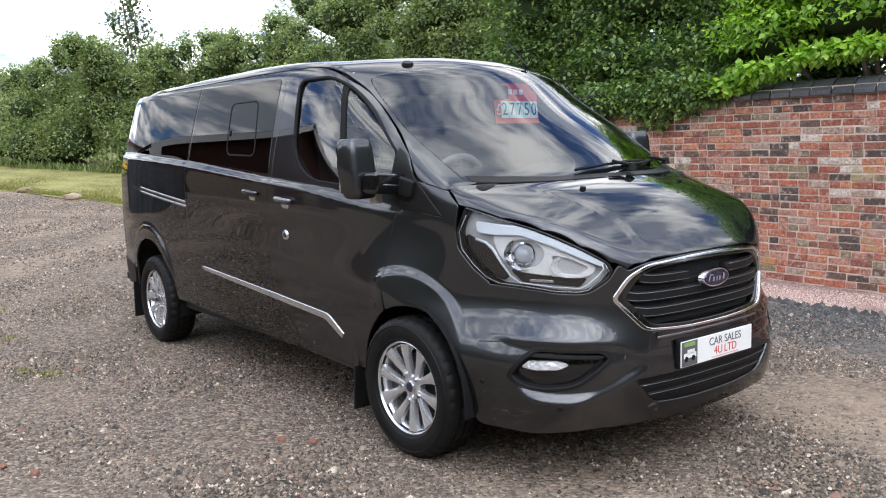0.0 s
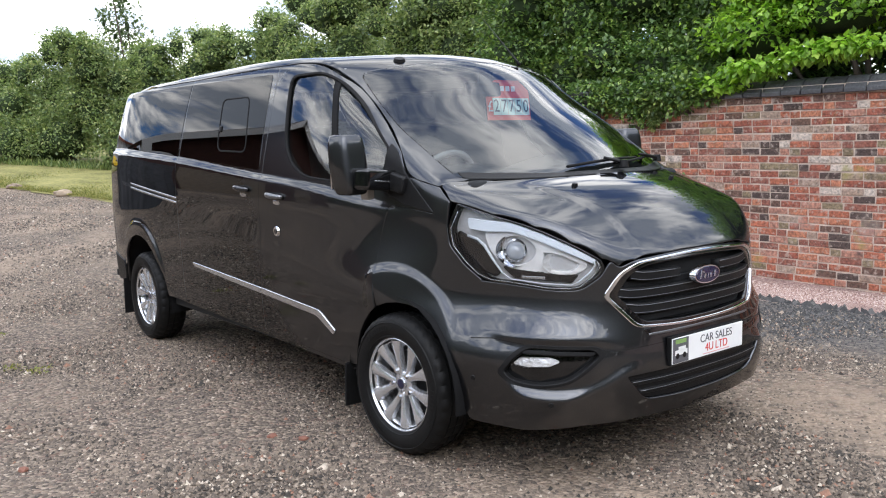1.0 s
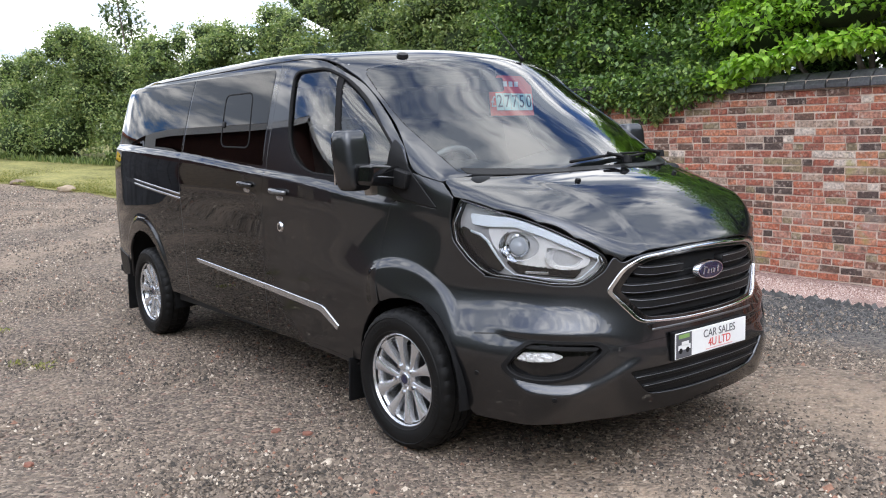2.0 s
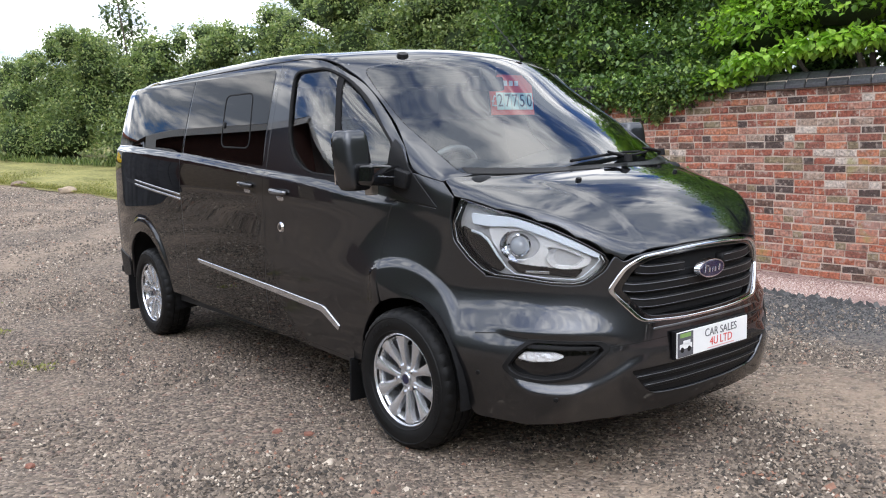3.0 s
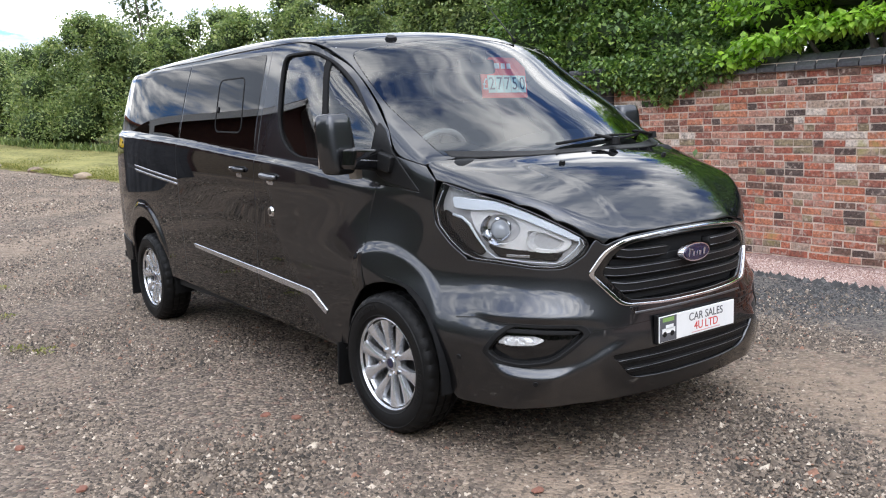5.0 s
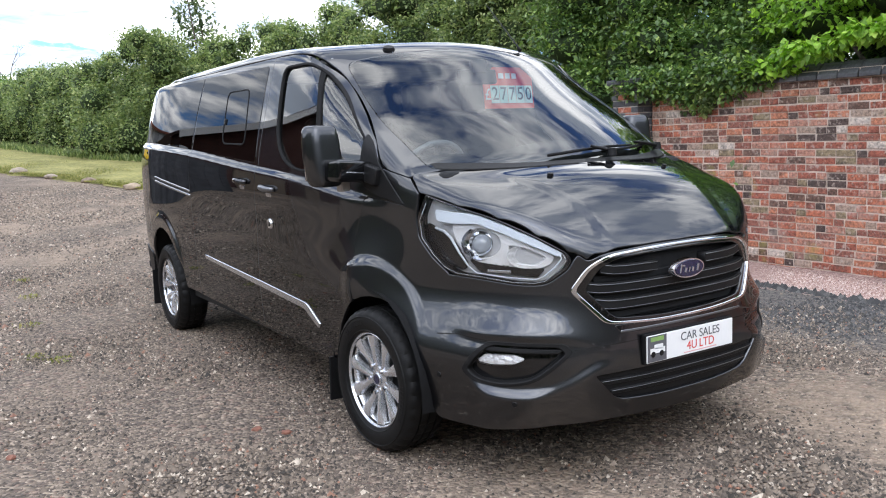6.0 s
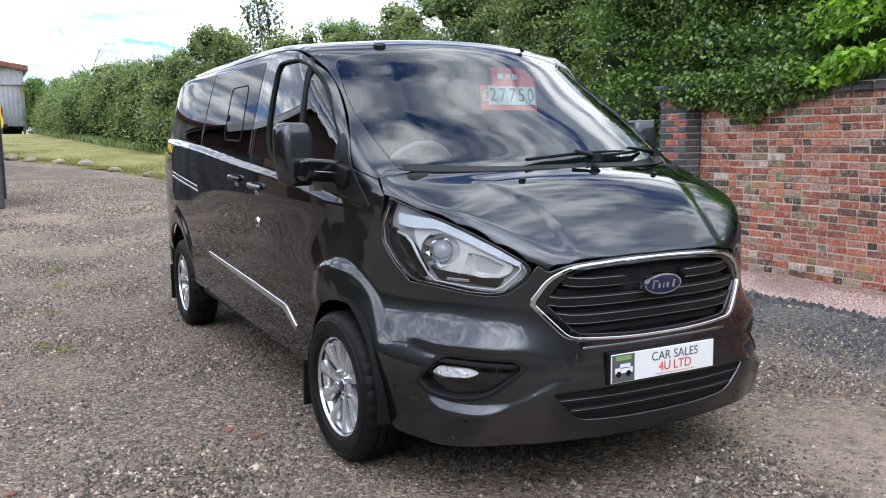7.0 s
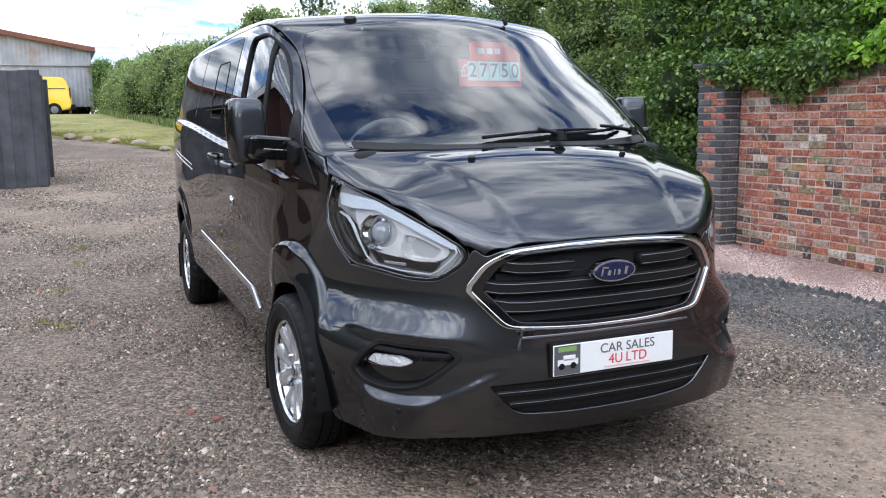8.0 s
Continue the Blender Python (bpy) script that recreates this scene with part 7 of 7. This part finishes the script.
TAR = ramp_random("tarmac lump", "island", [(0.0, (0.025, 0.025, 0.026)), (0.6, (0.06, 0.058, 0.057)), (1.0, (0.12, 0.115, 0.11))], 0.9, 60, 0.2, 0)
pebbles("tarmac_planings", 9000, 0.008, 0.024, (-2.6, 1.4, 2.3, 3.85), TAR, 5, "dark broken tarmac planings")
pebbles("tarmac_edge", 260, 0.03, 0.07, (-2.4, 0.9, 3.62, 3.86), TAR, 6, "broken dark tarmac lumps")

# weeds and brick scraps in the gravel
def weed(x, y, n, spread, i):
    t = tagged(new("weed"), "small green weed growing through the gravel", "weed", "weeds in the gravel")
    t.location = (x, y, float(ground_z(x, y)))
    p = np.stack([rng.normal(0, spread, n), rng.normal(0, spread, n), rng.uniform(0.005, 0.03, n)], 1)
    leaf_mesh("leaves", p, np.tile([0, 0, 1.0], (n, 1)), 0.016, BLADE, t, droop=-0.4, long=1.6)
for i, (x, y) in enumerate(((-3.0, -2.0), (-2.8, -1.9), (-4.1, -1.9), (-4.4, -2.6), (-4.0, -2.75), (-2.6, -2.6), (0.2, -2.65), (-6.0, -1.7), (-5.2, -1.75))):
    weed(x, y, 45, 0.045, i)
SCRAP = material("crumbled red brick", (0.22, 0.10, 0.07), rough=0.95, vary=0.3, scale=30)
for i, (x, y) in enumerate(((-2.4, -2.62), (-0.48, -1.22), (-0.62, -1.32), (-1.2, -2.5), (-1.0, -2.4), (-3.4, -2.4), (0.95, -0.9), (-0.3, -2.3))):
    bm = bmesh.new()
    bmesh.ops.create_icosphere(bm, subdivisions=2, radius=1)
    for v in bm.verts:
        v.co *= 1 + 0.4 * noise.noise(v.co * 1.7 + Vector((i * 3.1, 0, 0)))
    bm.transform(Matrix.Diagonal((0.030, 0.022, 0.010, 1)))
    ob = part("brick_scrap", bm, SCRAP, None)
    ob.matrix_world = pose(x, y, float(ground_z(x, y)) + 0.008, 0, 0, i * 47)
    tagged(ob, "crumbled scrap of red brick in the gravel", "brick scrap", "brick scraps in the gravel")
